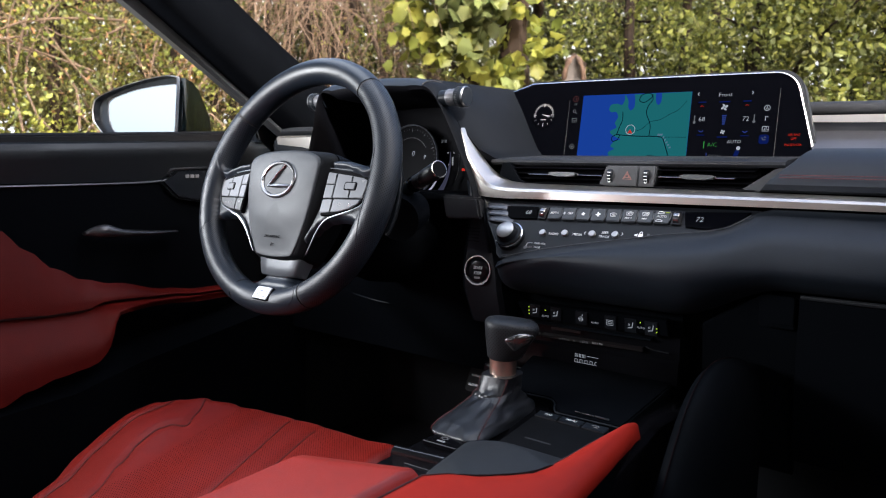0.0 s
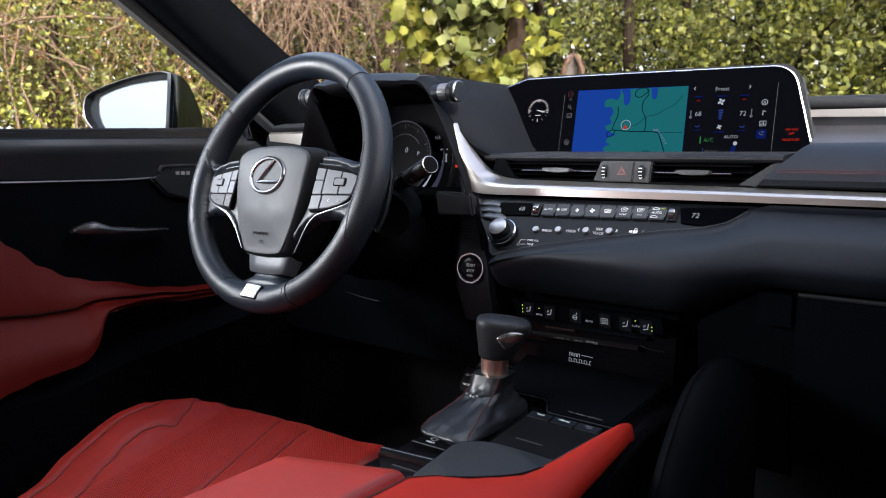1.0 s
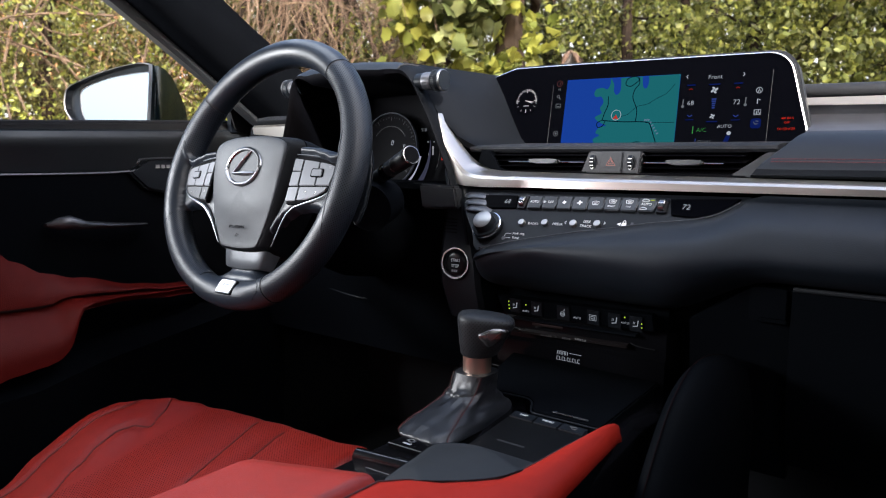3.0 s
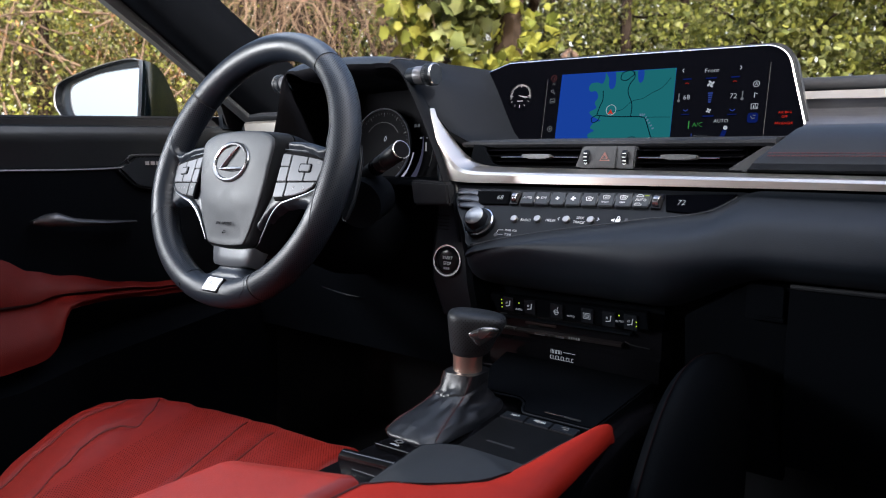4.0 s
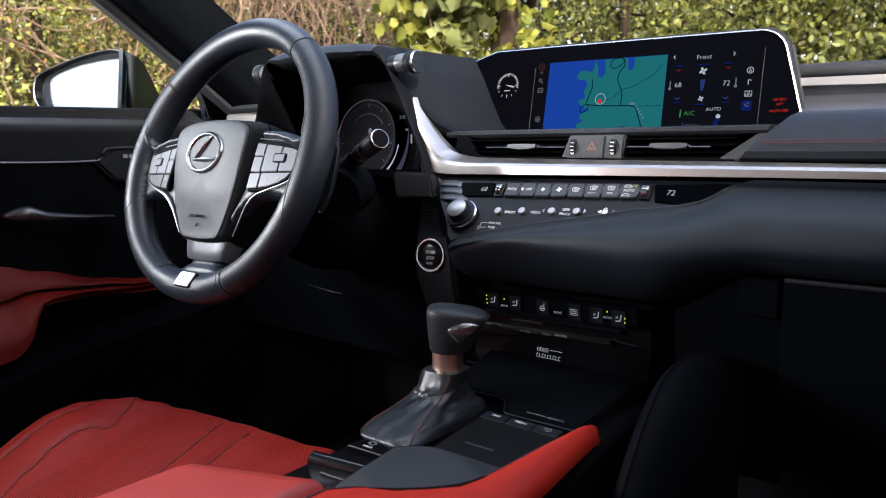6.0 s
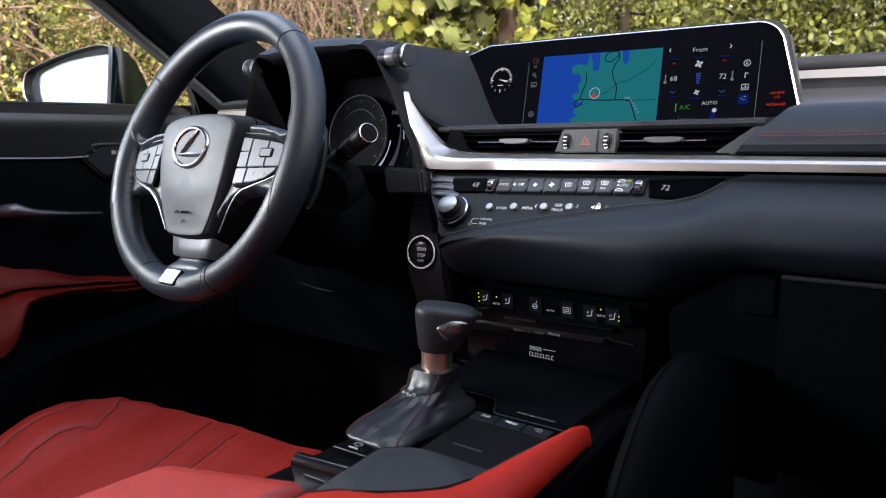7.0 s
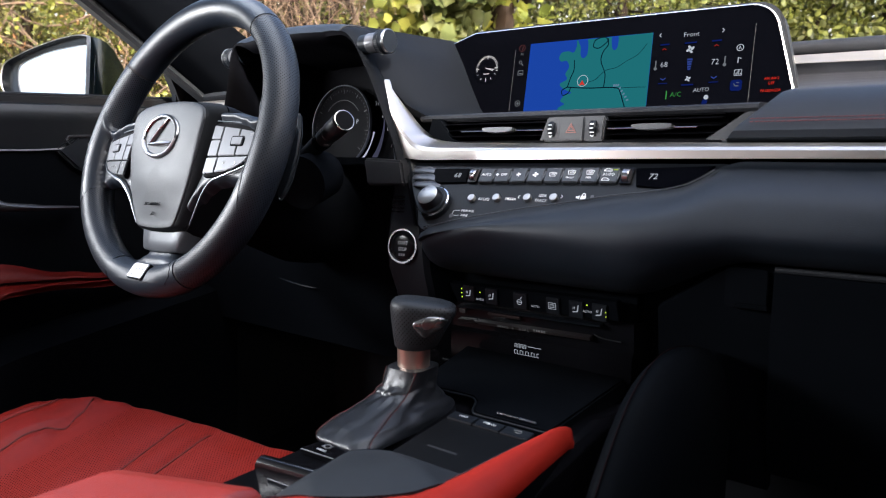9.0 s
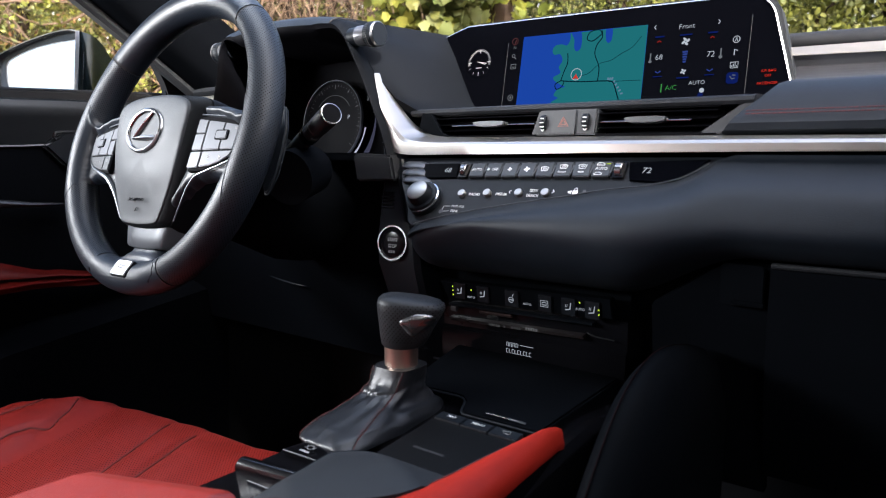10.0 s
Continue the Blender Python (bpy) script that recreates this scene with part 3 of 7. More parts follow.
part("passenger_pad", loft(rings), PAD_LEATHER, dash, "black leather passenger pad")
for dz in (0.0, 0.0028):
    st = merge(*(tube([V(x, 0.1950 + 0.45 * dz, 0.9185 + dz), V(x + 0.0034, 0.1950 + 0.45 * dz, 0.9187 + dz)], 0.0004, 5) for x in [0.203 + 0.0042 * k for k in range(int(0.5 / 0.0042))]))
    part("stitching", st, RED_STITCH, dash, "double row of red stitching")

# shelf below the screen
shelf = []
for k in range(15):
    x = mix(-0.185, 0.205, k / 14)
    shelf.append([V(x, 0.330, 0.943), V(x, 0.222, 0.9375), V(x, 0.2150, 0.9355), V(x, 0.2135, 0.932), V(x, 0.2155, 0.9290), V(x, 0.225, 0.928), V(x, 0.330, 0.925)])
part("shelf", loft(shelf), SOFT_PLASTIC, dash, "grey lip under the screen")

# flank between the gauge hood and the screen


def flank(u, v):
    a = [V(-0.288, 0.192, 1.0545), V(-0.254, 0.184, 1.030), V(-0.222, 0.192, 0.978), V(-0.200, 0.205, 0.950), V(-0.178, 0.217, 0.9365)]
    b = [V(-0.226, 0.350, 1.0475), V(-0.206, 0.338, 1.015), V(-0.190, 0.332, 0.985), V(-0.172, 0.327, 0.955), V(-0.155, 0.322, 0.938)]
    k = min(int(v * 4), 3)
    t = v * 4 - k
    p, q = a[k].lerp(a[k + 1], t), b[k].lerp(b[k + 1], t)
    return p.lerp(q, u) + V(0.010, 0, -0.008) * math.sin(u * math.pi) * min(1, v * 2.5)


part("flank", sheet(flank, 12, 16, 0.008), SHADED_LEATHER, dash, "black leather flank beside the screen")

# long satin metal trim, sweeping up beside the gauges
upper = smooth_line([(-0.2215, 0.196, 0.981), (-0.199, 0.198, 0.9425), (-0.170, 0.201, 0.9145), (-0.135, 0.203, 0.9045), (-0.06, 0.204, 0.9025), (0.10, 0.203, 0.9015), (0.30, 0.200, 0.9000), (0.52, 0.205, 0.898), (0.74, 0.225, 0.896)], 8)
lower = smooth_line([(-0.2225, 0.190, 0.976), (-0.211, 0.184, 0.940), (-0.196, 0.181, 0.906), (-0.178, 0.180, 0.8845), (-0.08, 0.180, 0.8835), (0.10, 0.180, 0.8855), (0.30, 0.178, 0.8870), (0.52, 0.183, 0.887), (0.74, 0.203, 0.886)], 8)
rings = []
for a, b in zip(upper, lower):
    w = min((a - b).length / 0.02, 1)
    rings.append([a + V(0, 0.012, 0), a, a.lerp(b, 0.40) + V(0, -0.011 * w, 0.0015), a.lerp(b, 0.50) + V(0, -0.0115 * w, 0), b, b + V(0, 0.014, 0)])
part("metal_trim", loft(rings), SATIN_TRIM, dash, "satin silver metal trim", sharp=24)

# lower pad: bulges below the panel and runs on under the trim
CO, CU, CN = V(0, 0.172, 0.865), V(0, 0.62, 0.78).normalized(), V(0, -0.78, 0.62).normalized()
PANEL = basis(CO, X, CU)
PANEL_LOW = [(-0.165, -0.0830), (-0.120, -0.0805), (-0.108, -0.0745), (-0.099, -0.0705), (-0.0655, -0.0590), (-0.032, -0.0500), (0.0, -0.0420), (0.031, -0.0350), (0.061, -0.0285), (0.092, -0.0208), (0.124, -0.0155), (0.154, -0.0075), (0.168, 0.0010), (0.180, 0.0120), (0.190, 0.0240), (0.80, 0.0240)]


def pad_top(x):
    s = PANEL_LOW[0][1]
    for a, b in zip(PANEL_LOW, PANEL_LOW[1:]):
        if a[0] <= x <= b[0]:
            s = mix(a[1], b[1], (x - a[0]) / (b[0] - a[0]))
    p = CO + CU * (s + 0.001 * (1 if x < 0.12 else max(0, (0.17 - x) / 0.05)))
    return p.y, p.z


def lower_pad(u, v):
    x = -0.134 + 0.874 * u ** 1.15
    y0, z0 = pad_top(x)
    end = min((x + 0.134) / 0.034, 1)
    end = math.sqrt(max(end * (2 - end), 0))
    far = table(x, [(0.10, 0.0), (0.22, 1.0)])[0]
    yb, zb = 0.132 + 0.010 * far, mix(0.805, 0.825, far)
    zb = min(zb, z0 - 0.02)
    ye, ze = mix(0.192, 0.178, far), mix(0.752, 0.797, far)
    pts = [(y0 + 0.002, z0), (y0 - 0.004, z0 - 0.007), (mix(y0, yb, 0.75) - 0.003, mix(z0, zb, 0.5)), (yb, zb), (mix(yb, ye, 0.30), mix(zb, ze, 0.5)), (mix(yb, ye, 0.72), mix(zb, ze, 0.85)), (ye, ze)]
    k = min(int(v * 6), 5)
    t = v * 6 - k
    q = [pts[min(max(k + d, 0), 6)] for d in (-1, 0, 1, 2)]
    c = [0.5 * (2 * q[1][i] + (q[2][i] - q[0][i]) * t + (2 * q[0][i] - 5 * q[1][i] + 4 * q[2][i] - q[3][i]) * t * t + (3 * q[1][i] - q[0][i] - 3 * q[2][i] + q[3][i]) * t ** 3) for i in (0, 1)]
    zm = 0.775
    return x, mix(0.176, c[0], end), mix(zm + (c[1] - zm) * 0.55, c[1], end)


part("lower_pad", sheet(lower_pad, 60, 24, 0.012), PAD_LEATHER, dash, "bulging black leather lower pad")
part("core", box(-0.175, 0.74, 0.240, 0.34, 0.62, 0.925), DARKENED_PLASTIC, dash)
part("column_core", box(-0.55, -0.175, 0.290, 0.36, 0.62, 0.868), DARKENED_PLASTIC, dash)
part("slot_core", box(-0.16, 0.10, 0.22, 0.2395, 0.62, 0.75), DARKENED_PLASTIC, dash)
for x0, x1 in ((-0.70, -0.551), (0.30, 0.735)):
    part("side_core", box(x0, x1, 0.295, 0.45, 0.60, 0.93), HARD_PLASTIC, dash)

# glovebox
glove = thing("glovebox", "black glovebox lid with a recessed latch", "glovebox", (0.45, 0.20, 0.60))


def glove_fn(u, v):
    x = mix(0.236, 0.70, u)
    z = mix(0.790, 0.60, v)
    return x, 0.174 + 0.030 * v * v - 0.004 * math.sin(v * 3.14), z


part("lid", sheet(glove_fn, 12, 8, 0.015), DARKENED_PLASTIC, glove)
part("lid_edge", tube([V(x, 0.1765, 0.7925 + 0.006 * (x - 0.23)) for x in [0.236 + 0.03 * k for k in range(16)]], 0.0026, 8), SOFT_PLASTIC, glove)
part("latch_recess", prism(rrect(0.036, 0.036, 0.004), basis((0.213, 0.181, 0.773), X, Z), -0.01, 0.002, 0.001), DARKENED_PLASTIC, glove)
part("latch", obox(basis((0.219, 0.178, 0.758), X, Z), 0.028, 0.004, 0.006, 0.0015), DARKENED_PLASTIC, glove)
part("knee_panel", sheet(lambda u, v: (mix(0.135, 0.236, u), 0.182 + 0.03 * v, mix(0.790 if u > 0.6 else mix(0.745, 0.79, u / 0.6), 0.58, v)), 8, 6, 0.012), DARKENED_PLASTIC, glove)

# knee panel and column side below the gauges
knee = thing("driver_knee_panel", "black plastic knee panel under the steering column", "trim panel", (-0.45, 0.22, 0.60))


def knee_fn(u, v):
    x = mix(-0.76, -0.145, u)
    return x, 0.215 + 0.05 * v, mix(0.880, 0.600, v)


part("panel", sheet(knee_fn, 12, 10, 0.014), DARKENED_PLASTIC, knee)
# Tapered bar stands for the short highlight along the tray's edge.
part("tray_edge", tube(smooth_line([(-0.50, 0.245, 0.694), (-0.44, 0.238, 0.690), (-0.405, 0.239, 0.689)], 6), [0.0002 + 0.0016 * math.sin(math.pi * k / 12) for k in range(13)], 8), HARD_PLASTIC, knee)
col = []
for z, x0, x1, y in ((0.905, -0.216, -0.176, 0.186), (0.86, -0.205, -0.160, 0.178), (0.82, -0.208, -0.152, 0.174), (0.78, -0.212, -0.142, 0.172), (0.75, -0.212, -0.140, 0.174), (0.70, -0.206, -0.140, 0.190)):
    col.append([V(x0, 0.24, z), V(x0, y + 0.012, z), V(x0 + 0.012, y, z), V(x1 - 0.006, y, z), V(x1, y + 0.006, z), V(x1, 0.24, z)])
part("centre_column", loft(col), HARD_PLASTIC, knee)
part("grille_slots", merge(*(obox(basis((-0.187, 0.1752, 0.838 - 0.0045 * k), X, Z), 0.020, 0.0016, 0.003) for k in range(5))), GLOSS_BLACK, knee)
part("block", prism([(-0.238, 0.884), (-0.176, 0.882), (-0.170, 0.852), (-0.232, 0.850)], basis((0, 0.166, 0), X, Z), -0.06, 0.0, 0.003), SOFT_PLASTIC, knee, "dark block beside the gauges")
part("sill", prism([(-0.52, 0.885), (-0.17, 0.885), (-0.17, 0.875), (-0.52, 0.872)], basis((0, 0.19, 0), X, Z), -0.08, 0.0, 0.002), DARKENED_PLASTIC, knee)

start = thing("start_button", "round black engine start button in a chrome ring", "push button", (-0.1755, 0.17, 0.779))
SB = basis((-0.1755, 0.1715, 0.779), (1, 0.10, 0), (0, 0.10, 1))
part("ring", lathe([(0.0175, -0.006), (0.0215, -0.006), (0.0222, 0.001), (0.0212, 0.0035), (0.0190, 0.0035), (0.0178, 0.0)], SB, 40), EMBLEM, start, "chrome ring")
part("button", lathe([(0.0001, -0.006), (0.0178, -0.006), (0.0178, 0.0015), (0.0165, 0.0028), (0.012, 0.0034), (0.0001, 0.0036)], SB, 40), GLOSS_BLACK, start)
for i, (w, s) in enumerate((("START", 0.0062), ("STOP", 0.0062))):
    part("lettering", letters(w, s, SB @ Matrix.Translation((0.001, 0.0035 - 0.0075 * i, 0.0036)), wide=0.8), WHITE_PRINT, start, "white START STOP lettering")
part("lettering_bar", merge(*(obox(SB @ Matrix.Translation((-0.003 + 0.0032 * k, -0.0105, 0.0034)), 0.0024, 0.003, 0.0006) for k in range(3))), DIM_PRINT, start)

# ---- air vents and hazard panel ----
RING_TAB = mat("satin tab metal", (0.085, 0.088, 0.092), 0.42, metal=0.6, var=0.08)
for name, x0, x1, skew in (("l", -0.145, -0.008, 0.036), ("r", 0.060, 0.176, -0.020)):
    vent = thing("air_vent", "black air vent with thin slats and a bright tab", "air vent", ((x0 + x1) / 2, 0.21, 0.903), group="air vents")
    part("recess", merge(box(x0, x1, 0.232, 0.236, 0.904, 0.932), box(x0, x1, 0.208, 0.236, 0.9015, 0.9045), box(x0, x1, 0.218, 0.236, 0.9275, 0.9295)), GAUGE_BLACK, vent, "black vent recess")
    for z in (0.9235, 0.9165, 0.9095):
        part("slat", loft([[V(x, 0.2115, z), V(x, 0.2105, z + 0.0008), V(x, 0.228, z + 0.0035), V(x, 0.229, z + 0.0022)] for x in (x0 + 0.002, x1 - 0.002)]), GAUGE_BLACK, vent)
    part("bar", tube([V(x0 + 0.004 + max(skew, 0) * 0.6, 0.2095, 0.9158), V(x1 - 0.003 + min(skew, 0), 0.2095, 0.9158)], 0.0007, 6), DARK_METAL, vent, "fine bright bar")
    xm = (x0 + x1) / 2 + (0.012 if name == "l" else -0.006)
    part("tab", prism([(-0.0205, 0.0012), (-0.0195, 0.0024), (-0.010, 0.0030), (0.010, 0.0030), (0.0195, 0.0024), (0.0205, 0.0012), (0.0190, -0.0012), (0.012, -0.0026), (0, -0.0030), (-0.012, -0.0026), (-0.0190, -0.0012)], basis((xm, 0.2050, 0.9165), X, (0, 0.1, 1)), -0.008, 0.004, 0.0006), RING_TAB, vent, "satin silver tab")
part("vent_cheek", loft([[V(-0.160, y, 0.932), V(-0.148, y, 0.930), V(-0.132, y, 0.908), V(-0.118, y, 0.9035), V(-0.14, y, 0.9035), V(-0.165, y, 0.914)] for y in (0.206, 0.235)]), DARKENED_PLASTIC, dash)
part("vent_end", prism([(0.197, 0.9285), (0.236, 0.9285), (0.212, 0.902), (0.159, 0.902)], basis((0, 0.207, 0), X, Z), -0.03, 0.0, 0.0015), GREY_PLASTIC, dash, "slanted grey vent end")

hazard = thing("hazard_panel", "grey switch panel with a hazard warning button between the vents", "switch panel", (0.024, 0.205, 0.903))
part("plate", prism([(-0.014, 0.9035), (-0.004, 0.9290), (0.062, 0.9290), (0.060, 0.9035)], basis((0, 0.2075, 0), X, Z), -0.03, 0.0, 0.0015), GREY_PLASTIC, hazard)
part("hazard_button", prism([(0.010, 0.9043), (0.0135, 0.9282), (0.040, 0.9282), (0.0385, 0.9043)], basis((0, 0.2055, 0), X, Z), -0.004, 0.0, 0.001), BUTTON, hazard, "square hazard button")
HM = basis((0.0252, 0.2054, 0.9165), X, Z)
tri = [(0, 0.0052), (-0.0056, -0.0040), (0.0056, -0.0040)]
part("triangle", merge(*(tube([HM @ V(p[0] * k, p[1] * k, 0.0002) for p in tri], 0.0005, 6, closed=True) for k in (1.0, 0.55))), G_ORANGE, hazard, "red warning triangle")
for xw in (0.0015, 0.0495):
    part("thumb_wheel", lathe([(0.0001, -0.0034), (0.0085, -0.0034), (0.0092, -0.0025), (0.0092, 0.0025), (0.0085, 0.0034), (0.0001, 0.0034)], basis((xw, 0.2120, 0.9165), Y, Z), 28), HARD_PLASTIC, hazard, "ridged vent thumb wheel")
    part("wheel_marks", merge(*(obox(basis((xw, 0.2120 - math.sqrt(0.0094 ** 2 - (0.0042 * k) ** 2), 0.9165 + 0.0042 * k), X, Z), 0.0042, 0.0010, 0.0004) for k in (-1, 0, 1))), WHITE_PRINT, hazard)
    part("wheel_arrow", merge(tube([V(xw - 0.0018, 0.2048, 0.9096), V(xw, 0.2048, 0.9078)], 0.0005, 5), tube([V(xw + 0.0018, 0.2048, 0.9096), V(xw, 0.2048, 0.9078)], 0.0005, 5)), WHITE_PRINT, hazard)

# ---- screen ----
SU, SN = V(0, 0.17, 0.985).normalized(), V(0, -0.985, 0.17).normalized()
SM = basis((0, 0.3275, 0.98), X, SU)
screen = thing("infotainment_display", "wide black dashboard display with a silver edge, showing a map", "car display", (0.0, 0.335, 0.93))


def at(x, h, d=0.0):
    return SM @ Matrix.Translation((x, h, d))


corner = [(0.1925 - 0.031 + 0.031 * math.sin(radians(a)), 0.0380 + 0.031 * math.cos(radians(a))) for a in (4, 16, 28, 40, 52, 64, 74)]
outline = [(-0.2255, 0.0640), (-0.190, 0.0745), (-0.10, 0.0737), (0.05, 0.0712), (0.140, 0.0694)] + corner + [(0.2125, -0.028), (0.2175, -0.05), (-0.152, -0.05), (-0.1675, -0.0325)]
part("housing", prism([(x * 1.004 + (0.0035 if x > 0.15 else 0), h + 0.0055 if h > 0 else h) for x, h in outline], SM, -0.030, -0.0035, 0.003), SOFT_PLASTIC, screen)
part("front_glass", prism(outline, SM, -0.004, 0.0, 0.0008), GLASS_BLACK, screen, "glossy black front glass")
edge = [SM @ V(x, h, 0.0) for x, h in outline[:-2]]
rings = []
for i, p in enumerate(edge):
    a, b = edge[max(i - 1, 0)], edge[min(i + 1, len(edge) - 1)]
    out = (b - a).normalized().cross(SN).normalized()
    if out.dot(p - SM @ V(0, 0, 0)) < 0:
        out = -out
    w = 0.0010 if i == 0 else 0.0014
    rings.append([p + SN * 0.0012, p + out * w + SN * 0.0006, p + out * w - SN * 0.006, p - SN * 0.006])
part("silver_edge", loft(rings), mat("bright silver edge", (0.62, 0.63, 0.64), 0.26, metal=0.9, var=0.04), screen, "bright silver edge strip")

# clock
clock = part("clock_face", lathe([(0.0001, 0.0002), (0.0195, 0.0002), (0.0195, 0.0008), (0.0135, 0.0009), (0.0001, 0.0009)], at(-0.1655, 0.0251), 40), GLASS_BLACK, screen, "round analogue clock face")
ticks = []
for k in range(60):
    a = radians(6 * k)
    if k % 5 == 0 or abs(k - 30) > 12:
        r0 = 0.0125 if k % 15 == 0 else 0.0145
        ticks.append(obox(at(-0.1655, 0.0251, 0.0010) @ Matrix.Rotation(-a, 4, "Z") @ Matrix.Translation((0, (r0 + 0.0175) / 2, 0)), 0.0011 if k % 15 == 0 else 0.0006, 0.0175 - r0, 0.0003))
part("hour_marks", merge(*ticks), DIM_PRINT, clock)
part("clock_hand", merge(obox(at(-0.1655, 0.0251, 0.0014) @ Matrix.Rotation(radians(-100), 4, "Z") @ Matrix.Translation((0, 0.006, 0)), 0.0012, 0.012, 0.0003), obox(at(-0.1655, 0.0251, 0.0017) @ Matrix.Rotation(radians(-110), 4, "Z") @ Matrix.Translation((0, 0.004, 0)), 0.0008, 0.013, 0.0003)), DIM_PRINT, clock)
part("maker_bar", obox(at(-0.1655, 0.0178, 0.0011), 0.009, 0.0012, 0.0003), DIM_PRINT, clock)

# map
part("map_sea", prism([(-0.1015, 0.0525), (0.0595, 0.0505), (0.0605, -0.047), (-0.1020, -0.047)], SM, 0.0002, 0.0006), MAP_SEA, screen, "blue sea on the map")
land = smooth_line([V(x, h, 0) for x, h in ((-0.036, 0.0505), (-0.0355, 0.043), (-0.039, 0.036), (-0.046, 0.038), (-0.055, 0.037), (-0.058, 0.031), (-0.055, 0.026), (-0.047, 0.026), (-0.043, 0.018), (-0.047, 0.010), (-0.044, 0.003), (-0.053, -0.002), (-0.050, -0.007), (-0.043, -0.011), (-0.036, -0.0145), (-0.045, -0.017), (-0.050, -0.024), (-0.044, -0.028), (-0.053, -0.034), (-0.045, -0.0465))], 4)
land = [(p.x, p.y) for p in land] + [(0.0604, -0.0465), (0.0594, 0.0503)]
part("map_land", prism(land, SM, 0.0007, 0.0010), MAP_LAND, screen, "teal land on the map")
for lake in (((-0.034, 0.051), (-0.022, 0.051), (-0.020, 0.033), (-0.025, 0.0275), (-0.029, 0.032), (-0.030, 0.042)), ((0.010, 0.0508), (0.0175, 0.0507), (0.018, 0.038), (0.0145, 0.034), (0.011, 0.038))):
    ring = smooth_line([V(a, b, 0) for a, b in lake], 4, closed=True)
    part("map_lake", prism([(p.x, min(p.y, 0.0508)) for p in ring], SM, 0.0011, 0.0013), MAP_SEA, screen)


def route(pts, w, material, name="map_road", closed=False):
    line = [SM @ V(p.x, p.y, 0.0015) for p in smooth_line([V(a, b, 0) for a, b in pts], 5, closed)]
    part(name, tube(line, w, 5, closed), material, screen)


route([(-0.042, -0.007), (-0.030, -0.0085), (-0.010, -0.010), (0.012, -0.0105), (0.024, -0.012), (0.028, -0.018), (0.032, -0.028), (0.037, -0.040), (0.040, -0.0465)], 0.0007, MAP_ROAD)
route([(-0.042, -0.007), (-0.039, 0.004), (-0.0355, 0.014), (-0.0365, 0.026)], 0.0006, MAP_ROAD)
route([(-0.042, -0.007), (-0.049, -0.011), (-0.047, -0.017), (-0.040, -0.0145), (-0.0375, -0.008)], 0.0006, MAP_ROAD)
route([(0.006, -0.010), (0.006, 0.006), (-0.001, 0.022), (0.0005, 0.033), (0.006, 0.041), (0.005, 0.049)], 0.0006, MAP_ROAD)
route([(0.005, 0.046), (0.001, 0.0505), (-0.010, 0.049), (-0.013, 0.041), (-0.006, 0.038), (0.001, 0.042)], 0.0006, MAP_ROAD, closed=True)
route([(-0.018, -0.003), (-0.006, 0.0), (0.006, 0.010), (0.020, 0.013), (0.032, 0.020), (0.044, 0.026), (0.054, 0.038)], 0.0003, MAP_ROAD)
route([(0.020, -0.012), (0.040, -0.012), (0.058, -0.0125)], 0.0003, MAP_ROAD)
route([(0.0, -0.041), (0.012, -0.037), (0.022, -0.043), (0.034, -0.041)], 0.0005, MAP_ROAD)
part("map_street_bars", merge(*(obox(at(0.019 + 0.0026 * k, -0.0085 - 0.0036 * max(k - 2, 0), 0.0016) @ Matrix.Rotation(radians(-12 - 9 * k), 4, "Z"), 0.0018, 0.0030, 0.0003) for k in range(8))), MAP_PALE, screen, "unreadable pale street lettering")
part("map_position", merge(tube([at(-0.0221, -0.0006, 0.0018) @ V(0.0068 * math.cos(t), 0.0068 * math.sin(t), 0) for t in (2 * math.pi * k / 24 for k in range(24))], 0.0004, 5, closed=True)), G_WHITE, screen, "position ring on the map")
part("map_arrow", prism([(0, 0.0028), (-0.0040, -0.0042), (0, -0.0026), (0.0040, -0.0042)], at(-0.0225, -0.0025, 0), 0.0017, 0.0021), G_RED, screen, "red position arrow")
# icons and climate page
part("page_line", obox(at(0.1697, 0.003, 0.0004), 0.0006, 0.092, 0.0004), mat("faint page line", (0.008, 0.008, 0.009), 0.6, var=0.05), screen)
part("page_line", obox(at(-0.1235, 0.004, 0.0004), 0.0006, 0.086, 0.0004), mat("faint line", (0.012, 0.012, 0.013), 0.6, var=0.05), screen)


def ring_icon(x, h, r, material, name="icon", w=0.0004, n=18):
    return part(name, tube([at(x, h, 0.0006) @ V(r * math.cos(t), r * math.sin(t), 0) for t in (2 * math.pi * k / n for k in range(n))], w, 5, closed=True), material, screen)


def stroke_icon(lines, material, w=0.0005, name="icon"):
    for l in lines:
        part(name, tube([at(*p, 0.0006).translation for p in l], w, 5), material, screen)


ring_icon(-0.1135, 0.0480, 0.0042, G_ROSE, "compass_icon", 0.0003)
stroke_icon([[(-0.1135, 0.0455), (-0.1120, 0.0500)]], G_ROSE, 0.0004)
part("icon_letter", letters("N", 0.0052, at(-0.1130, 0.0398, 0.0006)), G_DIM, screen)
ring_icon(-0.1138, 0.0295, 0.0020, G_DIM, "search_icon")
stroke_icon([[(-0.1123, 0.0279), (-0.1100, 0.0255)]], G_DIM, 0.0006)
stroke_icon([[(-0.1160, 0.0185), (-0.1088, 0.0185), (-0.1088, 0.0130), (-0.1160, 0.0130), (-0.1160, 0.0185)], [(-0.1145, 0.0150), (-0.1103, 0.0150)]], G_DIM, 0.0005)
ring_icon(-0.1117, -0.0242, 0.0036, G_DIM, "zoom_icon")
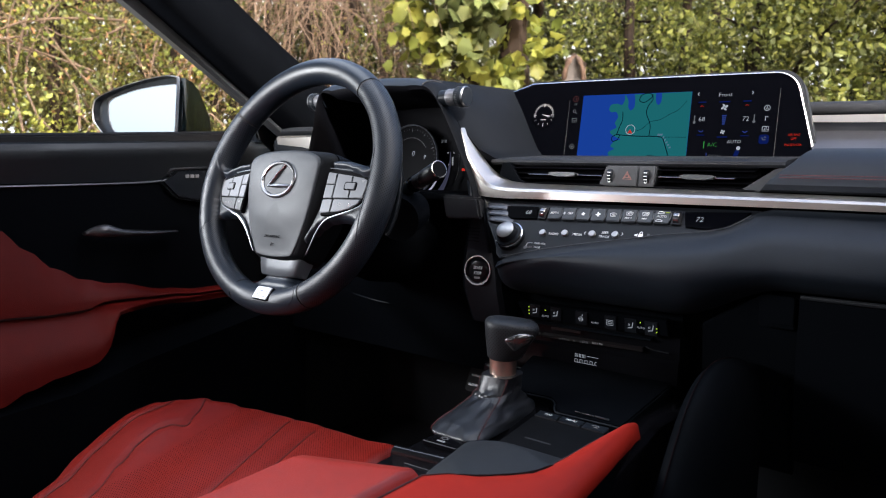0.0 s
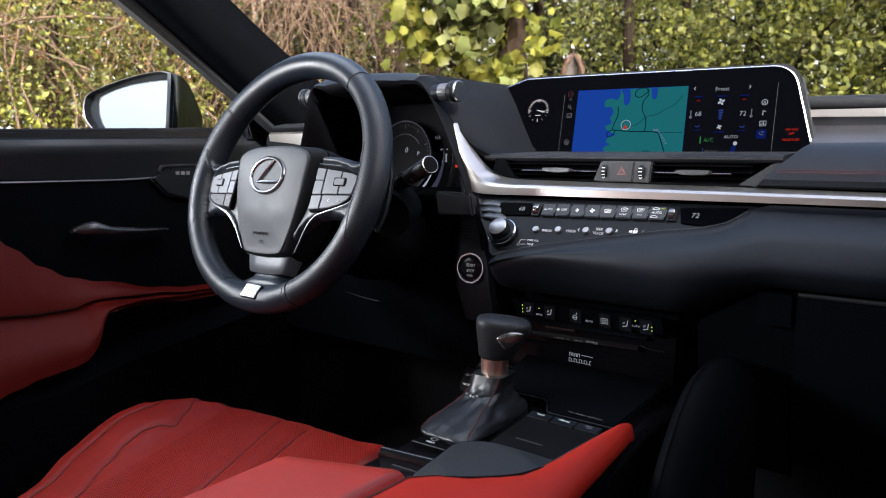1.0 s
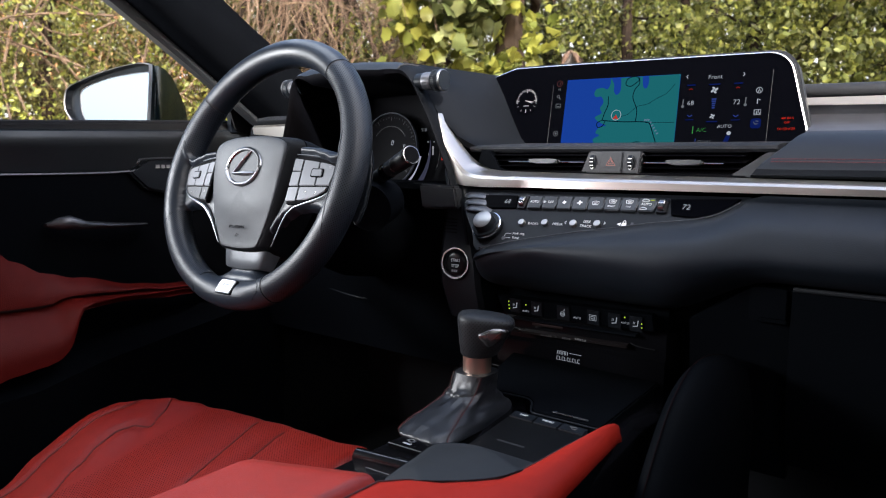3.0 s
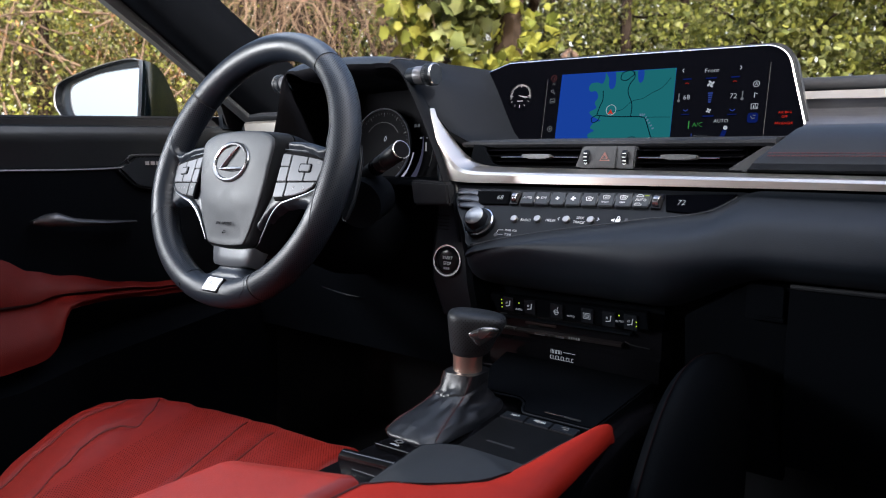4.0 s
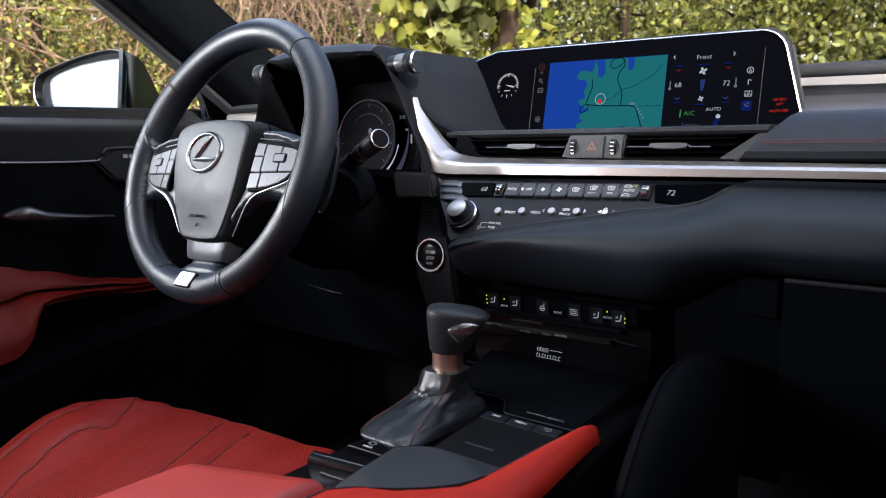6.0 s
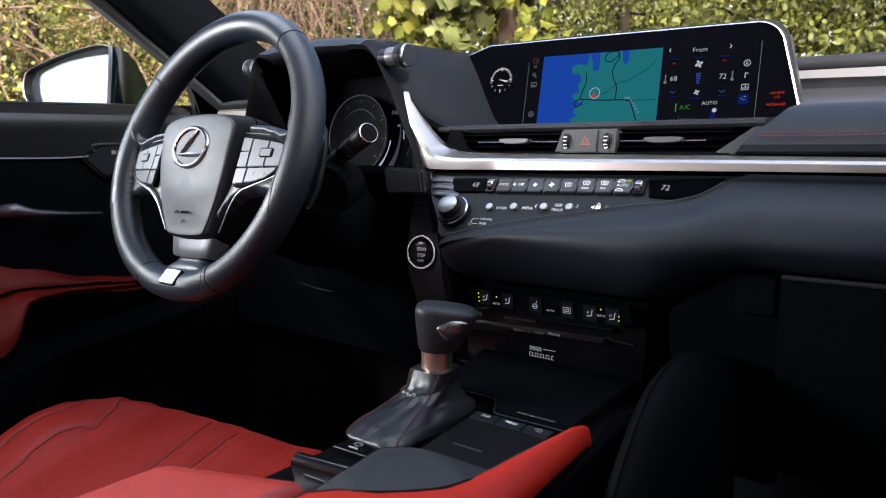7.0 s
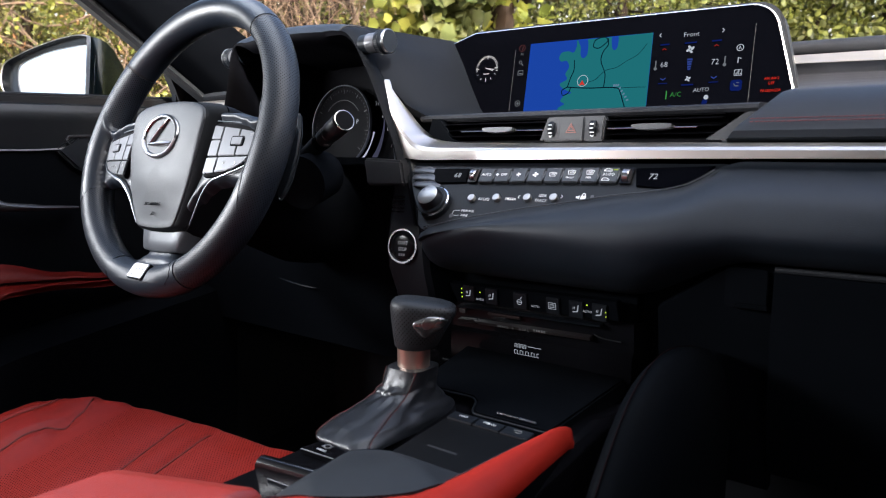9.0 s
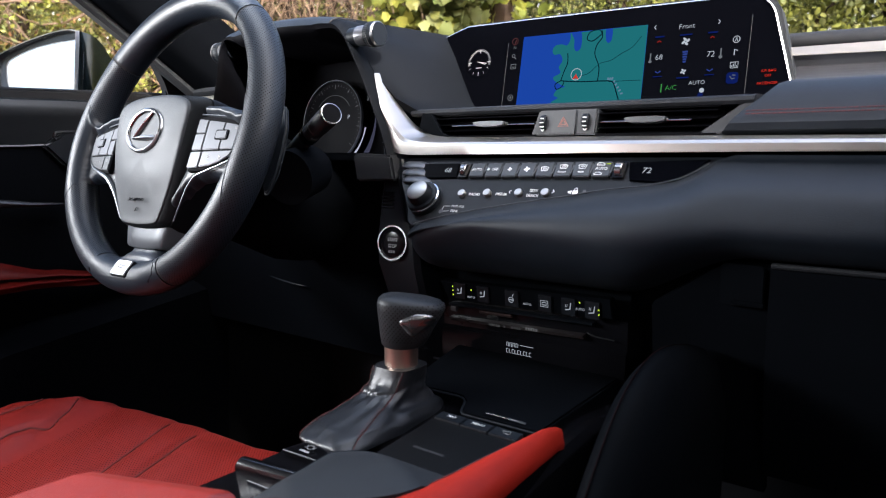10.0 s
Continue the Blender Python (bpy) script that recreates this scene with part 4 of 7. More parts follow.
stroke_icon([[(-0.1136, -0.0242), (-0.1098, -0.0242)], [(-0.1117, -0.0223), (-0.1117, -0.0261)]], G_DIM)
for w, x, h, s, m in (("Front", 0.1033, 0.0438, 0.0078, G_WHITE), ("68", 0.0760, 0.0118, 0.0088, G_WHITE), ("72", 0.1318, 0.0108, 0.0088, G_WHITE), ("A/C", 0.0930, -0.0230, 0.0078, G_GREEN), ("AUTO", 0.1204, -0.0190, 0.0062, G_WHITE), ("DUAL", 0.0985, -0.0385, 0.0068, G_DIM)):
    part("lettering", letters(w, s, at(x, h, 0.0006)), m, screen, "lit lettering")
stroke_icon([[(0.0692, 0.0485), (0.0674, 0.0463), (0.0692, 0.0441)], [(0.1362, 0.0472), (0.1380, 0.0450), (0.1362, 0.0428)]], G_WHITE, 0.0005, "page_arrow")
for x, h in ((0.0746, 0.0300), (0.1317, 0.0292)):
    stroke_icon([[(x - 0.0022, h - 0.001), (x, h + 0.0006), (x + 0.0022, h - 0.001)]], G_RED_DIM, 0.0006, "up_arrow")
    stroke_icon([[(x - 0.005, h + 0.005), (x + 0.005, h + 0.005)]], G_NAVY, 0.0009)
for x, h in ((0.0765, -0.0045), (0.1324, -0.0062)):
    stroke_icon([[(x - 0.003, h + 0.001), (x, h - 0.001), (x + 0.003, h + 0.001)]], G_BLUE, 0.0007, "down_arrow")
    stroke_icon([[(x - 0.005, h - 0.005), (x + 0.005, h - 0.005)]], G_NAVY, 0.0006)
for x, h in ((0.0663, 0.0120), (0.1420, 0.0112)):
    part("thermometer_icon", merge(obox(at(x, h + 0.001, 0.0006), 0.0014, 0.0085, 0.0003), prism([(0.0019 * math.cos(t), 0.0019 * math.sin(t)) for t in (math.pi * k / 6 for k in range(12))], at(x, h - 0.0040), 0.0004, 0.0008)), G_DIM, screen)
for x, h, r, m in ((0.1038, 0.0272, 0.0045, G_WHITE), (0.1045, -0.0058, 0.0032, G_WHITE)):
    blades = []
    for k in range(4):
        c = at(x, h, 0) @ Matrix.Rotation(radians(90 * k + 20), 4, "Z") @ Matrix.Translation((0, r * 0.58, 0)) @ Matrix.Rotation(0.5, 4, "Z")
        blades.append(prism([(r * 0.30 * math.cos(t), r * 0.52 * math.sin(t)) for t in (math.pi * j / 6 for j in range(12))], c, 0.0004, 0.0008))
    part("fan_icon", merge(*blades), m, screen)
part("fan_level", merge(*(obox(at(0.1045, 0.0158 - 0.0027 * k, 0.0006), 0.0058 - 0.0006 * k, 0.0020, 0.0003) for k in range(5))), G_BLUE, screen, "blue fan level bars")
stroke_icon([[(0.097, 0.0345), (0.110, 0.0345)], [(0.098, -0.0125), (0.111, -0.0125)]], G_NAVY, 0.0008)
part("ac_mark", obox(at(0.0823, -0.0228, 0.0006), 0.0013, 0.0095, 0.0003), G_GREEN, screen)
part("dual_mark", obox(at(0.0868, -0.0385, 0.0006), 0.0010, 0.0095, 0.0003), G_BLUE, screen)
part("head_icon", prism([(0.0026 * math.cos(t), 0.0026 * math.sin(t)) for t in (math.pi * k / 6 for k in range(12))], at(0.1265, -0.0275), 0.0009, 0.0011), G_WHITE, screen)
part("seat_icon", merge(prism([(0.0026 * math.cos(t), 0.0026 * math.sin(t)) for t in (math.pi * k / 6 for k in range(12))], at(0.1265, -0.0275), 0.0004, 0.0008), obox(at(0.1245, -0.0350, 0.0006) @ Matrix.Rotation(-0.3, 4, "Z"), 0.0055, 0.0095, 0.0003), obox(at(0.1195, -0.0405, 0.0006) @ Matrix.Rotation(0.3, 4, "Z"), 0.0100, 0.0045, 0.0003)), G_NAVY, screen, "dim blue seat pictogram")
ring_icon(0.1564, 0.0243, 0.0034, G_WHITE, "nav_icon")
stroke_icon([[(0.1552, 0.0225), (0.1564, 0.0262), (0.1576, 0.0225)]], G_WHITE)
stroke_icon([[(0.1556, 0.0080), (0.1556, 0.0138), (0.1586, 0.0125)]], G_WHITE, 0.0006, "note_icon")
stroke_icon([[(0.1530, 0.0005), (0.1604, 0.0005), (0.1604, -0.0055), (0.1530, -0.0055), (0.1530, 0.0005)]] + [[(0.1542 + 0.0017 * k, -0.0045), (0.1542 + 0.0017 * k, -0.0030 + 0.0016 * (k % 3))] for k in range(4)], G_WHITE, 0.0004, "chart_icon")
part("climate_tab", prism(rrect(0.0120, 0.0120, 0.0030), at(0.1560, -0.0160, 0), 0.0002, 0.0005), G_NAVY, screen, "lit blue climate tab")
stroke_icon([[(0.1535, -0.0140), (0.1555, -0.0170), (0.1585, -0.0165)], [(0.1560, -0.0130), (0.1590, -0.0135)]], G_DIM, 0.0005)
for w, h, x in (("AIR BAG", -0.0108, 0.1905), ("OFF", -0.0158, 0.1905), ("PASSENGER", -0.0235, 0.1905)):
    part("lettering", letters(w, 0.0042, at(x, h, 0.0006), wide=0.9), G_RED, screen, "red air bag warning lettering")

# ---- climate and audio panel ----
panel = thing("climate_panel", "dark climate and audio control panel with silver keys", "control panel", (0.0, 0.165, 0.80))


RIDGE = brushed(mat("satin ridge grey", (0.075, 0.078, 0.085), 0.36, metal=0.7, var=0.08), 0, 0.2)


def on(x, s, d=0.0):
    return PANEL @ Matrix.Translation((x, s, d))


face = [(-0.170, 0.0200), (0.190, 0.0235), (0.183, 0.012)] + [(x, s - 0.014) for x, s in PANEL_LOW[12:4:-1]] + [(-0.0655, -0.0600), (-0.098, -0.0700), (-0.112, -0.0730), (-0.1215, -0.0660), (-0.126, -0.0560), (-0.134, -0.0440), (-0.154, -0.0190), (-0.163, -0.004)]
part("face", prism(face, PANEL, -0.012, -0.002, 0.001), mat("dark satin panel", (0.0090, 0.0105, 0.0130), 0.42, metal=0.0, spec=0.14, var=0.15, scale=40, bump=0.1, bscale=1500), panel)
part("pad_piping", tube(smooth_line([on(x, h + 0.0022, 0.0008).translation for x, h in PANEL_LOW[2:14]], 4), 0.0006, 6), GREY_PLASTIC, panel, "thin edge above the lower pad")
for k in range(3):
    s = 0.0070 - 0.0103 * k
    x0 = -0.1660 + 0.0055 * k
    line = smooth_line([on(x0, s + 0.0012, -0.001).translation, on(x0 + 0.008, s + 0.0008, 0.0006).translation, on(-0.139 + 0.005 * k, s, 0.0008).translation, on(-0.128 + 0.006 * k, s - 0.001, -0.0025).translation], 5)
    part("ridge", tube(line, [0.0010 + 0.0045 * math.sin(math.pi * min(0.5, 0.08 + 0.05 * j)) for j in range(len(line))], 12, flat=0.20), RIDGE, panel, "satin grey ridge")
disp = part("temperature_window", prism([(-0.1370, 0.0095), (-0.0850, 0.0110), (-0.0810, -0.0085), (-0.1200, -0.0105), (-0.1290, -0.0060)], PANEL, -0.003, 0.0002, 0.0006), GLASS_BLACK, panel)
part("digits", letters("68", 0.0092, on(-0.0962, 0.0006, 0.0004), slant=0.06), G_WHITE, disp, "lit digits 68")
disp = part("temperature_window", prism([(0.1075, 0.0150), (0.1800, 0.0190), (0.1690, 0.0055), (0.1550, -0.0040), (0.1400, -0.0075), (0.1130, -0.0060)], PANEL, -0.003, 0.0002, 0.0006), GLASS_BLACK, panel)
part("digits", letters("72", 0.0092, on(0.1268, 0.0050, 0.0004), slant=0.06), G_WHITE, disp, "lit digits 72")
for x in (-0.0735, 0.1010):
    s = 0.001 if x < 0 else 0.0055
    part("rocker_frame", prism(rrect(0.0115, 0.0190, 0.0012), on(x, s), -0.003, 0.0012, 0.0005), GLOSS_BLACK, panel)
    part("rocker", lathe([(0.0001, -0.0036), (0.0070, -0.0036), (0.0078, -0.0028), (0.0078, 0.0028), (0.0070, 0.0036), (0.0001, 0.0036)], basis(on(x, s, -0.001).translation, CN, CU), 24), EMBLEM, panel, "smoked metal temperature rocker")
n, x0, x1 = 8, -0.0665, 0.0935
for k in range(n):
    a, b = mix(x0, x1, k / n) + 0.0010, mix(x0, x1, (k + 1) / n) - 0.0010
    c = (a + b) / 2
    s = mix(0.0010, 0.0050, k / (n - 1))
    key = part("key", prism([(a + 0.0008, s - 0.0093), (b + 0.0008, s - 0.0088), (b - 0.0005, s + 0.0092), (a - 0.0005, s + 0.0088)], PANEL, -0.003, 0.0022, 0.0009), BUTTON, panel, "dark climate key")
    part("key_slot", obox(on(b + 0.0010, s, 0.0012) @ Matrix.Rotation(-0.08, 4, "Z"), 0.0009, 0.010, 0.0012), KEY_SILVER, key)
    top = 0.0024
    if k in (0, 1, 5, 6, 7):
        part("key_lettering", letters(("AUTO", "OFF", "", "", "", "FRONT", "REAR", "AUTO")[k], 0.0048 if k in (0, 1, 7) else 0.0030, on(c + (0.002 if k == 1 else 0), s - (0.004 if k in (5, 6) else 0.0), top), wide=0.9), WHITE_PRINT, key, "white lettering")
    bits = []
    if k in (1, 2, 3):
        r = 0.0024 + 0.0006 * (k == 3) - 0.0006 * (k == 1)
        dx = -0.0062 if k == 1 else 0
        for j in range(4):
            bits.append(prism([(r * 0.34 * math.cos(t), r * 0.5 * math.sin(t)) for t in (math.pi * i / 4 for i in range(8))], on(c + dx, s, 0) @ Matrix.Rotation(radians(90 * j + 15), 4, "Z") @ Matrix.Translation((0, r * 0.6, 0)), 0.0021, 0.0026))
    elif k in (4, 5, 6):
        h = s + (0.0025 if k > 4 else 0)
        bits.append(tube([on(c + p, h + q, top).translation for p, q in ((-0.0042, 0.0020), (-0.0030, -0.0022), (0.0030, -0.0022), (0.0042, 0.0020), (0, 0.0030), (-0.0042, 0.0020))], 0.00035, 5))
        bits += [tube([on(c + p, h - 0.001, top).translation, on(c + p + 0.0006, h + 0.0018, top).translation], 0.0003, 5) for p in (-0.0015, 0.0, 0.0015)]
    elif k == 7:
        for h in (0.0055, -0.0058):
            bits.append(tube([on(c - 0.002 + p, s + h + q, top).translation for p, q in ((-0.0040, -0.001), (-0.0025, 0.0012), (0.0012, 0.0014), (0.0040, -0.0002), (0.0040, -0.0014), (-0.0040, -0.0014))], 0.00035, 5))
    if bits:
        part("key_symbol", merge(*bits), WHITE_PRINT, key, "white pictogram")
    part("key_lamp", obox(on(c + (0.0055 if k == 7 else 0.0), s + (0.0058 if k == 7 else 0.0078), top), 0.0045, 0.0009, 0.0003), G_AMBER if k == 7 else GREY_PRINT, key)
knob = part("volume_knob", lathe([(0.0195, -0.004), (0.0195, 0.004), (0.0178, 0.006), (0.0178, 0.0085), (0.0140, 0.0090), (0.0130, 0.0165), (0.0122, 0.0177), (0.0001, 0.0179)], on(-0.1085, -0.0400, 0.0), 48), HARD_PLASTIC, panel, "round volume knob")
part("knob_cap", lathe([(0.0001, 0.0178), (0.0122, 0.0178), (0.0122, 0.0187), (0.0114, 0.0192), (0.0001, 0.0188)], on(-0.1085, -0.0400, 0.0), 48), SPUN_METAL, knob, "spun metal cap")
part("knob_ring", lathe([(0.0183, 0.0040), (0.0197, 0.0040), (0.0197, 0.0056), (0.0183, 0.0060)], on(-0.1085, -0.0400, 0.0), 48), CHROME, knob)
for x, s in ((-0.0642, -0.0292), (-0.0332, -0.0272), (0.0035, -0.0253), (0.0331, -0.0238)):
    part("round_key", lathe([(0.0001, -0.002), (0.0044, -0.002), (0.0044, 0.0012), (0.0038, 0.0021), (0.0001, 0.0023)], on(x, s), 24), SPUN_METAL, panel, "small round silver key")
for w, x, s in (("RADIO", -0.0490, -0.0290), ("MEDIA", -0.0165, -0.0272), ("SEEK", 0.0192, -0.0212), ("TRACK", 0.0192, -0.0272)):
    part("lettering", letters(w, 0.0050, on(x, s, -0.0012), slant=0.0, wide=0.9), WHITE_PRINT, panel, "white lettering")
for x, s, d in ((-0.0055, -0.0258, -1), (0.0425, -0.0232, 1)):
    part("arrow", tube([on(x - 0.0010 * d, s + 0.0020, 0.0016).translation, on(x + 0.0010 * d, s, 0.0016).translation, on(x - 0.0010 * d, s - 0.0020, 0.0016).translation], 0.0004, 5), WHITE_PRINT, panel)
part("lock_symbol", merge(obox(on(0.0645, -0.0222, 0.0002), 0.0052, 0.0040, 0.0004), tube([on(0.0630, -0.0202, 0.0003).translation, on(0.0632, -0.0180, 0.0003).translation, on(0.0645, -0.0170, 0.0003).translation, on(0.0658, -0.0180, 0.0003).translation, on(0.0660, -0.0202, 0.0003).translation], 0.0004, 5), prism([(0, 0), (0.0030, 0.0022), (0.0030, -0.0022)], on(0.0575, -0.0222), 0.0, 0.0004), obox(on(0.0580, -0.0222, 0.0002), 0.0016, 0.0020, 0.0004)), WHITE_PRINT, panel, "padlock and loudspeaker symbol")
part("lock_mark", obox(on(0.0735, -0.0205, 0.0002), 0.0030, 0.0030, 0.0004), GREY_PRINT, panel)
part("tune_jack", lathe([(0.0008, -0.002), (0.0026, -0.002), (0.0026, -0.0010), (0.0008, -0.0010)], on(-0.0815, -0.0525), 18), KEY_SILVER, panel)
for w, x, s in (("PWR-VOL", -0.0630, -0.0450), ("TUNE", -0.0655, -0.0510)):
    part("lettering", letters(w, 0.0042, on(x, s, -0.0016), slant=0.0, wide=0.9), WHITE_PRINT, panel, "white lettering")
part("leader_line", merge(tube([on(-0.0815, -0.0500, -0.0016).translation, on(-0.0810, -0.0455, -0.0016).translation, on(-0.0735, -0.0450, -0.0016).translation], 0.0003, 5), tube([on(-0.0785, -0.0520, -0.0016).translation, on(-0.0725, -0.0512, -0.0016).translation], 0.0003, 5)), WHITE_PRINT, panel)

# ---- seat heating strip, disc slot, maker's panel ----
LM = basis((0, 0.1975, 0.7265), (1, 0, 0), (0, -0.16, 1))
strip = thing("seat_heater_strip", "black switch strip with lit seat heating symbols", "switch strip", (-0.018, 0.20, 0.71))


LIT_SYMBOL = glow("lit symbol", (0.80, 0.85, 0.92), 0.40)


def lx(x, h, d=0.0):
    return LM @ Matrix.Translation((x, h, d))


part("plate", prism([(-0.1255, 0.0100), (0.0880, 0.0145), (0.0905, -0.0060), (-0.1150, -0.0130)], LM, -0.012, -0.001, 0.001), DARKENED_PLASTIC, strip)
for k, (x, w) in enumerate(((-0.0960, 0.0165), (-0.0640, 0.0165), (-0.0260, 0.0175), (0.0150, 0.0165), (0.0425, 0.0165), (0.0690, 0.0165))):
    key = part("switch_key", prism(rrect(w, 0.0185, 0.001), lx(x, 0.0005 + 0.004 * (x + 0.1)), -0.002, 0.0012, 0.0006), HARD_PLASTIC, strip)
    cx, ch = x - 0.0005, 0.0005 + 0.004 * (x + 0.1)
    if k == 2:
        bits = [tube([lx(cx + 0.0030 * math.cos(t), ch - 0.001 + 0.0030 * math.sin(t), 0.0014).translation for t in (2 * math.pi * j / 14 for j in range(14))], 0.0004, 5, closed=True), tube([lx(cx - 0.003, ch - 0.001, 0.0014).translation, lx(cx + 0.003, ch - 0.001, 0.0014).translation], 0.0006, 5), tube([lx(cx + 0.002, ch + 0.0032, 0.0014).translation, lx(cx + 0.003, ch + 0.0056, 0.0014).translation], 0.0005, 5)]
    elif k == 3:
        bits = [tube([lx(cx + p, ch + q, 0.0014).translation for p, q in ((-0.0044, 0.0034), (0.0044, 0.0034), (0.0044, -0.0034), (-0.0044, -0.0034))], 0.0004, 5, closed=True), tube([lx(cx + p, ch + q, 0.0014).translation for p, q in ((-0.0024, 0.0014), (0.0024, 0.0014), (0.0024, -0.0014), (-0.0024, -0.0014))], 0.0005, 5, closed=True)]
    else:
        bits = [tube([lx(cx + p, ch + q, 0.0014).translation for p, q in ((0.0036, 0.0050), (0.0024, -0.0020), (-0.0030, -0.0030))], [0.0006, 0.0007, 0.0006], 6)] + [tube([lx(cx + p, ch + 0.0002, 0.0014).translation, lx(cx + p + 0.0006, ch + 0.0030, 0.0014).translation], 0.0003, 5) for p in (-0.0026, -0.0010)]
    part("symbol", merge(*bits), LIT_SYMBOL, key, "backlit white seat or wheel heating symbol")
for x, h in ((-0.0800, -0.0045), (-0.0063, -0.0025), (0.0560, 0.0008)):
    part("lettering", letters("AUTO", 0.0038, lx(x, h, 0.0016)), LIT_SYMBOL, strip, "white lettering")
for x, hs in ((-0.1055, (0.0055, 0.0005, -0.0045)), (-0.0795, (0.0042,)), (0.0555, (0.0078,)), (0.0762, (0.0028, -0.0022))):
    for h in hs:
        part("lamp", obox(lx(x, h + (0.0 if x < 0 else 0.0), 0.0012), 0.0013, 0.0015, 0.0006), G_AMBER, strip, "lit yellow-green lamp")

audio = thing("audio_unit", "gloss black disc player and storage panel under the dashboard", "audio unit", (-0.018, 0.22, 0.63))
part("front", loft([[V(-0.140, y + 0.02, z), V(-0.132, y, z), V(0.100, y, z + 0.006), V(0.110, y + 0.02, z + 0.006)] for z, y in ((0.630, 0.214), (0.655, 0.212), (0.676, 0.212), (0.680, 0.216), (0.712, 0.214))]), GLOSS_BLACK, audio)
part("slot", loft([[V(x, 0.2055, 0.7060 + 0.02 * (x + 0.12)), V(x, 0.2045, 0.7085 + 0.02 * (x + 0.12)), V(x, 0.214, 0.7095 + 0.02 * (x + 0.12)), V(x, 0.214, 0.7050 + 0.02 * (x + 0.12))] for x in (-0.118, -0.115, 0.060, 0.066)]), HARD_PLASTIC, audio)
part("disc_lip", obox(basis((-0.055, 0.2100, 0.7035), (1, 0, 0.02), (0, -0.4, 1)), 0.045, 0.0040, 0.003, 0.001), mat("brown metal lip", (0.07, 0.05, 0.048), 0.35, metal=0.7, var=0.1), audio)
part("eject_key", obox(basis((-0.112, 0.2085, 0.7025), X, Z), 0.010, 0.006, 0.004, 0.001), BUTTON, audio)
part("lower_lip", loft([[V(x, 0.2075, 0.6880 + 0.03 * (x + 0.12)), V(x, 0.2060, 0.6915 + 0.03 * (x + 0.12)), V(x, 0.214, 0.6930 + 0.03 * (x + 0.12)), V(x, 0.214, 0.6870 + 0.03 * (x + 0.12))] for x in (-0.118, 0.0, 0.055)]), mat("brown gloss strip", (0.017, 0.014, 0.0145), 0.30, var=0.1, scale=60), audio)
for x, n, h in ((-0.060, 5, 0.0), (-0.040, 1, 0.0), (-0.030, 4, 0.0), (-0.012, 5, 0.001)):
    part("print_bars", merge(*(obox(basis((x + 0.0032 * j, 0.2056, 0.6900 + 0.03 * (x + 0.12) + h), X, Z), 0.0022, 0.0028, 0.0004) for j in range(n))), GREY_PRINT if x < -0.02 else DIM_PRINT, audio, "unreadable grey print")
marks = []
for k in range(4):
    x, z = -0.0385 + 0.0040 * k, 0.6688
    marks.append(tube([V(x - 0.0013, 0.2112, z), V(x - 0.0013, 0.2112, z + 0.0046), V(x + 0.0012, 0.2112, z + 0.0046), V(x + 0.0012, 0.2112, z)], 0.00035, 5))
for k in range(9):
    x, z = -0.0390 + 0.0037 * k, 0.6615
    marks.append(tube([V(x + 0.0012, 0.2112, z + 0.0044), V(x - 0.0012, 0.2112, z + 0.0044), V(x - 0.0012, 0.2112, z), V(x + 0.0012, 0.2112, z)][k % 2:], 0.00035, 5))
# Mark made to glow so that it shows bright on the black panel.
part("maker_mark", merge(*marks, tube([V(-0.0225, 0.2112, 0.6722), V(-0.0060, 0.2112, 0.6722)], 0.0003, 5)), glow("glowing mark", (0.80, 0.85, 0.92), 0.5), audio, "plain pale maker's mark")
part("side_dash", tube(smooth_line([(0.058, 0.2105, 0.7000), (0.068, 0.2100, 0.6975), (0.088, 0.2105, 0.6965)], 5), 0.0008, 6), DARK_METAL, audio)
part("tray_lip", tube([V(-0.142, 0.2080, 0.6365), V(-0.06, 0.2040, 0.6385), V(0.02, 0.2035, 0.6410), V(0.082, 0.2060, 0.6440)], 0.0016, 8), HARD_PLASTIC, audio)

# ---- steering wheel ----
RAKE, SPIN = radians(21.2), radians(1.81)
WU, WN = V(0, math.sin(RAKE), math.cos(RAKE)), V(0, -math.cos(RAKE), math.sin(RAKE))
WX = X * math.cos(SPIN) + WU * math.sin(SPIN)
WC = V(-0.3706, -0.0005, 0.8994)
WM = basis(WC, WX, WN.cross(WX))
wheel = thing("steering_wheel", "black leather steering wheel with grey airbag cover and satin lower spoke", "steering wheel", WC)
RIM, TUBE = 0.1682, 0.0178
PERF_BLACK = perforate(PERF_MAT, 0.0036, 0.20, round_=((0, 0, 0), [tuple(WM.col[i].xyz) for i in range(3)], RIM, TUBE))


def rim_ring(a, r=TUBE, n=18):
    c, s = math.cos(a), math.sin(a)
    k = 1.0 - 0.030 * max(-s, 0) ** 4
    low = -0.012 * max(-s, 0) ** 1.5
    return [WM @ V((RIM * k + r * math.cos(t)) * c, (RIM * k + r * math.cos(t)) * s, r * 1.12 * math.sin(t) + low) for t in (2 * math.pi * j / n for j in range(n))]


def rim_arc(a0, a1, steps, r=TUBE):
    return loft([rim_ring(radians(mix(a0, a1, k / steps)), r) for k in range(steps + 1)])


def rim_top_z(x, y):
    """Height of the rim's front over the wheel's plane, far below where there is no rim."""
    r = math.hypot(x, y)
    s = y / max(r, 1e-6)
    d = (r - RIM * (1.0 - 0.030 * max(-s, 0) ** 4)) / TUBE
    return -0.012 * max(-s, 0) ** 1.5 + (TUBE * 1.12 * math.sqrt(1 - d * d) if abs(d) < 1 else -0.006 - 0.9 * TUBE * (abs(d) - 1))


def blend_max(a, b, k):
    h = max(k - abs(a - b), 0) / k
    return max(a, b) + h * h * k * 0.25


